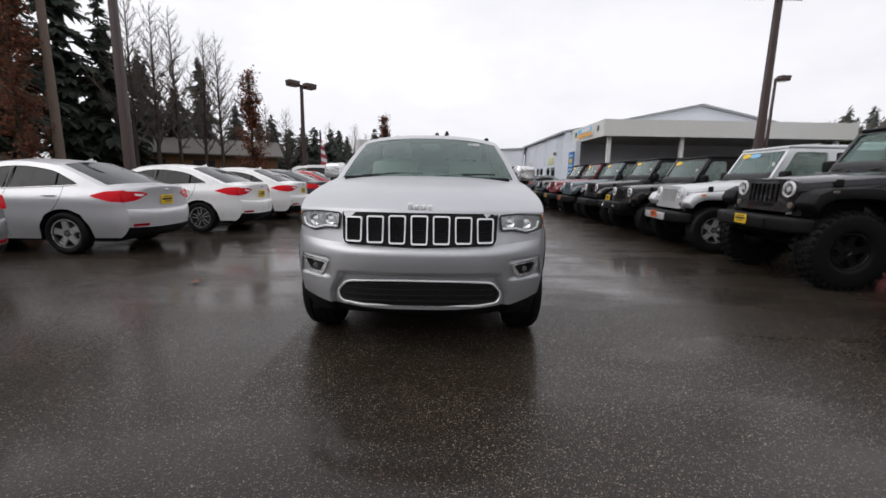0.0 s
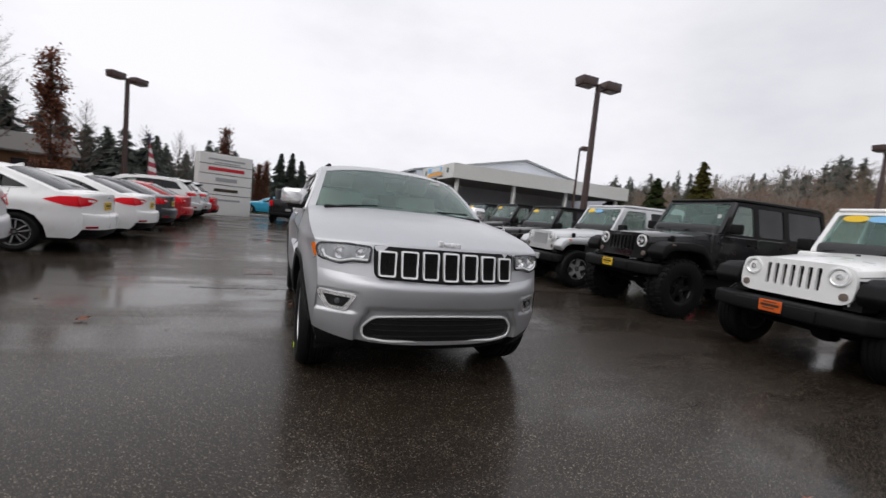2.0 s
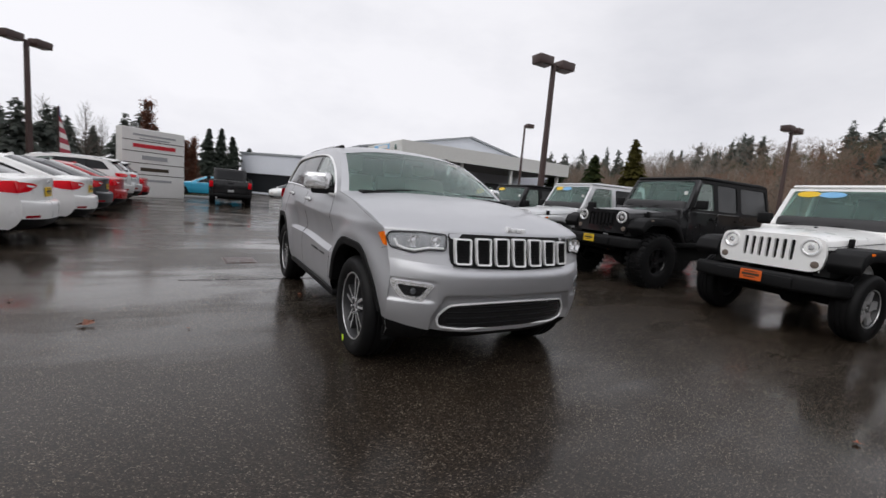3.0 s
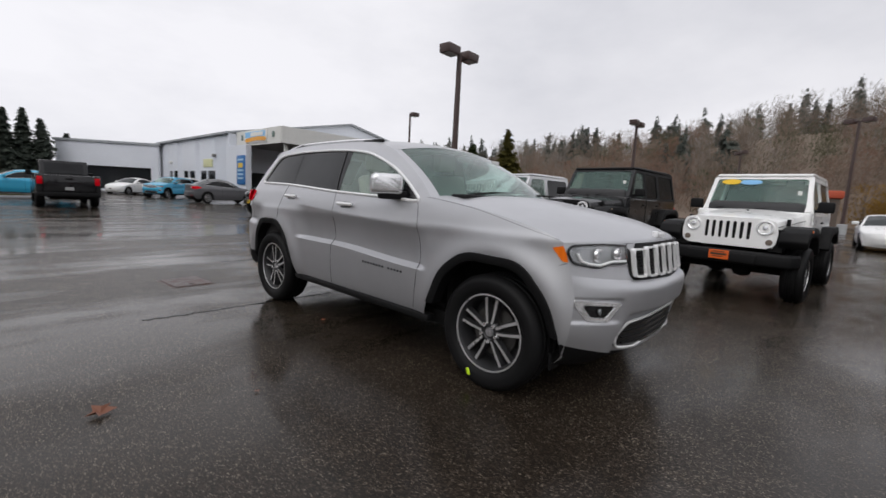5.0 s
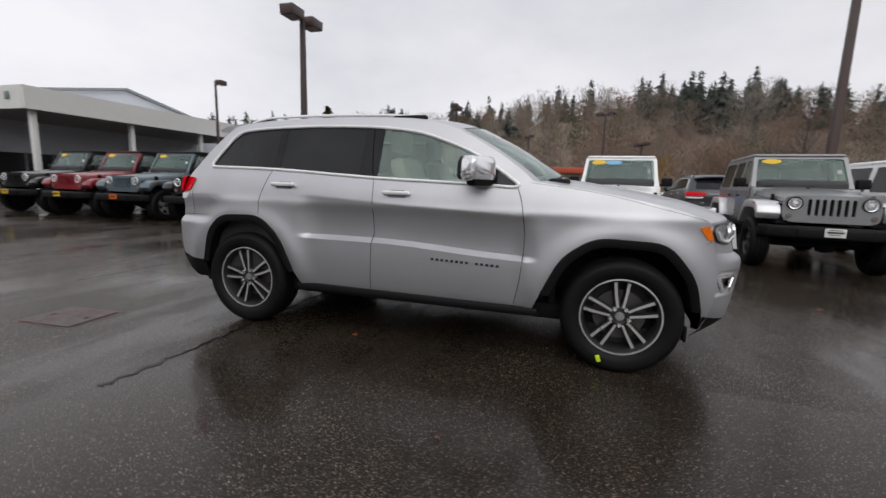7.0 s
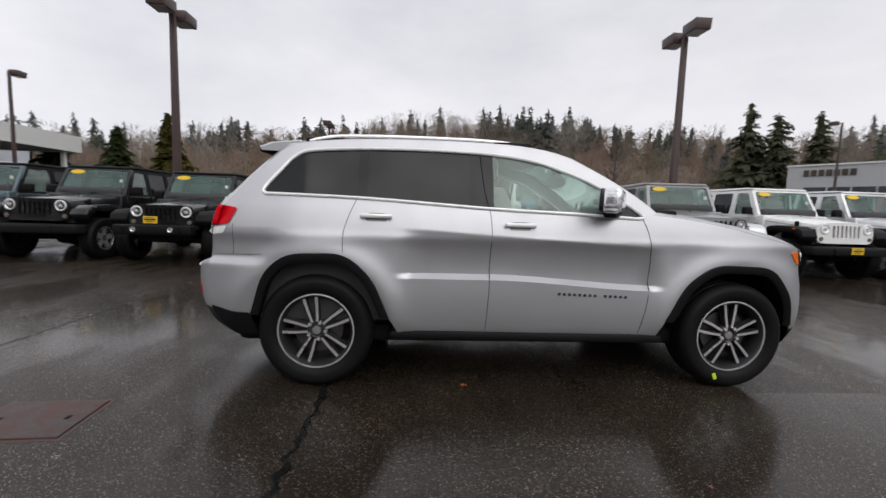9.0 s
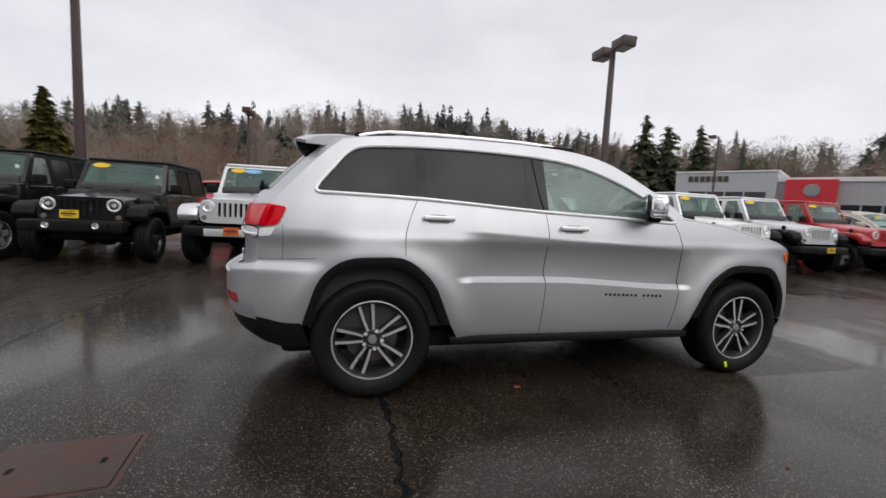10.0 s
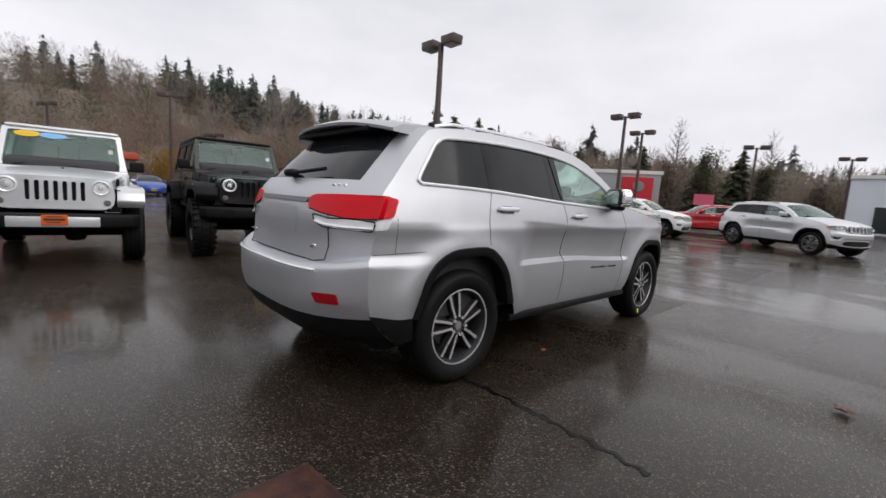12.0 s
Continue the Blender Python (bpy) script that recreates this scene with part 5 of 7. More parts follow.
    part("rear_window", box(-0.61, 0.61, rear - 0.05, rear - 0.04, 1.21 + L, zt - 0.13), PRIVACY, top)
    # bumper
    if bumper == "plain":
        bm = bmesh.new()
        prism(bm, [(-0.88, -0.46), (-0.80, -0.60), (-0.45, -0.69), (0.45, -0.69), (0.80, -0.60), (0.88, -0.46), (0.88, -0.38), (-0.88, -0.38)], "z", 0.42 + L, 0.60 + L, 0.035, 3)
        bp = part("front_bumper", bm, BLACK, car, "black plastic front bumper")
        for s in (-1, 1):
            t = Matrix.Translation((s * 0.36, -0.70, 0.505 + L)) @ Matrix.Rotation(-math.pi / 2, 4, "Z")
            part("fog_lamp", lathe(bmesh.new(), [(0.046, -0.01), (0.046, 0.010), (0.036, 0.012), (0.026, 0.004), (0.001, 0.008)], 20, t), CHROME, bp)
        part("bumper_insert", box(-0.44, 0.44, -0.712, -0.69, 0.44 + L, 0.57 + L, 0.01), pm if rim == "five_silver" else BLACK, bp)
        py = -0.725
    else:
        bm = box(-0.70, 0.70, -0.78, -0.56, 0.52 + L, 0.70 + L, 0.03)
        bp = part("front_bumper", bm, BLACK, car, "black steel winch bumper")
        for s in (-1, 1):
            t = Matrix.Translation((s * 0.33, -0.78, 0.62 + L)) @ Matrix.Rotation(-math.pi / 2, 4, "Z")
            part("fog_lamp", lathe(bmesh.new(), [(0.05, -0.01), (0.05, 0.012), (0.04, 0.014), (0.03, 0.006), (0.001, 0.010)], 20, t), CHROME, bp)
            part("tow_hook", bar(bmesh.new(), [(s * 0.5, -0.76, 0.58 + L), (s * 0.5, -0.86, 0.58 + L), (s * 0.5, -0.86, 0.66 + L), (s * 0.5, -0.76, 0.66 + L)], 0.014, 6), BLACK, bp)
        py = -0.80
    if plate_mat:
        plate(car, 0, py, 0.53 + L if bumper == "plain" else 0.80 + L, -1, plate_mat, 0.25, 0.13)
    part("rear_bumper", box(-0.85, 0.85, rear, rear + 0.16, 0.46 + L, 0.62 + L, 0.03), BLACK, car)
    part("chassis", box(-0.42, 0.42, -0.5, rear, 0.40 + L * 0.8, 0.57 + L), UNDER, car)
    for y in (0.0, wb):
        bm = bmesh.new()
        tube(bm, (-0.7, y, tyre_r), (0.7, y, tyre_r), 0.05)
        lathe(bm, [(0.001, -0.14), (0.11, -0.1), (0.13, 0.0), (0.11, 0.1), (0.001, 0.14)], 14, Matrix.Translation((0.15, y, tyre_r)))
        part("axle", bm, UNDER, car)
    sp = new("spare_wheel")
    sp.parent = car
    sp.matrix_basis = pose(0, rear + 0.02, 0.98 + L, 0, 0, 90)
    part("tyre", lathe(bmesh.new(), [(0.20, 0.0), (0.24, 0.02), (0.36, 0.03), (tyre_r, 0.07), (tyre_r, 0.20), (0.36, 0.25), (0.24, 0.25), (0.22, 0.22), (0.001, 0.20)], 30), RUBBER, sp)
    for s in (-1, 1):
        part("tail_lamp", box(s * 0.70 - 0.07, s * 0.70 + 0.07, rear - 0.01, rear + 0.05, 0.80 + L, 1.02 + L, 0.015), RED_LENS, car, "red tail lamp")
        for y in (0.0, wb):
            wheel(car, s * 0.80, y, tyre_r, 0.225 if rim != "black" else 0.22, 0.26 if tyre_r < 0.42 else 0.31, s, style="five", dark=(rim == "black"), coarse=True, turn=17.0 if y else -8.0)
    cabin(car, 0.69, 0.84, rear - 0.05, 0.62 + L, 1.78 + L, seats=((0.36, 1.62), (0.36, 2.5)) if doors == 4 else ((0.36, 1.62),), cloth=DASH)
    part("underbody", box(-0.66, 0.66, 0.55, wb - 0.55, 0.34 + L * 0.5, 0.46 + L), UNDER, car)
    return car


def at_row(x, y, turn=0.0):
    """Right-hand row: front towards the aisle."""
    return pose(x, y, 0, 0, 0, -90 + turn)


WHITE = paint("white", (0.86, 0.86, 0.85))
PBLACK = paint("black", (0.010, 0.010, 0.011))
BRIGHT = paint("bright_silver", (0.70, 0.71, 0.72), 0.55)
GREY = paint("graphite", (0.24, 0.245, 0.25), 0.5)
BLUEGREY = paint("blue_grey", (0.11, 0.15, 0.17), 0.4)
RED = paint("red", (0.42, 0.012, 0.016))
DARKRED = paint("dark_red", (0.20, 0.008, 0.014))
BEIGE = paint("beige", (0.50, 0.45, 0.37), 0.3)
BLUE = paint("blue", (0.02, 0.07, 0.33), 0.2)
AQUA = paint("light_blue", (0.03, 0.36, 0.58), 0.1)
CHARCOAL = paint("charcoal", (0.055, 0.058, 0.065), 0.5)

off_roader(at_row(4.80, -0.53, -6), WHITE, "white two-door off-road car with black fenders and hood latches", 2, top_mat=WHITE, lift_up=0.09, tyre_r=0.395, plate_mat=ORANGE, sticker=2, rim="five")
off_roader(at_row(5.02, 2.275, -4), PBLACK, "glossy black lifted four-door off-road car on mud tyres", 4, lift_up=0.24, tyre_r=0.47, rim="black", plate_mat=YELLOW, sticker=0, bumper="plain")
off_roader(at_row(5.055, 4.79, -5), BRIGHT, "bright silver two-door off-road car with painted hard top", 2, flare_mat=BRIGHT, top_mat=BRIGHT, plate_mat=ORANGE, sticker=2, rim="five_silver")
off_roader(at_row(5.08, 7.13, 0), PBLACK, "black four-door off-road car with a yellow dealer plate", 4, lift_up=0.04, tyre_r=0.40, plate_mat=YELLOW, sticker=1, rim="black", bumper="winch")
off_roader(at_row(5.08, 9.40), PBLACK, "black four-door off-road car with bright alloy wheels", 4, flare_mat=PBLACK, sticker=1, rim="five")
off_roader(at_row(5.00, 11.62), BLUEGREY, "blue-grey two-door off-road car with black top", 2, flare_mat=BLUEGREY, sticker=1, rim="five", plate_mat=ORANGE)
off_roader(at_row(4.98, 13.66), DARKRED, "dark red four-door off-road car with black fenders", 4, flare_mat=DARKRED, sticker=1, rim="five", plate_mat=YELLOW)
off_roader(at_row(4.98, 15.75), PBLACK, "black off-road car at the end of the row", 4, flare_mat=PBLACK, sticker=1, rim="five", plate_mat=YELLOW)
off_roader(at_row(4.46, -3.53, -7), GREY, "graphite grey four-door off-road car with painted fenders", 4, lift_up=0.13, flare_mat=BRIGHT, top_mat=GREY, sticker=1, rim="black", plate_mat=WHITEP, lamps_ring=True)
off_roader(at_row(4.60, -6.30), WHITE, "white four-door off-road car with black fenders and white top", 4, top_mat=WHITE, sticker=1, rim="five", plate_mat=YELLOW)
off_roader(at_row(4.62, -8.55), BRIGHT, "silver four-door off-road car with black fenders", 4, top_mat=BRIGHT, sticker=1, rim="five", plate_mat=YELLOW)
off_roader(at_row(4.60, -10.9), RED, "bright red four-door off-road car with chrome grille", 4, flare_mat=RED, top_mat=RED, sticker=1, rim="five")
grand_suv(at_row(13.9, -4.05, 178), CHARCOAL, "dark charcoal wagon parked facing away in the second row", "second row of cars")
grand_suv(at_row(4.75, -13.5), BEIGE, "beige off-road wagon with a yellow windscreen sticker", "row of off-road cars", sticker=True)
grand_suv(at_row(4.40, -16.3), WHITE, "white off-road wagon beside the beige one", "row of off-road cars", sticker=True)


# ---------------------------------------------------------------- saloons and wagons
SAL_PLAN = [(-0.58, 0.70), (-0.45, 0.80), (-0.2, 0.86), (0.2, 0.885), (1.4, 0.895), (2.7, 0.89), (3.1, 0.865), (3.35, 0.82), (3.52, 0.75)]
SAL_PROFILE = [(0.20, -0.07), (0.30, -0.045), (0.45, -0.012), (0.58, -0.002), (0.70, -0.004), (0.80, 0.0), (0.86, -0.006), (0.93, -0.035), (1.0, -0.075), (1.2, -0.165), (1.34, -0.245), (1.45, -0.30)]
SAL_STRIPS = [
    ("front_bumper", [(-0.46, 0.22, -0.74, 0.20), (-0.54, 0.34, -0.84, 0.32), (-0.56, 0.48, -0.88, 0.48), (-0.53, 0.60, -0.86, 0.60), (-0.45, 0.70, -0.80, 0.72)], 2.6),
    ("hood", [(-0.45, 0.70, -0.80, 0.72), (-0.30, 0.77, -0.58, 0.82), (0.10, 0.875, -0.1, 0.935), (0.60, 0.955, 0.40, 1.01)], 2.4),
    ("windscreen", [(0.60, 0.955, 0.40, 1.01), (0.95, 1.17, 0.80, 1.23), (1.36, 1.345, 1.22, 1.405)], 2.2),
    ("roof", [(1.36, 1.345, 1.22, 1.405), (1.60, 1.385, 1.55, 1.440), (1.95, 1.395, 1.95, 1.452), (2.45, 1.34, 2.50, 1.405)], 2.4),
    ("rear_glass", [(2.45, 1.34, 2.50, 1.405), (2.80, 1.20, 2.90, 1.25), (3.14, 1.045, 3.28, 1.085)], 2.6),
    ("deck", [(3.14, 1.045, 3.28, 1.085), (3.30, 1.02, 3.48, 1.07), (3.42, 1.00, 3.62, 1.058)], 2.8),
    ("tail", [(3.42, 1.00, 3.62, 1.058), (3.455, 0.955, 3.635, 1.02), (3.475, 0.86, 3.615, 0.88), (3.49, 0.70, 3.62, 0.68)], 2.8),
    ("rear_bumper", [(3.49, 0.70, 3.62, 0.68), (3.505, 0.68, 3.70, 0.66), (3.515, 0.58, 3.72, 0.55), (3.50, 0.42, 3.70, 0.40)], 2.8),
    ("rear_valance", [(3.50, 0.42, 3.70, 0.40), (3.44, 0.32, 3.64, 0.30), (3.36, 0.25, 3.54, 0.24)], 2.8),
]
ARCH = [(-0.40, 0.26), (-0.37, 0.45), (-0.26, 0.62), (-0.09, 0.695), (0.09, 0.695), (0.26, 0.62), (0.37, 0.45), (0.40, 0.26)]


def saloon(m, pm, label, group="", plate_mat=None, wb=2.70, lamp="wide", step=0.06, stretch=1.0):
    """A four-door saloon."""
    def sc(nodes):
        return [tuple(v * stretch if i in (0, 2) and v > 0 else v for i, v in enumerate(n)) for n in nodes]
    b = Body([(y * stretch if y > 0 else y, w) for y, w in SAL_PLAN], SAL_PROFILE, [(n, sc(nd), p) for n, nd, p in SAL_STRIPS])
    wb = wb * stretch
    car = thing("saloon_car", label, "car", m, group)
    af, ar = arch_points(0, ARCH), arch_points(wb, ARCH)
    bottom = [(3.34 * stretch, 0.26)] + list(reversed(ar)) + [(wb - 0.42, 0.24), (0.42, 0.235)] + list(reversed(af)) + [(-0.45, 0.24)]
    k = stretch
    dlo = smooth_poly([(0.90 * k, 0.985), (1.10 * k, 1.12), (1.42 * k, 1.275), (1.70 * k, 1.325), (2.00 * k, 1.325), (2.40 * k, 1.265), (2.66 * k, 1.16), (2.82 * k, 1.07), (2.70 * k, 1.045), (1.9 * k, 1.00), (1.2 * k, 0.965)], 3)
    for s in (-1, 1):
        part("body_side", b.side([dlo], bottom, s, step), pm, car)
        for lo, hi in ((0.80, 1.74 * k), (1.80 * k, 2.48 * k), (2.50 * k, 3.0 * k)):
            pts = [p for p in densify(dlo, 0.03) if lo <= p[0] <= hi]
            if len(pts) > 4:
                part("side_window", b.side_patch(pts, s, -0.006, 0.2), PRIVACY, car, "dark side window")
        part("window_pillar", b.side_patch([p for p in densify(dlo, 0.03) if 1.72 * k <= p[0] <= 1.82 * k], s, -0.004, 0.2), GLOSSBLACK, car)
        part("window_trim", bar(bmesh.new(), [(s * (b.X(y, z) + 0.001), y, z) for y, z in dlo], 0.009, 6, True), SATIN, car)
        for line in ([(0.62, 0.90), (0.60, 0.6), (0.66, 0.27)], [(1.79 * k, 1.30), (1.77 * k, 1.0), (1.74 * k, 0.6), (1.76 * k, 0.27)], [(2.62 * k, 1.05), (2.60 * k, 0.85), (2.46 * k, 0.66)]):
            part("shut_line", bar(bmesh.new(), [(s * (b.X(y, z) - 0.001), y, z) for y, z in smooth_poly(line, 5, False)], 0.004, 5), UNDER, car)
        for hy in (1.55 * k, 2.45 * k):
            part("door_handle", box(s * (b.X(hy, 0.90) + 0.005), s * (b.X(hy, 0.90) + 0.03), hy - 0.10, hy + 0.10, 0.885, 0.91, 0.01), pm, car)
        mm = part("mirror", box(s * 0.98 - 0.10, s * 0.98 + 0.10, 0.92, 1.04, 1.0, 1.13, 0.035, 3), pm, car)
        part("arm", box(s * 0.80, s * 0.92, 0.95, 1.0, 1.0, 1.04, 0.01), BLACK, mm)
        poly = round_poly([(3.02 * k, 0.90), (3.22 * k, 0.965), (3.47 * k, 0.985), (3.50 * k, 0.80), (3.30 * k, 0.815)], 0.03)
        part("tail_lamp", b.side_patch(poly, s, 0.004, 0.06, wall=0.02), RED_LENS, car, "red wrap-round tail lamp")
        part("headlamp", b.side_patch(round_poly([(-0.50, 0.62), (-0.48, 0.70), (-0.12, 0.76), (-0.30, 0.64)], 0.02), s, 0.004, 0.06), WHITE_LENS, car)
        for hy in (0.0, wb):
            wheel(car, s * 0.775, hy, 0.325, 0.215, 0.215, s, style="split" if lamp == "wide" else "five", coarse=True, turn=7.0)
    well(car, b, 0.0, ARCH, 0.30)
    well(car, b, wb, ARCH, 0.30)
    for nm, mat in (("front_bumper", pm), ("hood", pm), ("roof", pm), ("deck", pm), ("tail", pm), ("rear_bumper", pm), ("rear_valance", BLACK)):
        part(nm, b.strip(nm, 22), mat, car)
    part("windscreen", b.strip("windscreen", 18, -0.93, 0.93), dark_glass("car", (0.03, 0.036, 0.036)), car, "windscreen")
    part("rear_window", b.strip("rear_glass", 18, -0.88, 0.88), dark_glass("car", (0.03, 0.036, 0.036)), car, "sloping rear window")
    for s in (-1, 1):
        part("pillar", b.strip("windscreen", 3, s * 0.93, s), pm, car)
        part("pillar", b.strip("rear_glass", 3, s * 0.88, s), pm, car)
    rn = ("tail", "rear_bumper", "deck")
    for s in (False, True):
        t = round_poly([(0.40, 0.92), (0.52, 0.955), (0.80, 0.975), (0.80, 0.80), (0.60, 0.83)], 0.03)
        tl = part("tail_lamp", b.end_patch(rn, t, 1, 0.006, 0.06, (), 0.02, s), RED_LENS, car, "red tail lamp")
        part("reversing_lamp", b.end_patch(rn, round_poly([(0.46, 0.915), (0.62, 0.93), (0.62, 0.90), (0.52, 0.885)], 0.01), 1, 0.012, 0.06, (), 0.01, s), WHITE_LENS, tl)
        part("reflector", b.end_patch(rn, round_poly([(0.50, 0.47), (0.70, 0.47), (0.70, 0.43), (0.50, 0.43)], 0.01), 1, 0.006, 0.06, (), 0.01, s), lamp_plastic("dark red", (0.28, 0.006, 0.012)), car)
    part("boot_badge", box(-0.045, 0.045, b.end_y(rn, 0, 0.98) - 0.005, b.end_y(rn, 0, 0.98) + 0.012, 0.965, 0.995, 0.008), CHROME, car)
    part("underbody", box(-0.72, 0.72, -0.45, 3.3 * k, 0.20, 0.34), UNDER, car)
    part("aerial", prism(bmesh.new(), [(2.30 * k, 1.41), (2.46 * k, 1.40), (2.44 * k, 1.47)], "x", -0.014, 0.014, 0.005), pm, car)
    if plate_mat:
        plate(car, 0, b.end_y(rn, 0, 0.82) + 0.012, 0.82, 1, plate_mat)
    plate(car, 0, b.end_y(("front_bumper",), 0, 0.45) - 0.012, 0.45, -1, plate_mat or WHITEP)
    return car


def left_row(rear_x, y, turn=0.0, rear=3.70):
    """Left-hand row: rear towards the aisle."""
    return pose(rear_x - rear, y, 0, 0, 0, -90 + turn)


OFFWHITE = paint("pearl_white", (0.66, 0.66, 0.65), 0.15)
saloon(left_row(-4.80, 0.60), GREY, "dark grey saloon with red tail lamps beside a silver one", "row of saloons")
saloon(left_row(-4.45, 3.55), paint("pale_silver", (0.64, 0.64, 0.66), 0.5), "silver saloon with red tail lamps and yellow plate", "row of saloons", YELLOW, lamp="plain", wb=2.62)
saloon(left_row(-4.20, 6.25), WHITE, "white saloon with wide red tail lamps and chrome wheels", "row of saloons", YELLOW, stretch=1.05)
saloon(left_row(-4.05, 8.9), WHITE, "white saloon with chrome boot trim beside another", "row of saloons", YELLOW, stretch=1.03)
saloon(left_row(-4.05, 11.6), CHARCOAL, "black-grey saloon with red tail lamps in the row", "row of saloons", YELLOW)
saloon(left_row(-4.05, 14.3), RED, "red saloon with red tail lamps among the parked saloons", "row of saloons")


def pickup(m, pm, label, group):
    """A full-size pickup with a four-door cab."""
    car = thing("pickup_truck", label, "car", m, group)
    cab = [(-0.85, 0.45), (-0.88, 0.95), (-0.70, 1.10), (0.70, 1.22), (1.25, 1.85), (1.55, 1.92), (2.65, 1.90), (2.95, 1.30), (2.95, 0.45)]
    bm = prism(bmesh.new(), [p for p in cab if p[1] <= 1.31], "x", -0.97, 0.97, 0.04, 3)
    part("lower_body", bm, pm, car)
    bm = bmesh.new()
    prism(bm, [(0.72, 1.22), (1.28, 1.83), (1.55, 1.92), (2.65, 1.90), (2.90, 1.24)], "x", -0.78, 0.78, 0.05, 3)
    part("cab", bm, pm, car)
    part("windscreen", prism(bmesh.new(), [(0.74, 1.26), (1.25, 1.80), (1.24, 1.82), (0.72, 1.27)], "x", -0.70, 0.70), PRIVACY, car)
    part("rear_window", prism(bmesh.new(), [(2.72, 1.78), (2.87, 1.36), (2.90, 1.36), (2.75, 1.79)], "x", -0.62, 0.62), PRIVACY, car)
    for s in (-1, 1):
        part("side_window", prism(bmesh.new(), [(1.05, 1.30), (1.42, 1.78), (1.80, 1.80), (1.80, 1.30)], "x", s * 0.775, s * 0.792), PRIVACY, car)
        part("side_window", prism(bmesh.new(), [(1.88, 1.30), (1.88, 1.80), (2.55, 1.78), (2.70, 1.30)], "x", s * 0.775, s * 0.792), PRIVACY, car)
        part("bed_side", box(s * 0.80, s * 0.97, 2.97, 4.75, 0.55, 1.30, 0.03), pm, car)
        part("tail_lamp", box(s * 0.86 - 0.08, s * 0.86 + 0.08, 4.74, 4.77, 0.92, 1.22, 0.01), RED_LENS, car, "red tail lamp")
        part("mirror", box(s * 1.05 - 0.10, s * 1.05 + 0.10, 0.95, 1.07, 1.25, 1.45, 0.03), BLACK, car)
        for y in (0.0, 3.70):
            wheel(car, s * 0.84, y, 0.40, 0.24, 0.27, s, style="five", coarse=True)
    part("bed_floor", box(-0.82, 0.82, 2.97, 4.70, 0.55, 0.75), BLACK, car)
    part("tailgate", box(-0.78, 0.78, 4.68, 4.76, 0.62, 1.28, 0.02), pm, car, "black tailgate")
    part("tailgate_handle", box(-0.12, 0.12, 4.755, 4.775, 1.10, 1.18, 0.01), BLACK, car)
    part("rear_bumper", box(-0.95, 0.95, 4.74, 4.92, 0.45, 0.62, 0.03), BLACK, car, "dark rear bumper")
    part("number_panel", box(-0.13, 0.13, 4.76, 4.775, 0.71, 0.83), plain("dull_panel", (0.35, 0.35, 0.35), 0.5, 0.0, 20, 0.0), car)
    part("chassis", box(-0.6, 0.6, -0.6, 4.7, 0.35, 0.56), UNDER, car)
    return car


for k, (y, pm, lab) in enumerate(((17.0, OFFWHITE, "pearl white wagon parked among the saloons"), (19.6, BRIGHT, "silver wagon near the sign"))):
    grand_suv(left_row(-4.15, y, rear=3.88), pm, lab, "row of saloons")
saloon(left_row(-4.1, 22.0), RED, "red saloon near the sign", "row of saloons")
saloon(pose(-2.9, 31.6, 0.05, 0, 0, -100), AQUA, "bright blue saloon beyond the pylon sign", "far cars")
pickup(pose(-0.45, 25.4, 0, 0, 0, 178), PBLACK, "black pickup truck seen from its tailgate", "far cars")
saloon(pose(9.45, 28.9, 0, 0, 0, 92) @ Matrix.Diagonal((1.0, 0.97, 1.10, 1)), paint("dark_grey", (0.13, 0.132, 0.14), 0.5), "dark grey hatchback parked side-on before the building", "far cars")
grand_suv(pose(6.15, 36.4, 0, 0, 0, -52) @ Matrix.Diagonal((0.92, 0.92, 0.94, 1)), AQUA, "bright blue wagon parked before the building", "far cars")
saloon(pose(7.7, 39.6, 0, 0, 0, -75) @ Matrix.Diagonal((1.0, 0.9, 1.18, 1)), WHITE, "white saloon behind the bright blue wagon", "far cars")
saloon(pose(4.9, 42.5, 0, 0, 0, -50), WHITE, "white saloon parked by the workshop wing", "far cars")
grand_suv(pose(-1.3, -15.6, 0, 0, 0, -122) @ Matrix.Diagonal((1.06, 1.10, 1.06, 1)), BRIGHT, "long silver wagon parked across the lane end", "far cars")
grand_suv(pose(6.3, -23.2, 0, 0, 0, 120), RED, "red wagon behind the silver one", "far cars")
saloon(at_row(20.0, -3.5), WHITE, "white saloon in the far row with yellow plate", "second row of cars", YELLOW)
saloon(at_row(24.0, 2.7), BRIGHT, "pale silver saloon in the far row", "second row of cars")
saloon(at_row(33.5, -0.3), BLUE, "blue saloon in the far row", "second row of cars", YELLOW)
grand_suv(pose(15.0, 7.1, 0, 0, 0, 96), RED, "red wagon in the second row", "second row of cars")


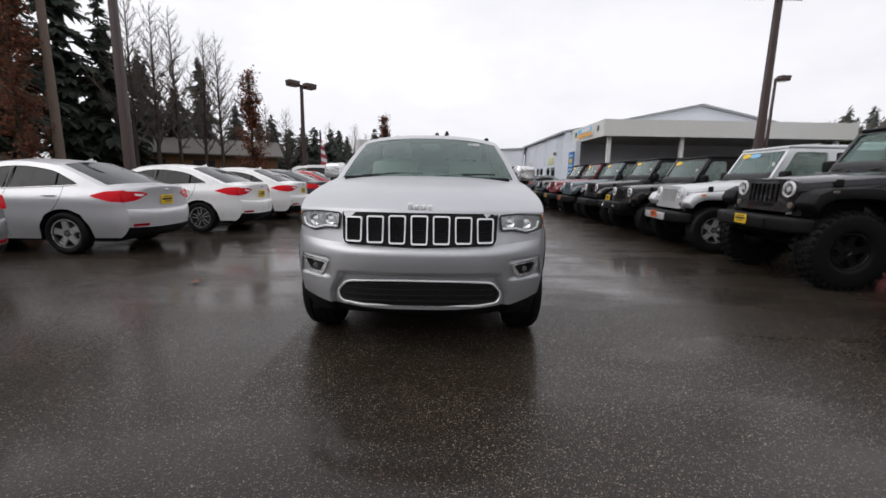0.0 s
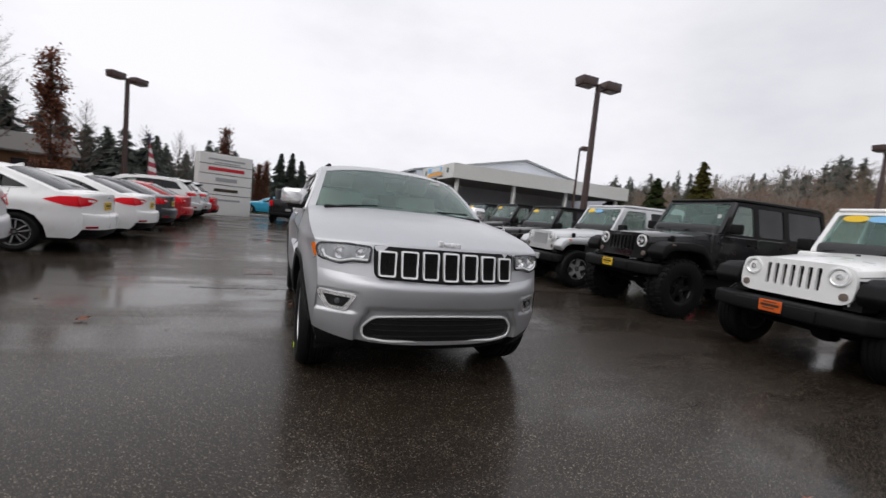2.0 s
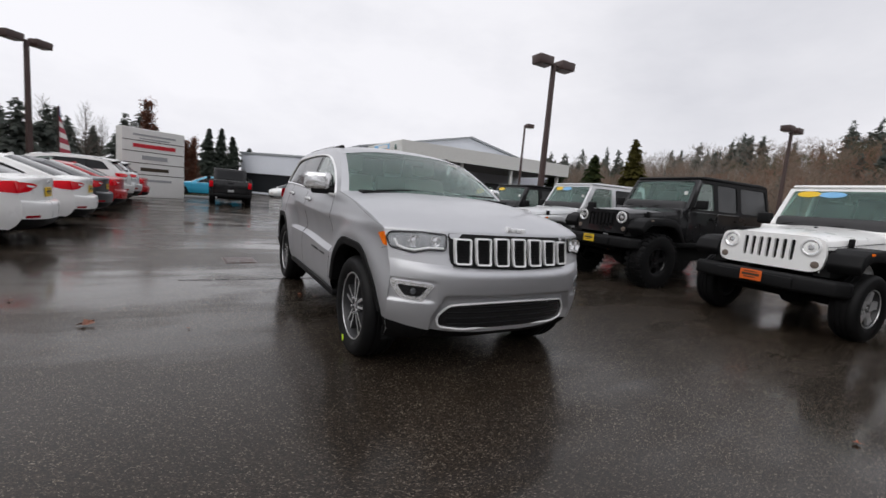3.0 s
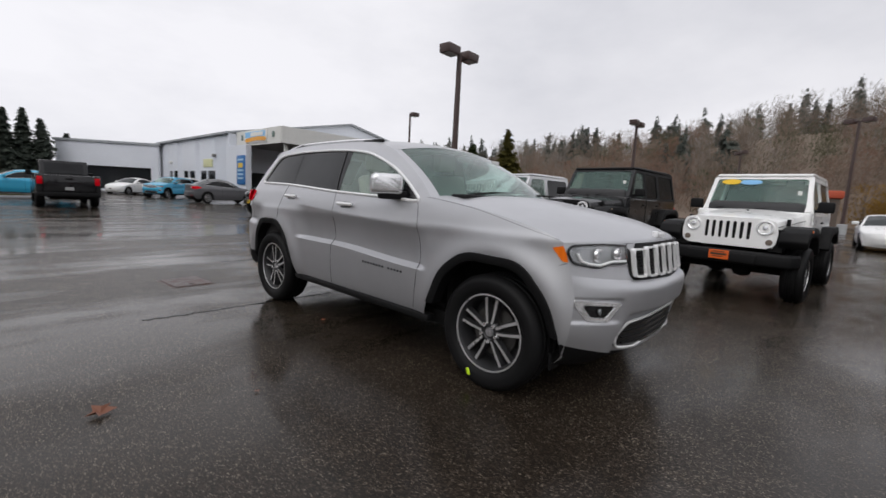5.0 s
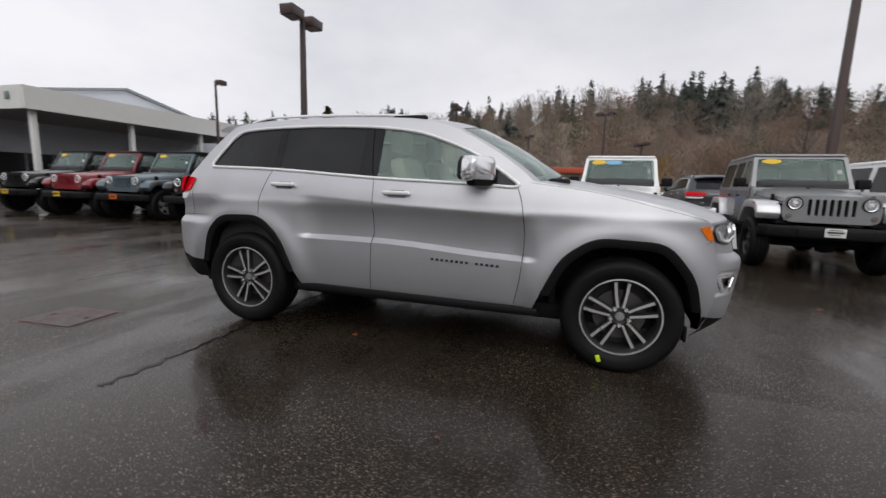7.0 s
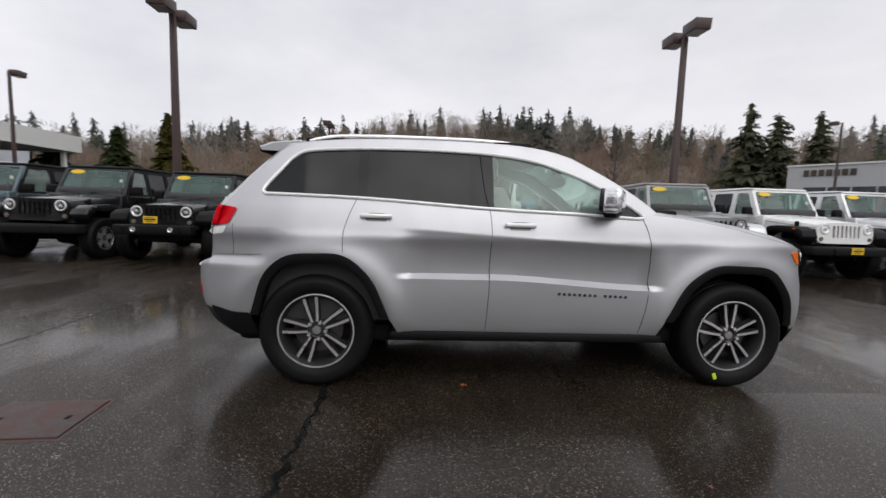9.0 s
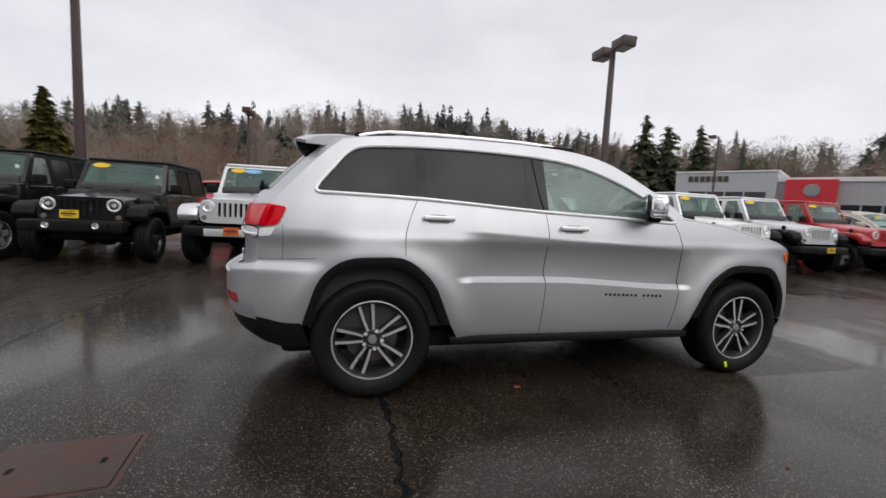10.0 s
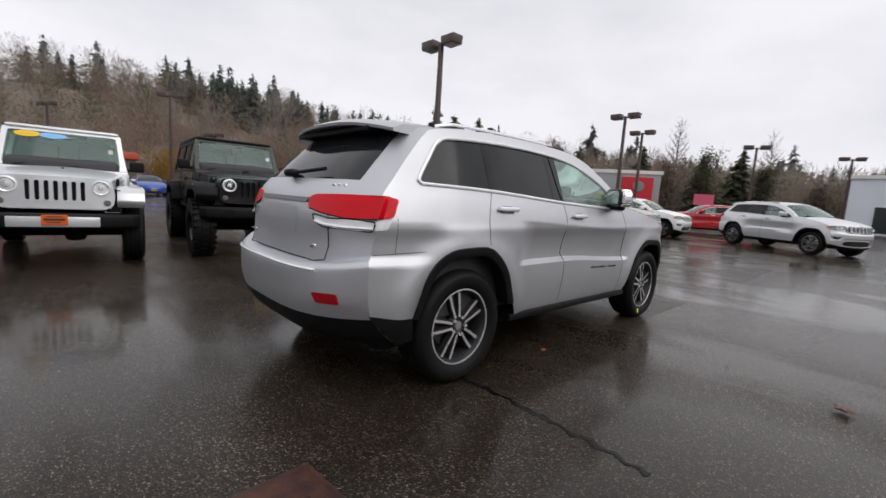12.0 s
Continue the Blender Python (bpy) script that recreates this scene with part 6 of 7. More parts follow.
# ---------------------------------------------------------------- lamp posts
def lamp_post(x, y, h, heads=2, turn=0.0, w=0.20, size=1.0):
    p = thing("lamp_post", "brown steel car-park lamp post with boxy lamp heads", "lamp post", pose(x, y, 0, 0, 0, turn), "lamp posts")
    part("pole", prism(bmesh.new(), round_poly([(-w / 2, -w / 2), (w / 2, -w / 2), (w / 2, w / 2), (-w / 2, w / 2)], 0.02, 2), "z", 0.75, h - 0.05, 0, 2, 0.72), POLE, p)
    part("base", lathe(bmesh.new(), [(0.001, 0.0), (0.30, 0.0), (0.30, 0.72), (0.26, 0.76), (0.001, 0.76)], 20, Matrix.Rotation(-math.pi / 2, 4, "Y")), WALLGREY, p, "round concrete base")
    dirs = {1: (0,), 2: (0, 180), 3: (0, 120, 240)}[heads]
    for d in dirs:
        mm = Matrix.Rotation(radians(d), 4, "Z")
        bm = tube(bmesh.new(), (0, 0, h - 0.12), (0.34 * size, 0, h - 0.10), 0.035, n=8)
        bmesh.ops.transform(bm, matrix=mm, verts=bm.verts)
        part("arm", bm, POLE, p)
        bm = prism(bmesh.new(), [(0.24 * size, h - 0.21), (0.86 * size, h - 0.21), (0.90 * size, h + 0.10), (0.22 * size, h + 0.10)], "y", -0.25 * size, 0.25 * size, 0.015, 2)
        bmesh.ops.transform(bm, matrix=mm, verts=bm.verts)
        head = part("lamp_head", bm, POLE, p, "brown boxy lamp head")
        bm = box(0.30 * size, 0.80 * size, -0.20 * size, 0.20 * size, h - 0.222, h - 0.208)
        bmesh.ops.transform(bm, matrix=mm, verts=bm.verts)
        part("diffuser", bm, plain("frosted_glass", (0.5, 0.5, 0.48), 0.3, 0.0, 10, 0.0), head)
    return p


lamp_post(9.65, 9.56, 6.75, 2, 0)
lamp_post(9.75, -6.12, 7.0, 2, 0)
lamp_post(-8.5, 22.6, 6.6, 2, 50)
lamp_post(27.9, 8.8, 7.0, 2, 0)
lamp_post(20.6, 24.0, 7.75, 1, 0, 0.16, 0.9)
lamp_post(-9.96, 10.1, 6.95, 2, 0, 0.25)
lamp_post(9.75, -22.0, 7.05, 2, 0)
lamp_post(11.1, -28.0, 7.0, 2, 0)
lamp_post(31.0, -34.0, 9.6, 1, 30)
lamp_post(5.5, -36.3, 6.7, 2, 20)
lamp_post(0.5, -46.0, 6.7, 2, 20)
lamp_post(46.0, 5.0, 6.9, 2, 30)
lamp_post(40.0, -2.64, 8.3, 2, 60)
lamp_post(40.0, -6.0, 5.5, 2, 30)

up = thing("utility_pole", "weathered brown wooden utility pole", "pole", pose(-14.7, 12.9, 0))
part("shaft", tube(bmesh.new(), (0, 0, 0), (0, 0, 11.0), 0.17, 0.12, 12), plain("pole_wood", (0.16, 0.12, 0.095), 0.85, 0.0, 14, 0.4), up)

# ---------------------------------------------------------------- dealership building
def wall_panel(name, a, b, z0, z1, mat, parent, holes=(), thick=0.25, label="", gable=None):
    """A wall from plan point a to b, with openings (along, z) cut through it."""
    a, b = Vector((*a, 0)), Vector((*b, 0))
    d = (b - a).normalized()
    nrm = Vector((d.y, -d.x, 0))
    ln = (b - a).length
    out = [(0, z0), (ln, z0), (ln, z1)] + ([(gable[0], gable[1])] if gable else []) + [(0, z1)]
    bm = bmesh.new()
    sheet(bm, out, holes, lambda u, z: tuple(a + d * u + Vector((0, 0, z))), 1.0, wall=-nrm * thick, grid=False)
    bmesh.ops.recalc_face_normals(bm, faces=bm.faces)
    return part(name, bm, mat, parent, label, smooth=False)


bld = thing("showroom", "pale grey showroom building with a deep flat canopy", "building", pose(0.45, 1.35, 0))
WALL_WINDOWS = ((3.25, 2.7), (7.8, 3.2), (12.5, 3.5))
win_w = [[(u, 1.1), (u + w, 1.1), (u + w, 2.42), (u, 2.42)] for u, w in WALL_WINDOWS]
wall_panel("wall", (10.2, 52.0), (10.2, 33.2), 0, 5.35, WALLWHITE, bld, win_w, label="white corrugated side wall")
for u, w in WALL_WINDOWS:
    y = 52.0 - u
    wn = part("window", box(10.24, 10.28, y - w, y, 1.1, 2.42), DARKOPEN, bld)
    part("mullion", box(10.16, 10.24, y - w / 2 - 0.14, y - w / 2 + 0.14, 1.1, 2.42), WALLWHITE, wn)
    part("window_sill", box(10.12, 10.24, y - w - 0.05, y + 0.05, 1.04, 1.1), WALLGREY, wn)
for k in range(46):
    y = 51.8 - k * 0.40
    if not any(52.0 - u - w - 0.05 < y < 52.0 - u + 0.05 for u, w in WALL_WINDOWS):
        part("rib", box(10.165, 10.20, y - 0.03, y + 0.03, 0.1, 5.3), WALLWHITE, bld)
# short return of the side wall under the canopy's edge, and the corner above it
part("wall_return", box(10.150, 10.55, 29.70, 33.50, 0.0, 4.34), WALLWHITE, bld, "white end of the side wall", smooth=False)
part("wall_corner", box(10.145, 10.775, 32.95, 33.50, 4.345, 5.36), WALLWHITE, bld, smooth=False)
wall_panel("wall", (10.2, 33.2), (33.5, 33.2), 0, 5.35, WALLWHITE, bld, [[(1.6, 0.0), (12.5, 0.0), (12.5, 2.4), (1.6, 2.4)], [(14, 0.3), (22, 0.3), (22, 2.4), (14, 2.4)]], gable=(11.6, 7.75), label="grey gabled front wall")
part("shopfront", box(10.6, 33.2, 33.32, 33.36, 0.0, 2.5), DARKOPEN, bld, "dark shop front glass")
for k in range(14):
    part("mullion", box(11.8 + k * 1.55, 11.88 + k * 1.55, 33.16, 33.32, 0.0, 2.45), WALLGREY, bld)
wall_panel("wall", (33.5, 33.2), (33.5, 52.0), 0, 5.35, WALLGREY, bld)
for sx, ex in ((9.9, 21.85), (33.8, 21.85)):
    bm = bmesh.new()
    prism(bm, [(sx, 5.30), (ex, 7.78), (ex, 7.95), (sx, 5.47)], "y", 32.9, 52.2)
    part("roof", bm, plain("metal_roof", (0.34, 0.36, 0.38), 0.5, 0.3, 8, 0.1), bld, "shallow metal roof", smooth=False)
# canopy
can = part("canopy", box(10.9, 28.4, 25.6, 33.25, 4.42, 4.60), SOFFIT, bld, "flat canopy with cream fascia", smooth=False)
part("fascia", box(10.8, 28.5, 25.45, 25.62, 4.36, 5.50), FASCIA, can, "cream fascia band", smooth=False)
part("fascia", box(10.78, 10.92, 25.62, 33.2, 4.36, 5.50), FASCIA, can, smooth=False)
part("fascia", box(28.36, 28.52, 25.62, 33.2, 4.36, 5.50), FASCIA, can, smooth=False)
part("canopy_roof", box(10.92, 28.36, 25.62, 33.2, 5.10, 5.20), FASCIA, can, smooth=False)
for x in (11.4, 16.6, 21.9, 27.6):
    cp = part("column", box(x - 0.13, x + 0.13, 25.9, 26.16, 0.0, 4.42, 0.02), FASCIA, can, "white canopy column")
    part("column_foot", box(x - 0.2, x + 0.2, 25.83, 26.23, 0.0, 0.12, 0.02), WALLGREY, cp)
sg = part("sign_panel", box(10.70, 10.78, 27.6, 31.2, 4.55, 5.38, 0.02), WHITEP, bld, "white and blue sign with an orange band")
part("sign_field", box(10.68, 10.70, 27.75, 31.1, 4.92, 5.34), BLUEPRINT, sg)
part("sign_field", box(10.665, 10.68, 28.1, 30.1, 5.00, 5.28), WHITEP, sg)
part("swoosh", prism(bmesh.new(), smooth_poly([(27.8, 4.62), (27.8, 4.88), (29.2, 4.95), (30.9, 4.84), (30.9, 4.60), (29.2, 4.68)], 4), "x", 10.66, 10.70), plain("amber_print", (0.80, 0.36, 0.03), 0.45, 0.0, 30, 0.0), sg)
for y in (26.6, 31.8):
    part("sign_bolt", box(10.70, 10.78, y - 0.15, y + 0.15, 4.8, 5.2, 0.03), plain("grey_green_fixture", (0.16, 0.22, 0.20), 0.5, 0.0, 20, 0.0), sg)
bs = part("blue_banner", box(10.06, 10.145, 29.80, 31.20, 1.35, 3.55, 0.02), plain("blue_banner_cloth", (0.03, 0.16, 0.42), 0.6, 0.0, 10, 0.0), bld, "tall blue wall sign")
for z in (3.15, 2.35, 2.05, 1.75):
    part("banner_line", box(10.045, 10.06, 30.0, 31.0, z, z + 0.14), plain("pale_banner_print", (0.4, 0.6, 0.75), 0.5, 0.0, 10, 0.0), bs)
part("banner_emblem", box(10.045, 10.06, 30.1, 30.9, 2.62, 2.98), plain("yellow_banner_print", (0.75, 0.50, 0.06), 0.5, 0.0, 10, 0.0), bs)
part("wall_light", box(10.0, 10.2, 47.6, 48.2, 3.15, 3.4, 0.04), WHITEP, bld)
part("wall_poster", box(10.12, 10.2, 36.5, 38.6, 2.72, 3.42, 0.02), plain("pale_yellow_poster", (0.62, 0.62, 0.36), 0.6, 0.0, 6, 0.0), bld, "pale yellow poster on the side wall")
part("wall_light", box(9.95, 10.2, 35.7, 36.1, 3.55, 3.8, 0.04), plain("dark_wall_light", (0.2, 0.19, 0.18), 0.5, 0.0, 20, 0.0), bld)
van = thing("shed", "low white container standing under the canopy edge", "shed")
part("shell", box(21.0, 26.0, 24.2, 25.2, 1.2, 3.0, 0.03), WALLWHITE, van)
part("support", box(21.2, 25.8, 24.3, 25.1, 0.0, 1.2), WALLGREY, van)
wing = thing("low_wing", "low grey workshop wing beside the showroom", "building")
wall_panel("wall", (2.6, 58.6), (10.2, 52.1), 0, 5.0, WALLWHITE, wing, [[(0.6, 0.2), (9.2, 0.2), (9.2, 2.6), (0.6, 2.6)]], label="grey workshop wall")
part("opening", prism(bmesh.new(), [(2.8, 58.75), (9.9, 52.65), (10.1, 52.9), (3.0, 59.0)], "z", 0.0, 2.8), DARKOPEN, wing)
part("roof", prism(bmesh.new(), [(2.4, 58.6), (10.3, 51.8), (16, 58), (8, 66)], "z", 5.0, 5.25), plain("metal_roof", (0.34, 0.36, 0.38), 0.5, 0.3, 8, 0.1), wing, smooth=False)

# far dealership with red blocks
far = thing("far_showroom", "long grey showroom with two red blocks", "building")
def far_pt(u, off=0.0):
    a, b = Vector((46.0, -30.0)), Vector((12.0, -50.0))
    d = (b - a).normalized()
    n = Vector((d.y, -d.x)) 
    return a + d * u + Vector((-d.y, d.x)) * -off
def far_box(name, u0, u1, o0, o1, z0, z1, mat, parent, label=""):
    pts = [tuple(far_pt(u0, o0)), tuple(far_pt(u1, o0)), tuple(far_pt(u1, o1)), tuple(far_pt(u0, o1))]
    return part(name, prism(bmesh.new(), pts, "z", z0, z1), mat, parent, label, smooth=False)
far_box("wall", 10.6, 34.2, 0, -8, 0, 5.35, WALLGREY, far, "grey plastered wall")
far_box("parapet", 19.0, 34.4, 0.15, -8.2, 5.35, 5.75, FASCIA, far)
left = far_box("end_block", 10.4, 19.6, 0.5, -8, 0.0, 6.35, plain("pale_plaster", (0.44, 0.45, 0.46), 0.7, 0.0, 8, 0.1), far, "pale plastered end block")
far_box("coping", 10.3, 19.7, 0.6, -8.1, 6.35, 6.5, FASCIA, left)
for k in range(7):
    far_box("lettering_bar", 11.7 + k * 0.56, 12.12 + k * 0.56, 0.58, 0.49, 5.35, 5.95, INK, left)
far_box("opening", 11.8, 18.8, 0.54, 0.4, 0.3, 4.3, DARKOPEN, left)
for u in (13.5, 15.2, 16.9):
    far_box("mullion", u, u + 0.12, 0.60, 0.52, 0.3, 4.3, WALLGREY, left)
far_box("shopfront", 24.4, 29.8, 0.06, -0.1, 0.2, 3.2, DARKOPEN, far)
for u in (25.7, 27.1, 28.5):
    far_box("mullion", u, u + 0.12, 0.12, 0.04, 0.2, 3.2, WALLGREY, far)
for u0, u1, z in ((20.3, 24.1, 5.5), (30.0, 33.3, 4.9)):
    rb = far_box("red_block", u0, u1, 0.9, -1, 0, z, REDWALL, far, "red clad entrance block")
    c = far_pt((u0 + u1) / 2 + 0.1, 0.93)
    dd = far_pt(1.0) - far_pt(0.0)
    part("round_badge", lathe(bmesh.new(), [(0.62, 0.0), (0.60, 0.06), (0.46, 0.07), (0.44, 0.03), (0.001, 0.03)], 20, Matrix.Translation((c.x, c.y, z - 1.05)) @ Matrix.Rotation(math.atan2(dd.x, -dd.y) + math.pi, 4, "Z")), STEEL, rb, "round metal badge")
for u in np.arange(20.0, 34, 1.9):
    far_box("joint", u, u + 0.05, 0.03, 0.0, 3.3, 5.3, SOFFIT, far)
pk = thing("roadside_sign", "small pink sign panel behind the parked cars", "sign")
part("panel", prism(bmesh.new(), [(12.9, -47.6), (11.2, -48.6), (11.15, -48.5), (12.85, -47.5)], "z", 2.1, 3.3), plain("pink_panel", (0.62, 0.10, 0.16), 0.5, 0.0, 10, 0.0), pk, smooth=False)
part("post", tube(bmesh.new(), (12.05, -48.15, 0), (12.05, -48.15, 2.1), 0.06), POLE, pk)

wh = thing("warehouse", "pale warehouse behind the lamp posts", "building")
part("wall", box(-24, 1.2, -78, -60, 0, 6.0), WALLWHITE, wh, smooth=False)
part("roof_edge", box(-24.2, 1.4, -78.2, -59.8, 6.0, 6.4), FASCIA, wh, smooth=False)
part("opening", box(-14, -1, -60.05, -59.93, 0.2, 3.0), DARKOPEN, wh)

# pylon sign
py = thing("pylon_sign", "white pylon sign with rows of grey and red lines", "sign", pose(-4.25, 25.2, 0, 0, 0, 30))
part("panel", box(-1.55, 1.55, -0.32, 0.32, 0.0, 3.62, 0.03), WHITEP, py, smooth=False)
for z, w, hh, mat in ((3.28, 1.05, 0.05, WALLGREY), (3.10, 0.75, 0.03, WALLGREY), (2.72, 1.05, 0.10, REDWALL), (2.12, 0.62, 0.11, WALLGREY), (1.50, 0.70, 0.09, INK), (0.92, 0.85, 0.06, WALLGREY)):
    part("line", box(-w, w, -0.335, -0.32, z - hh, z + hh), mat, py)
for z in (2.98, 2.42, 1.82, 1.22):
    part("seam", box(-1.52, 1.52, -0.326, -0.319, z - 0.02, z + 0.02), INK, py)
kerb = thing("kerb_island", "low kerbed planting island round the sign", "kerb")
part("kerb", prism(bmesh.new(), round_poly([(-6.2, 24.0), (-3.4, 27.6), (-0.2, 30.0), (-2.4, 32.0), (-7, 27.5)], 0.6), "z", 0.0, 0.14, 0.03), WALLGREY, kerb)
part("planting", prism(bmesh.new(), round_poly([(-5.9, 24.5), (-3.5, 27.9), (-0.9, 30.0), (-2.5, 31.5), (-6.5, 27.3)], 0.6), "z", 0.10, 0.16), DRYGRASS, kerb)

# feather flag
fl = thing("feather_flag", "red white and blue feather flag on a pole", "flag", pose(-7.6, 23.0, 0, 0, 0, 20))
part("pole", tube(bmesh.new(), (0, 0, 0), (0, 0, 4.0), 0.03), POLE, fl)
FLAGRED = plain("faded_red_cloth", (0.42, 0.07, 0.10), 0.8, 0.0, 30, 0.1)
FLAGBLUE = plain("faded_blue_cloth", (0.10, 0.13, 0.30), 0.8, 0.0, 30, 0.1)
for k in range(14):
    z0, z1 = 0.7 + k * 0.24, 0.94 + k * 0.24
    w0, w1 = (0.50 - 0.012 * k * k / 4, 0.50 - 0.012 * (k + 1) ** 2 / 4) if k > 3 else (0.50, 0.50)
    part("stripe", prism(bmesh.new(), [(0.03, z0), (max(0.08, w0), z0 - 0.10), (max(0.06, w1), z1 - 0.10), (0.03, z1)], "y", -0.01, 0.01), FLAGBLUE if k > 11 else (FLAGRED if k % 2 else WHITEP), fl)


# ---------------------------------------------------------------- trees
def leaf_quad(verts, faces, c, d, w, ln, droop=0.0):
    """A narrow spray of leaves from c along d."""
    side = d.cross(Vector((0, 0, 1)))
    side = side.normalized() if side.length > 1e-4 else Vector((1, 0, 0))
    e = c + d * ln + Vector((0, 0, -droop))
    mid = c + d * ln * 0.45 + Vector((0, 0, -droop * 0.25))
    k = len(verts)
    verts += [c, mid + side * w, e, mid - side * w]
    faces.append((k, k + 1, k + 2, k + 3))


def mesh_part(name, verts, faces, mat, parent, label=""):
    me = bpy.data.meshes.new(name)
    me.from_pydata(verts, [], faces)
    me.materials.append(mat)
    ob = new(name, me)
    ob.parent = parent
    return tagged(ob, label=label) if label else ob


def conifer_leaves(rng, verts, faces, base, h, r, whorls, per, start=0.12, fill=1.0):
    """Drooping limbs with side sprays; fill: how closed the crown is."""
    step = (1 - start) / whorls
    lop = rng.uniform(0, 2 * math.pi)
    for i in range(whorls):
        f0 = start + step * i
        shape = rng.uniform(0.70, 1.15)
        if rng.random() > 0.80 + 0.2 * fill:
            continue
        for k in range(per):
            f = min(0.985, f0 + step * rng.uniform(-0.9, 0.9))
            if f < start * 0.6 or rng.random() < 0.30 - 0.24 * fill:
                continue
            z = h * f
            a = rng.uniform(0, 2 * math.pi)
            rad = r * min(1.0, (f - start + 0.12) / 0.25) ** 0.6 * (1 - f) ** 0.78 * shape * rng.uniform(0.62, 1.15) * (1 + 0.15 * math.cos(a - lop)) + 0.14
            d = Vector((math.cos(a), math.sin(a), rng.uniform(-0.12, 0.22)))
            ln = rad * rng.uniform(0.7, 1.1)
            c = base + Vector((0, 0, z))
            leaf_quad(verts, faces, c + d * ln * 0.05, d, ln * 0.17 + 0.06, ln, ln * rng.uniform(0.15, 0.45))
            if rng.random() < fill:
                b = a + rng.uniform(-1.5, 1.5)
                leaf_quad(verts, faces, c, Vector((math.cos(b) * 0.5, math.sin(b) * 0.5, -0.75)), rad * 0.26 + 0.08, rad * 0.70 + h * step)
            for q in (0.3, 0.5, 0.7, 0.88):
                for sg in (-1, 1):
                    b = a + sg * rng.uniform(0.4, 1.0)
                    d2 = Vector((math.cos(b), math.sin(b), rng.uniform(-0.75, 0.05)))
                    leaf_quad(verts, faces, c + d * ln * q + Vector((0, 0, -ln * 0.3 * q * q)), d2, ln * 0.10 + 0.03, ln * 0.46 * (1.15 - q) + 0.1, ln * 0.14)


def conifer(x, y, z, h, r, seed, whorls=34, per=11, start=0.14, mat=None, fill=0.35):
    rng = random.Random(seed)
    t = thing("conifer", "tall dark green conifer behind the parked cars", "tree", pose(x, y, z), "conifers")
    part("trunk", tube(bmesh.new(), (0, 0, -0.2), (0, 0, h * 0.97), h * 0.017, 0.02, 9), BARK, t)
    v, f = [], []
    conifer_leaves(rng, v, f, Vector((0, 0, 0)), h, r, whorls, per, start, fill)
    mesh_part("crown", v, f, mat or CONIFER, t)
    return t


def bare_tree(x, y, z, h, seed, wide=0.24, label="tall bare winter tree with fine twigs"):
    """A slender leader with many rising side branches and twigs."""
    rng = random.Random(seed)
    t = thing("bare_tree", label, "tree", pose(x, y, z), "bare trees")
    lean = Vector((rng.gauss(0, 0.02), rng.gauss(0, 0.02), 1))
    part("trunk", tube(bmesh.new(), (0, 0, -0.2), lean * h * 0.98, h * 0.0125, 0.015, 8), BARK, t)
    bm = bmesh.new()
    for k in range(46):
        f = 0.22 + 0.74 * (k / 46) ** 0.9
        a = k * 2.4 + rng.uniform(-0.5, 0.5)
        ln = h * wide * (1.08 - f) * rng.uniform(0.75, 1.25) + 0.4
        d = Vector((math.cos(a), math.sin(a), rng.uniform(0.7, 1.3))).normalized()
        p = lean * h * f
        r = h * 0.0052 * (1.15 - f)
        for seg in range(4):
            q = p + d * ln * 0.28
            tube(bm, p, q, r, r * 0.72, 4, False)
            for tw in range(4):
                e = (d + Vector((rng.gauss(0, 0.45), rng.gauss(0, 0.45), rng.gauss(0.25, 0.3)))).normalized()
                m = p + (q - p) * rng.random()
                o = m + e * ln * rng.uniform(0.14, 0.34)
                tube(bm, m, o, r * 0.5, r * 0.28, 3, False)
                for tt in range(2):
                    e2 = (e + Vector((rng.gauss(0, 0.5), rng.gauss(0, 0.5), rng.gauss(0.2, 0.3)))).normalized()
                    m2 = m + (o - m) * rng.uniform(0.3, 0.9)
                    tube(bm, m2, m2 + e2 * ln * 0.14, r * 0.3, r * 0.2, 3, False)
            p, r = q, r * 0.74
            d = (d + Vector((rng.gauss(0, 0.1), rng.gauss(0, 0.1), 0.16))).normalized()
    part("crown", bm, TWIG, t, smooth=False)
    return t


def column_tree(x, y, h, seed, wide=0.115, mat=None, label="narrow tree with clinging red-brown leaves", group="narrow brown trees", leaf=0.16):
    """A narrow tree that keeps its brown leaves."""
    rng = random.Random(seed)
    t = thing("column_tree", label, "tree", pose(x, y, 0), group)
    part("trunk", tube(bmesh.new(), (0, 0, -0.2), (0, 0, h * 0.95), 0.09, 0.02, 8), BARK, t)
    v, f = [], []
    bm = bmesh.new()
    for i in range(90):
        z = h * rng.uniform(0.16, 0.97)
        rad = h * wide * (1 - max(0, z / h - 0.45) ** 1.5 * 1.4) * rng.uniform(0.45, 1.15)
        a = rng.uniform(0, 2 * math.pi)
        d = Vector((math.cos(a), math.sin(a), 1.1)).normalized()
        c = Vector((0, 0, z - rad))
        tube(bm, c, c + d * rad * 1.3, 0.014, 0.005, 4, False)
        for k in range(48):
            p = c + d * rad * rng.uniform(0.25, 1.35) + Vector((rng.gauss(0, wide * 1.15), rng.gauss(0, wide * 1.15), rng.gauss(0, wide * 1.4)))
            dd = Vector((rng.gauss(0, 1), rng.gauss(0, 1), rng.gauss(-0.3, 0.6))).normalized()
            leaf_quad(v, f, p, dd, leaf * 0.32, leaf, 0.02)
    part("branch_work", bm, TWIG, t)
    mesh_part("crown", v, f, mat or BROWN_LEAF, t)


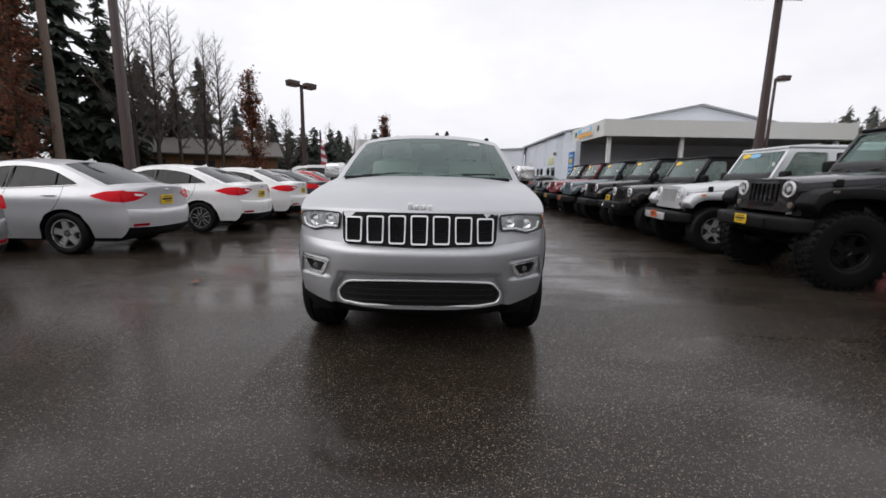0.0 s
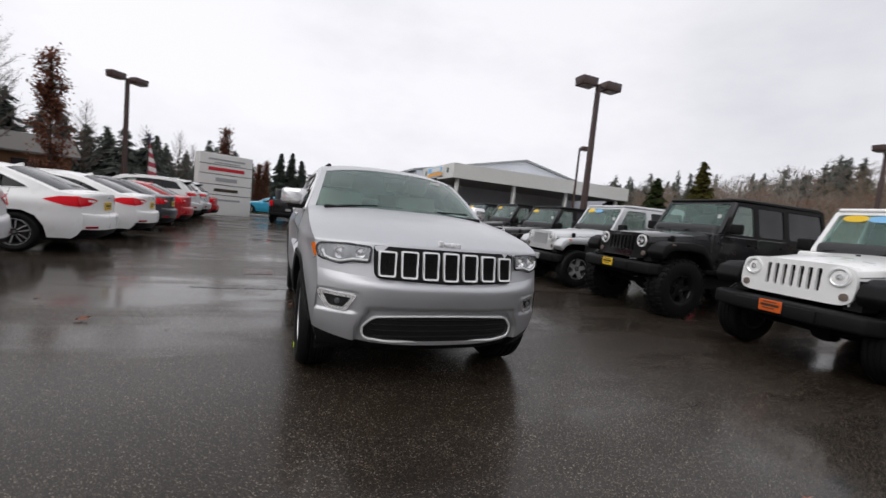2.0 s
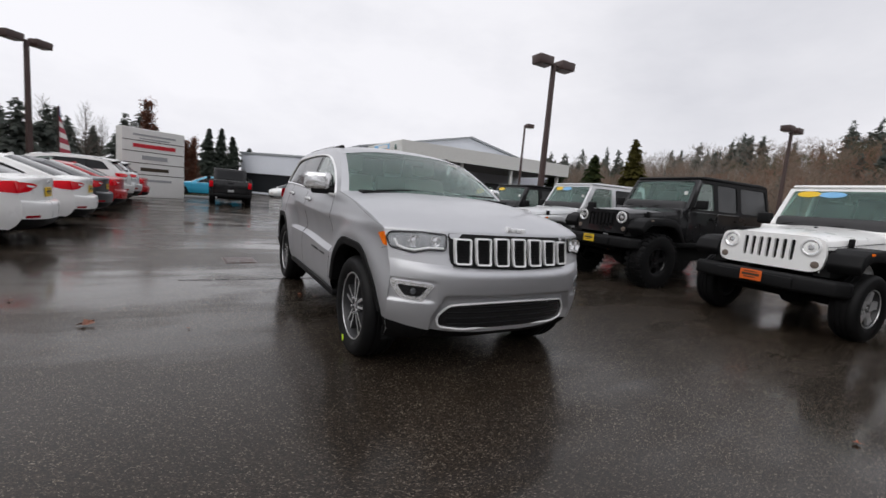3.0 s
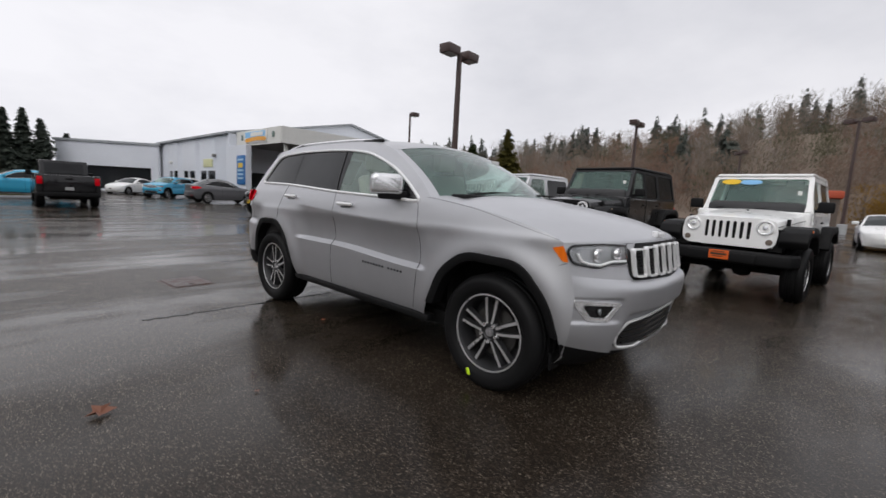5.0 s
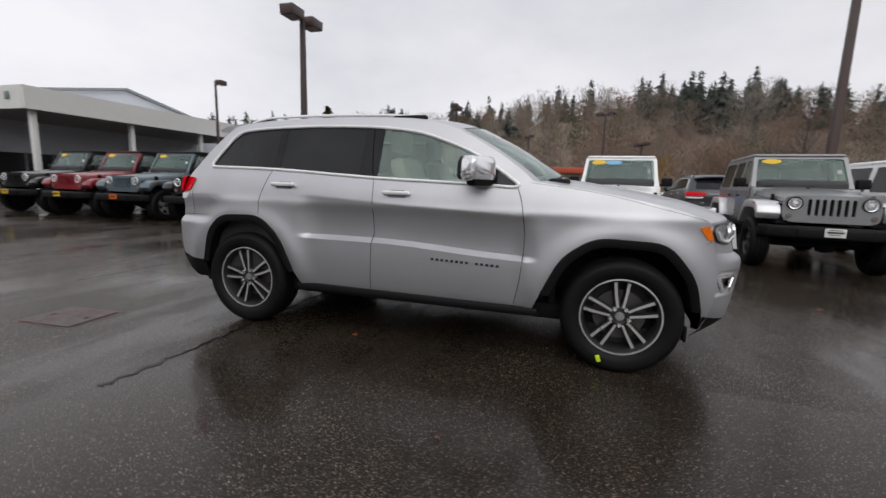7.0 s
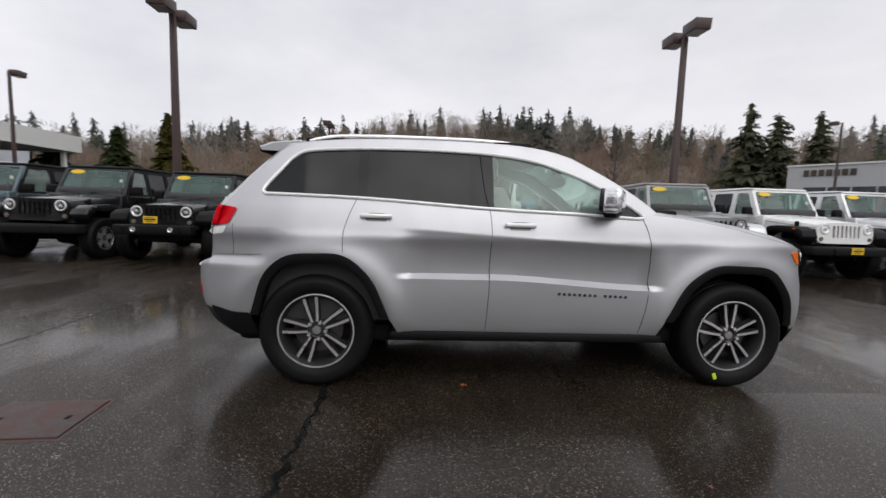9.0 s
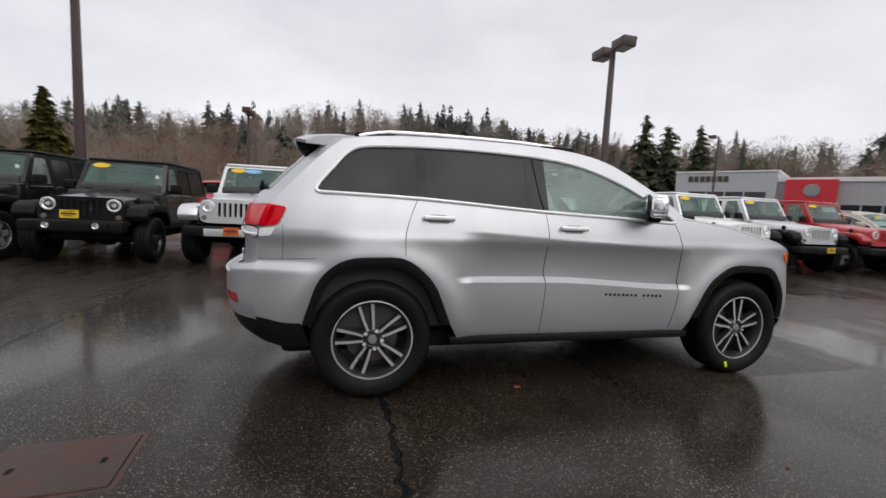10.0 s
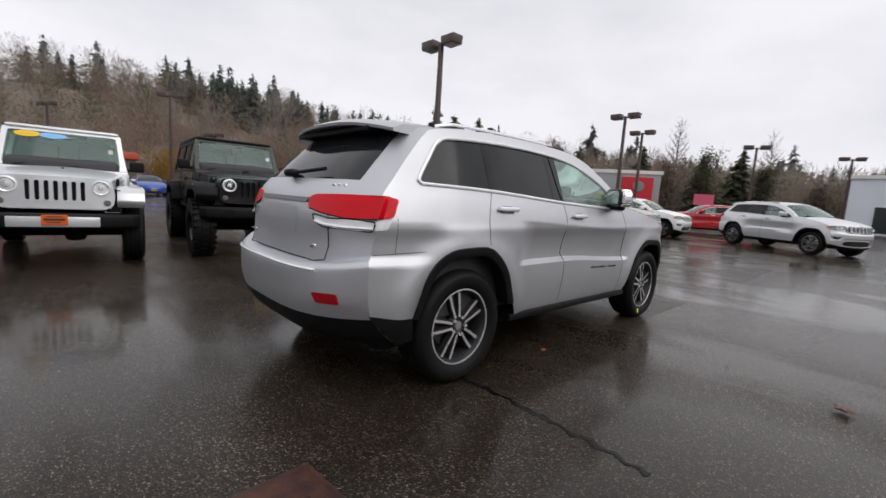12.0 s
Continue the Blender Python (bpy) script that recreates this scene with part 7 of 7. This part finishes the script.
rng = random.Random(5)
for k, (az, d, h, r) in enumerate(((140, 38, 19, 4.6), (135, 42, 21, 4.4), (131.5, 46, 22, 4.2), (128, 46, 16, 4.0), (125, 52, 13, 3.8), (122, 52, 10, 3.6), (119.5, 56, 14, 3.0), (116, 58, 9.5, 3.2), (145, 36, 18, 4.5), (112, 60, 9, 2.8), (137.5, 50, 24, 4.6), (108.5, 62, 8, 2.6), (104, 75, 9, 3.0), (103, 85, 9, 3.0), (101, 90, 8.5, 3.0), (106, 70, 6, 2.6))):
    # trees from 50 m out take the leaf colour with haze painted in
    conifer(0.2 + d * math.cos(radians(az)), -3.5 + d * math.sin(radians(az)), 0, h, r, 100 + k, mat=CONIFER if d < 50 else CONIFER_HAZED)
for k, (az, d, h) in enumerate(((126, 42, 15), (124.0, 42, 14.5), (121.8, 43, 14.5), (119.5, 44, 13.5), (117.6, 43, 13), (112.5, 50, 8.5), (110.5, 55, 9), (105, 62, 8.5), (102, 66, 9), (100.5, 75, 8.5), (95.5, 95, 7), (93, 100, 7))):
    bare_tree(0.2 + d * math.cos(radians(az)), -3.5 + d * math.sin(radians(az)), 0, h, 200 + k)
for k, (az, d, h, r) in enumerate(((99.5, 48, 6.5, 2.6), (98, 52, 7.2, 2.8), (96.5, 60, 7, 2.8), (94.5, 72, 7, 3), (92.5, 80, 6.5, 3), (107, 58, 7.5, 3.0), (105, 60, 7.5, 3.0), (110, 64, 8, 3.2), (113.5, 62, 9, 3.4))):
    conifer(0.2 + d * math.cos(radians(az)), -3.5 + d * math.sin(radians(az)), 0, h, r, 150 + k, 26, 11, mat=CONIFER_HAZED)
column_tree(-10.4, 19.9, 7.0, 1)
column_tree(-15.5, 12.3, 8.8, 2)
column_tree(-5.2, 34.0, 6.6, 3)
for k, (x, y, h, r) in enumerate(((-1.1, 57, 7.6, 1.8), (0.3, 58, 7.9, 1.8), (1.5, 57.5, 7.0, 1.7), (3.6, 59, 5.9, 1.4))):
    conifer(x, y, 0, h, r, 340 + k, 44, 14, 0.02, None, 1.0)
column_tree(-2.6, 46.0, 5.4, 4)
column_tree(-3.3, 46.5, 5.0, 5)
for k, (x, y, h, r) in enumerate(((31.5, 26.0, 6.9, 2.8), (29.6, 29.0, 6.0, 2.6), (34.0, 23.6, 8.6, 2.7))):
    conifer(x, y, 0, h, r, 300 + k, 34, 12, 0.03, leaf_mat("garden_conifer", (0.03, 0.05, 0.022), (0.07, 0.085, 0.03)) if k < 2 else leaf_mat("golden_conifer", (0.08, 0.075, 0.02), (0.13, 0.115, 0.035)), 0.9)

# tall conifers along the road behind the saloons, past the walk's start
for k, az in enumerate(range(150, 262, 8)):
    d = 40 + 9 * ((k * 7) % 5) / 5
    conifer(d * math.cos(radians(az)), d * math.sin(radians(az)), 0, 12 + 5 * ((k * 3) % 4) / 3, 4.2, 600 + k, 26, 10)

# brown house behind the saloons
ho = thing("brown_house", "long low brown house with a dark roof", "house", pose(-24.3, 40.0, 0, 0, 0, 28))
part("wall", box(-6.5, 6.5, -3, 3, 0, 3.3), plain("brown_boards", (0.19, 0.095, 0.045), 0.8, 0.0, 10, 0.2), ho, smooth=False)
part("roof", prism(bmesh.new(), [(-3.8, 3.1), (0, 4.7), (3.8, 3.1), (3.8, 2.95), (0, 4.5), (-3.8, 2.95)], "x", -7.0, 7.0), plain("dark_shingles", (0.15, 0.14, 0.13), 0.9, 0.0, 14, 0.4), ho, "dark shingle roof", smooth=False)
for k in range(3):
    wn = part("window", box(-5 + k * 4, -3.2 + k * 4, -3.06, -2.98, 1.3, 2.5), DARKOPEN, ho)
    part("window_frame", box(-5.08 + k * 4, -3.12 + k * 4, -3.09, -3.04, 1.22, 1.3), WHITEP, wn)
bank = bmesh.new()
prism(bank, [(-13.0, 8), (-11.5, 40), (-60, 70), (-60, 0)], "z", 0.0, 0.35, 0.1)
solo("grass_bank", bank, DRYGRASS, "dull winter grass strip behind the saloons", "grass", kind="structure", smooth=False)

# wooded hillside, an arc round the car park
SKYLINE = curve_of([(-115, 3.0), (-90, 4.8), (-70, 7.2), (-55, 8.7), (-40, 9.8), (-25, 11.4), (-10, 12.6), (0, 12.4), (12, 10.8), (25, 9.2), (36, 7.3), (48, 5.4), (60, 3.8)])


def hill_h(x, y):
    r, az = math.hypot(x, y), math.degrees(math.atan2(y, x))
    top = 135 * math.tan(radians(SKYLINE(az))) - 9.0
    return max(0.0, top) * smoothstep(66, 135, r) ** 0.8 + 1.2 * noise.noise(Vector((x * 0.04, y * 0.04, 0)))


bm = bmesh.new()
grid = []
for i in range(22):
    r = 64 + i * 6
    grid.append([bm.verts.new((r * math.cos(radians(-118 + j * 3)), r * math.sin(radians(-118 + j * 3)), hill_h(r * math.cos(radians(-118 + j * 3)), r * math.sin(radians(-118 + j * 3))) - (2.0 if i == 0 else 0))) for j in range(60)])
for i in range(21):
    for j in range(59):
        bm.faces.new((grid[i][j], grid[i + 1][j], grid[i + 1][j + 1], grid[i][j + 1]))
hs = plain("hill_litter", (0.17, 0.13, 0.10), 0.95, 0.0, 0.6, 0.4)
solo("hillside", bm, hs, "brown wooded hillside behind the car park", "hill", kind="structure")

rng = random.Random(11)
cv, cf = [], []
trunks = bmesh.new()
for k in range(760):
    r, az = 84 + 62 * rng.random() ** 0.66, rng.uniform(-112, 58)
    near = 1 - smoothstep(94, 122, r)
    if noise.noise(Vector((az * 0.13, r * 0.03, 3.0))) < -0.17 + 0.34 * near:
        continue
    x, y = r * math.cos(radians(az)), r * math.sin(radians(az))
    h = rng.uniform(6.5, 11.5) * (1.4 if rng.random() < 0.14 else 1) * (1 - 0.2 * near)
    conifer_leaves(rng, cv, cf, Vector((x, y, hill_h(x, y) - 0.5)), h, h * rng.uniform(0.27, 0.43), 13, 6, 0.04, 1.0)


def twig_cloud(n_trees, per, r0, r1, az0, az1, h0, h1, spread, seed, clump=None):
    """Fine upward twigs of many bare trees, as one set of narrow quads."""
    g = np.random.RandomState(seed)
    base, hs_ = [], []
    for _ in range(n_trees):
        r, az = r0 + (r1 - r0) * g.rand() ** 0.95, g.uniform(az0, az1)
        x, y = r * math.cos(radians(az)), r * math.sin(radians(az))
        if clump is not None and noise.noise(Vector((az * 0.09, r * 0.045, clump))) < 0.02:
            continue
        h = g.uniform(h0, h1)
        z = hill_h(x, y) - 0.5
        base.append((x, y, z))
        hs_.append(h)
        if g.rand() < 0.45:
            tube(trunks, (x, y, z), (x + g.uniform(-0.3, 0.3), y, z + h * 0.85), 0.12, 0.04, 3, False)
    b = np.repeat(np.array(base), per, 0)
    h = np.repeat(np.array(hs_), per)
    k = len(h)
    a, f = g.uniform(0, 2 * math.pi, k), g.uniform(0.0, 0.90, k)
    rad = h * spread * np.sin(math.pi * np.clip(f * 0.9 + 0.1, 0, 1)) ** 0.5 * g.uniform(0.05, 1, k)
    c = b + np.stack([rad * np.cos(a), rad * np.sin(a), h * f], 1)
    d = np.stack([np.cos(a) * 0.55, np.sin(a) * 0.55, g.uniform(0.4, 1.5, k)], 1)
    d += g.normal(0, 0.3, d.shape)
    d /= np.linalg.norm(d, axis=1)[:, None]
    ln = h * g.uniform(0.06, 0.15, k)
    side = np.stack([-np.sin(np.arctan2(b[:, 1], b[:, 0])), np.cos(np.arctan2(b[:, 1], b[:, 0])), g.normal(0, 0.3, k)], 1)
    w = g.uniform(0.018, 0.048, k)
    e, m_ = c + d * ln[:, None], c + d * (ln * 0.45)[:, None]
    v = np.stack([c, m_ + side * w[:, None], e, m_ - side * w[:, None]], 1).reshape(-1, 3)
    return v, np.arange(4 * k).reshape(-1, 4)


wv, wf = twig_cloud(1100, 260, 66, 146, -116, 60, 5.0, 9.5, 0.27, 21)
rv, rf = twig_cloud(900, 240, 68, 138, -116, 60, 4.5, 8.5, 0.30, 23, 1.0)
pv, pf = twig_cloud(430, 300, 84, 142, -116, 60, 7.5, 11.5, 0.30, 24, 5.0)
gv, gf = twig_cloud(620, 240, 67, 140, -116, 60, 4.0, 9.0, 0.34, 25, 9.0)
ov, of = twig_cloud(16, 420, 67, 74, -12, -4, 3.5, 6.5, 0.42, 22)
woods = thing("hillside_woods", "mixed winter woods of conifers and bare trees", "woods", kind="stuff")
for nm, v, f, mt in (("conifers", cv, cf, CONIFER_HAZED), ("bare_crowns", wv, wf, WOODS), ("red_brown_crowns", rv, rf, WOODS_RED), ("pale_crowns", pv, pf, WOODS_PALE), ("mossy_crowns", gv, gf, WOODS_OLIVE), ("ochre_crowns", ov, of, OCHRE)):
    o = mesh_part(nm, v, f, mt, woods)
    tagged(o, kind="stuff")
tagged(part("trunks", trunks, TWIG, woods, smooth=False), kind="stuff")

# broad half-bare trees by the far road
for k, (x, y, h, wd) in enumerate(((13.5, -54, 9.0, 0.30), (17.5, -52, 8.0, 0.32), (9.0, -60, 7.5, 0.30), (26, -47, 7.5, 0.30), (33, -41, 8.5, 0.26), (4.5, -66, 5.5, 0.34))):
    column_tree(x, y, h, 40 + k, wd, WOODS_OLIVE if k % 2 == 0 else WOODS, "broad winter tree with dull olive-brown twigs", "broad winter trees", 0.30)

# nearer trees past the right-hand row
for k, (x, y, h, r) in enumerate(((47.5, -39.0, 15.6, 5.6), (45.0, -40.5, 14.2, 5.2), (43.5, -44.5, 14.0, 4.4), (22, -55, 10, 3.8), (16, -60, 9, 3.6), (12, -62, 10, 3.8))):
    conifer(x, y, 0, h, r, 400 + k, 26, 9, mat=leaf_mat("olive_conifer", (0.085, 0.095, 0.060), (0.15, 0.155, 0.100)), fill=0.8)
for k, (x, y, h) in enumerate(((48, -22, 12), (19, -58, 14), (34, -46, 10), (10, -68, 13), (-4, -75, 9))):
    bare_tree(x, y, 0, h, 500 + k)
fr = thing("red_roofs", "low red-roofed shed at the foot of the hill", "shed")
part("roof", box(61, 64, -3.0, 6.6, 3.3, 4.2, 0.2), plain("red_roof_tiles", (0.42, 0.07, 0.03), 0.7, 0.0, 6, 0.2), fr)
part("wall", box(61.3, 63.7, -2.7, 6.3, 0, 3.3), plain("shed_boards", (0.11, 0.085, 0.07), 0.85, 0.0, 8, 0.2), fr)


# ---------------------------------------------------------------- ground
bm = bmesh.new()
bmesh.ops.create_grid(bm, x_segments=2, y_segments=2, size=900)
solo("ground", bm, ASPHALT, "dark wet asphalt car park with shallow puddles", "ground", kind="structure", smooth=False)

mh = thing("manhole_cover", "rusty red-brown square iron cover in the asphalt", "manhole cover", pose(-1.375, 4.33, -0.004, 0, 0, 4))
part("frame", box(-0.235, 0.235, -0.29, 0.29, -0.02, 0.006, 0.004, 1), RUST, mh)
part("lid", box(-0.205, 0.205, -0.26, 0.26, -0.02, 0.012, 0.004, 1), RUST, mh, "rusted iron lid")
for k in (-0.17, 0.17):
    part("pick_hole", box(-0.02, 0.02, k - 0.012, k + 0.012, 0.011, 0.0135), UNDER, mh)


def ragged(pts, width, seed, step=0.06):
    """A ragged ribbon along a chain of plan points."""
    r = random.Random(seed)
    bm = bmesh.new()
    chain = smooth_poly(pts, max(3, int(math.dist(pts[0], pts[-1]) / (len(pts) - 1) / step)), False)
    rows = []
    for i, p in enumerate(chain):
        q = chain[min(i + 1, len(chain) - 1)]
        o = chain[max(i - 1, 0)]
        d = Vector((q[0] - o[0], q[1] - o[1], 0)).normalized()
        n = Vector((-d.y, d.x, 0))
        w = width * r.uniform(0.45, 1.3)
        j = r.gauss(0, width * 0.45)
        c = Vector((p[0], p[1], 0)) + n * j
        rows.append([bm.verts.new(c - n * w + Vector((0, 0, 0.002))), bm.verts.new(c + Vector((0, 0, 0.005))), bm.verts.new(c + n * w + Vector((0, 0, 0.002)))])
    for a, b in zip(rows, rows[1:]):
        bm.faces.new((a[0], a[1], b[1], b[0]))
        bm.faces.new((a[1], a[2], b[2], b[1]))
    bmesh.ops.recalc_face_normals(bm, faces=bm.faces)
    return bm


solo("tar_joint", ragged([(0.9, 2.84), (-0.4, 2.83), (-1.0, 2.835), (-1.7, 2.84), (-2.15, 2.86)], 0.022, 1), SEAM, "dark tarred joint across the asphalt", "joint", kind="structure")
solo("tar_joint", ragged([(-0.6, 5.62), (1.5, 5.60), (4.1, 5.55)], 0.018, 3), SEAM, "dark tarred joint across the asphalt", "joint", kind="structure")


def fallen_leaf(x, y, size, seed, mat):
    r = random.Random(seed)
    bm = bmesh.new()
    pts = []
    for k in range(10):
        a = 2 * math.pi * k / 10
        rad = size * (1.0 if k % 2 == 0 else 0.45) * r.uniform(0.8, 1.1)
        pts.append((rad * math.cos(a), rad * math.sin(a)))
    c = bm.verts.new((0, 0, 0.012))
    ring = [bm.verts.new((px, py, 0.006 + size * r.uniform(0.0, 0.45))) for px, py in pts]
    for i in range(10):
        bm.faces.new((c, ring[i], ring[(i + 1) % 10]))
    solo("fallen_leaf", bm, mat, "curled brown maple leaf on the wet ground", "leaf", pose(x, y, 0, 0, 0, r.uniform(0, 360)), "fallen leaves")


LEAF = plain("dead_leaf", (0.17, 0.06, 0.03), 0.6, 0.0, 60, 0.2)
LEAF_O = plain("orange_leaf", (0.42, 0.09, 0.02), 0.5, 0.0, 60, 0.2)
for k, (x, y, s, mt) in enumerate(((-2.70, 1.18, 0.075, LEAF), (-0.92, 1.905, 0.03, LEAF_O), (1.45, -2.26, 0.035, LEAF_O), (-2.0, 0.9, 0.02, LEAF), (2.6, 3.0, 0.04, LEAF), (-3.4, 2.1, 0.03, LEAF))):
    fallen_leaf(x, y, s, k, mt)
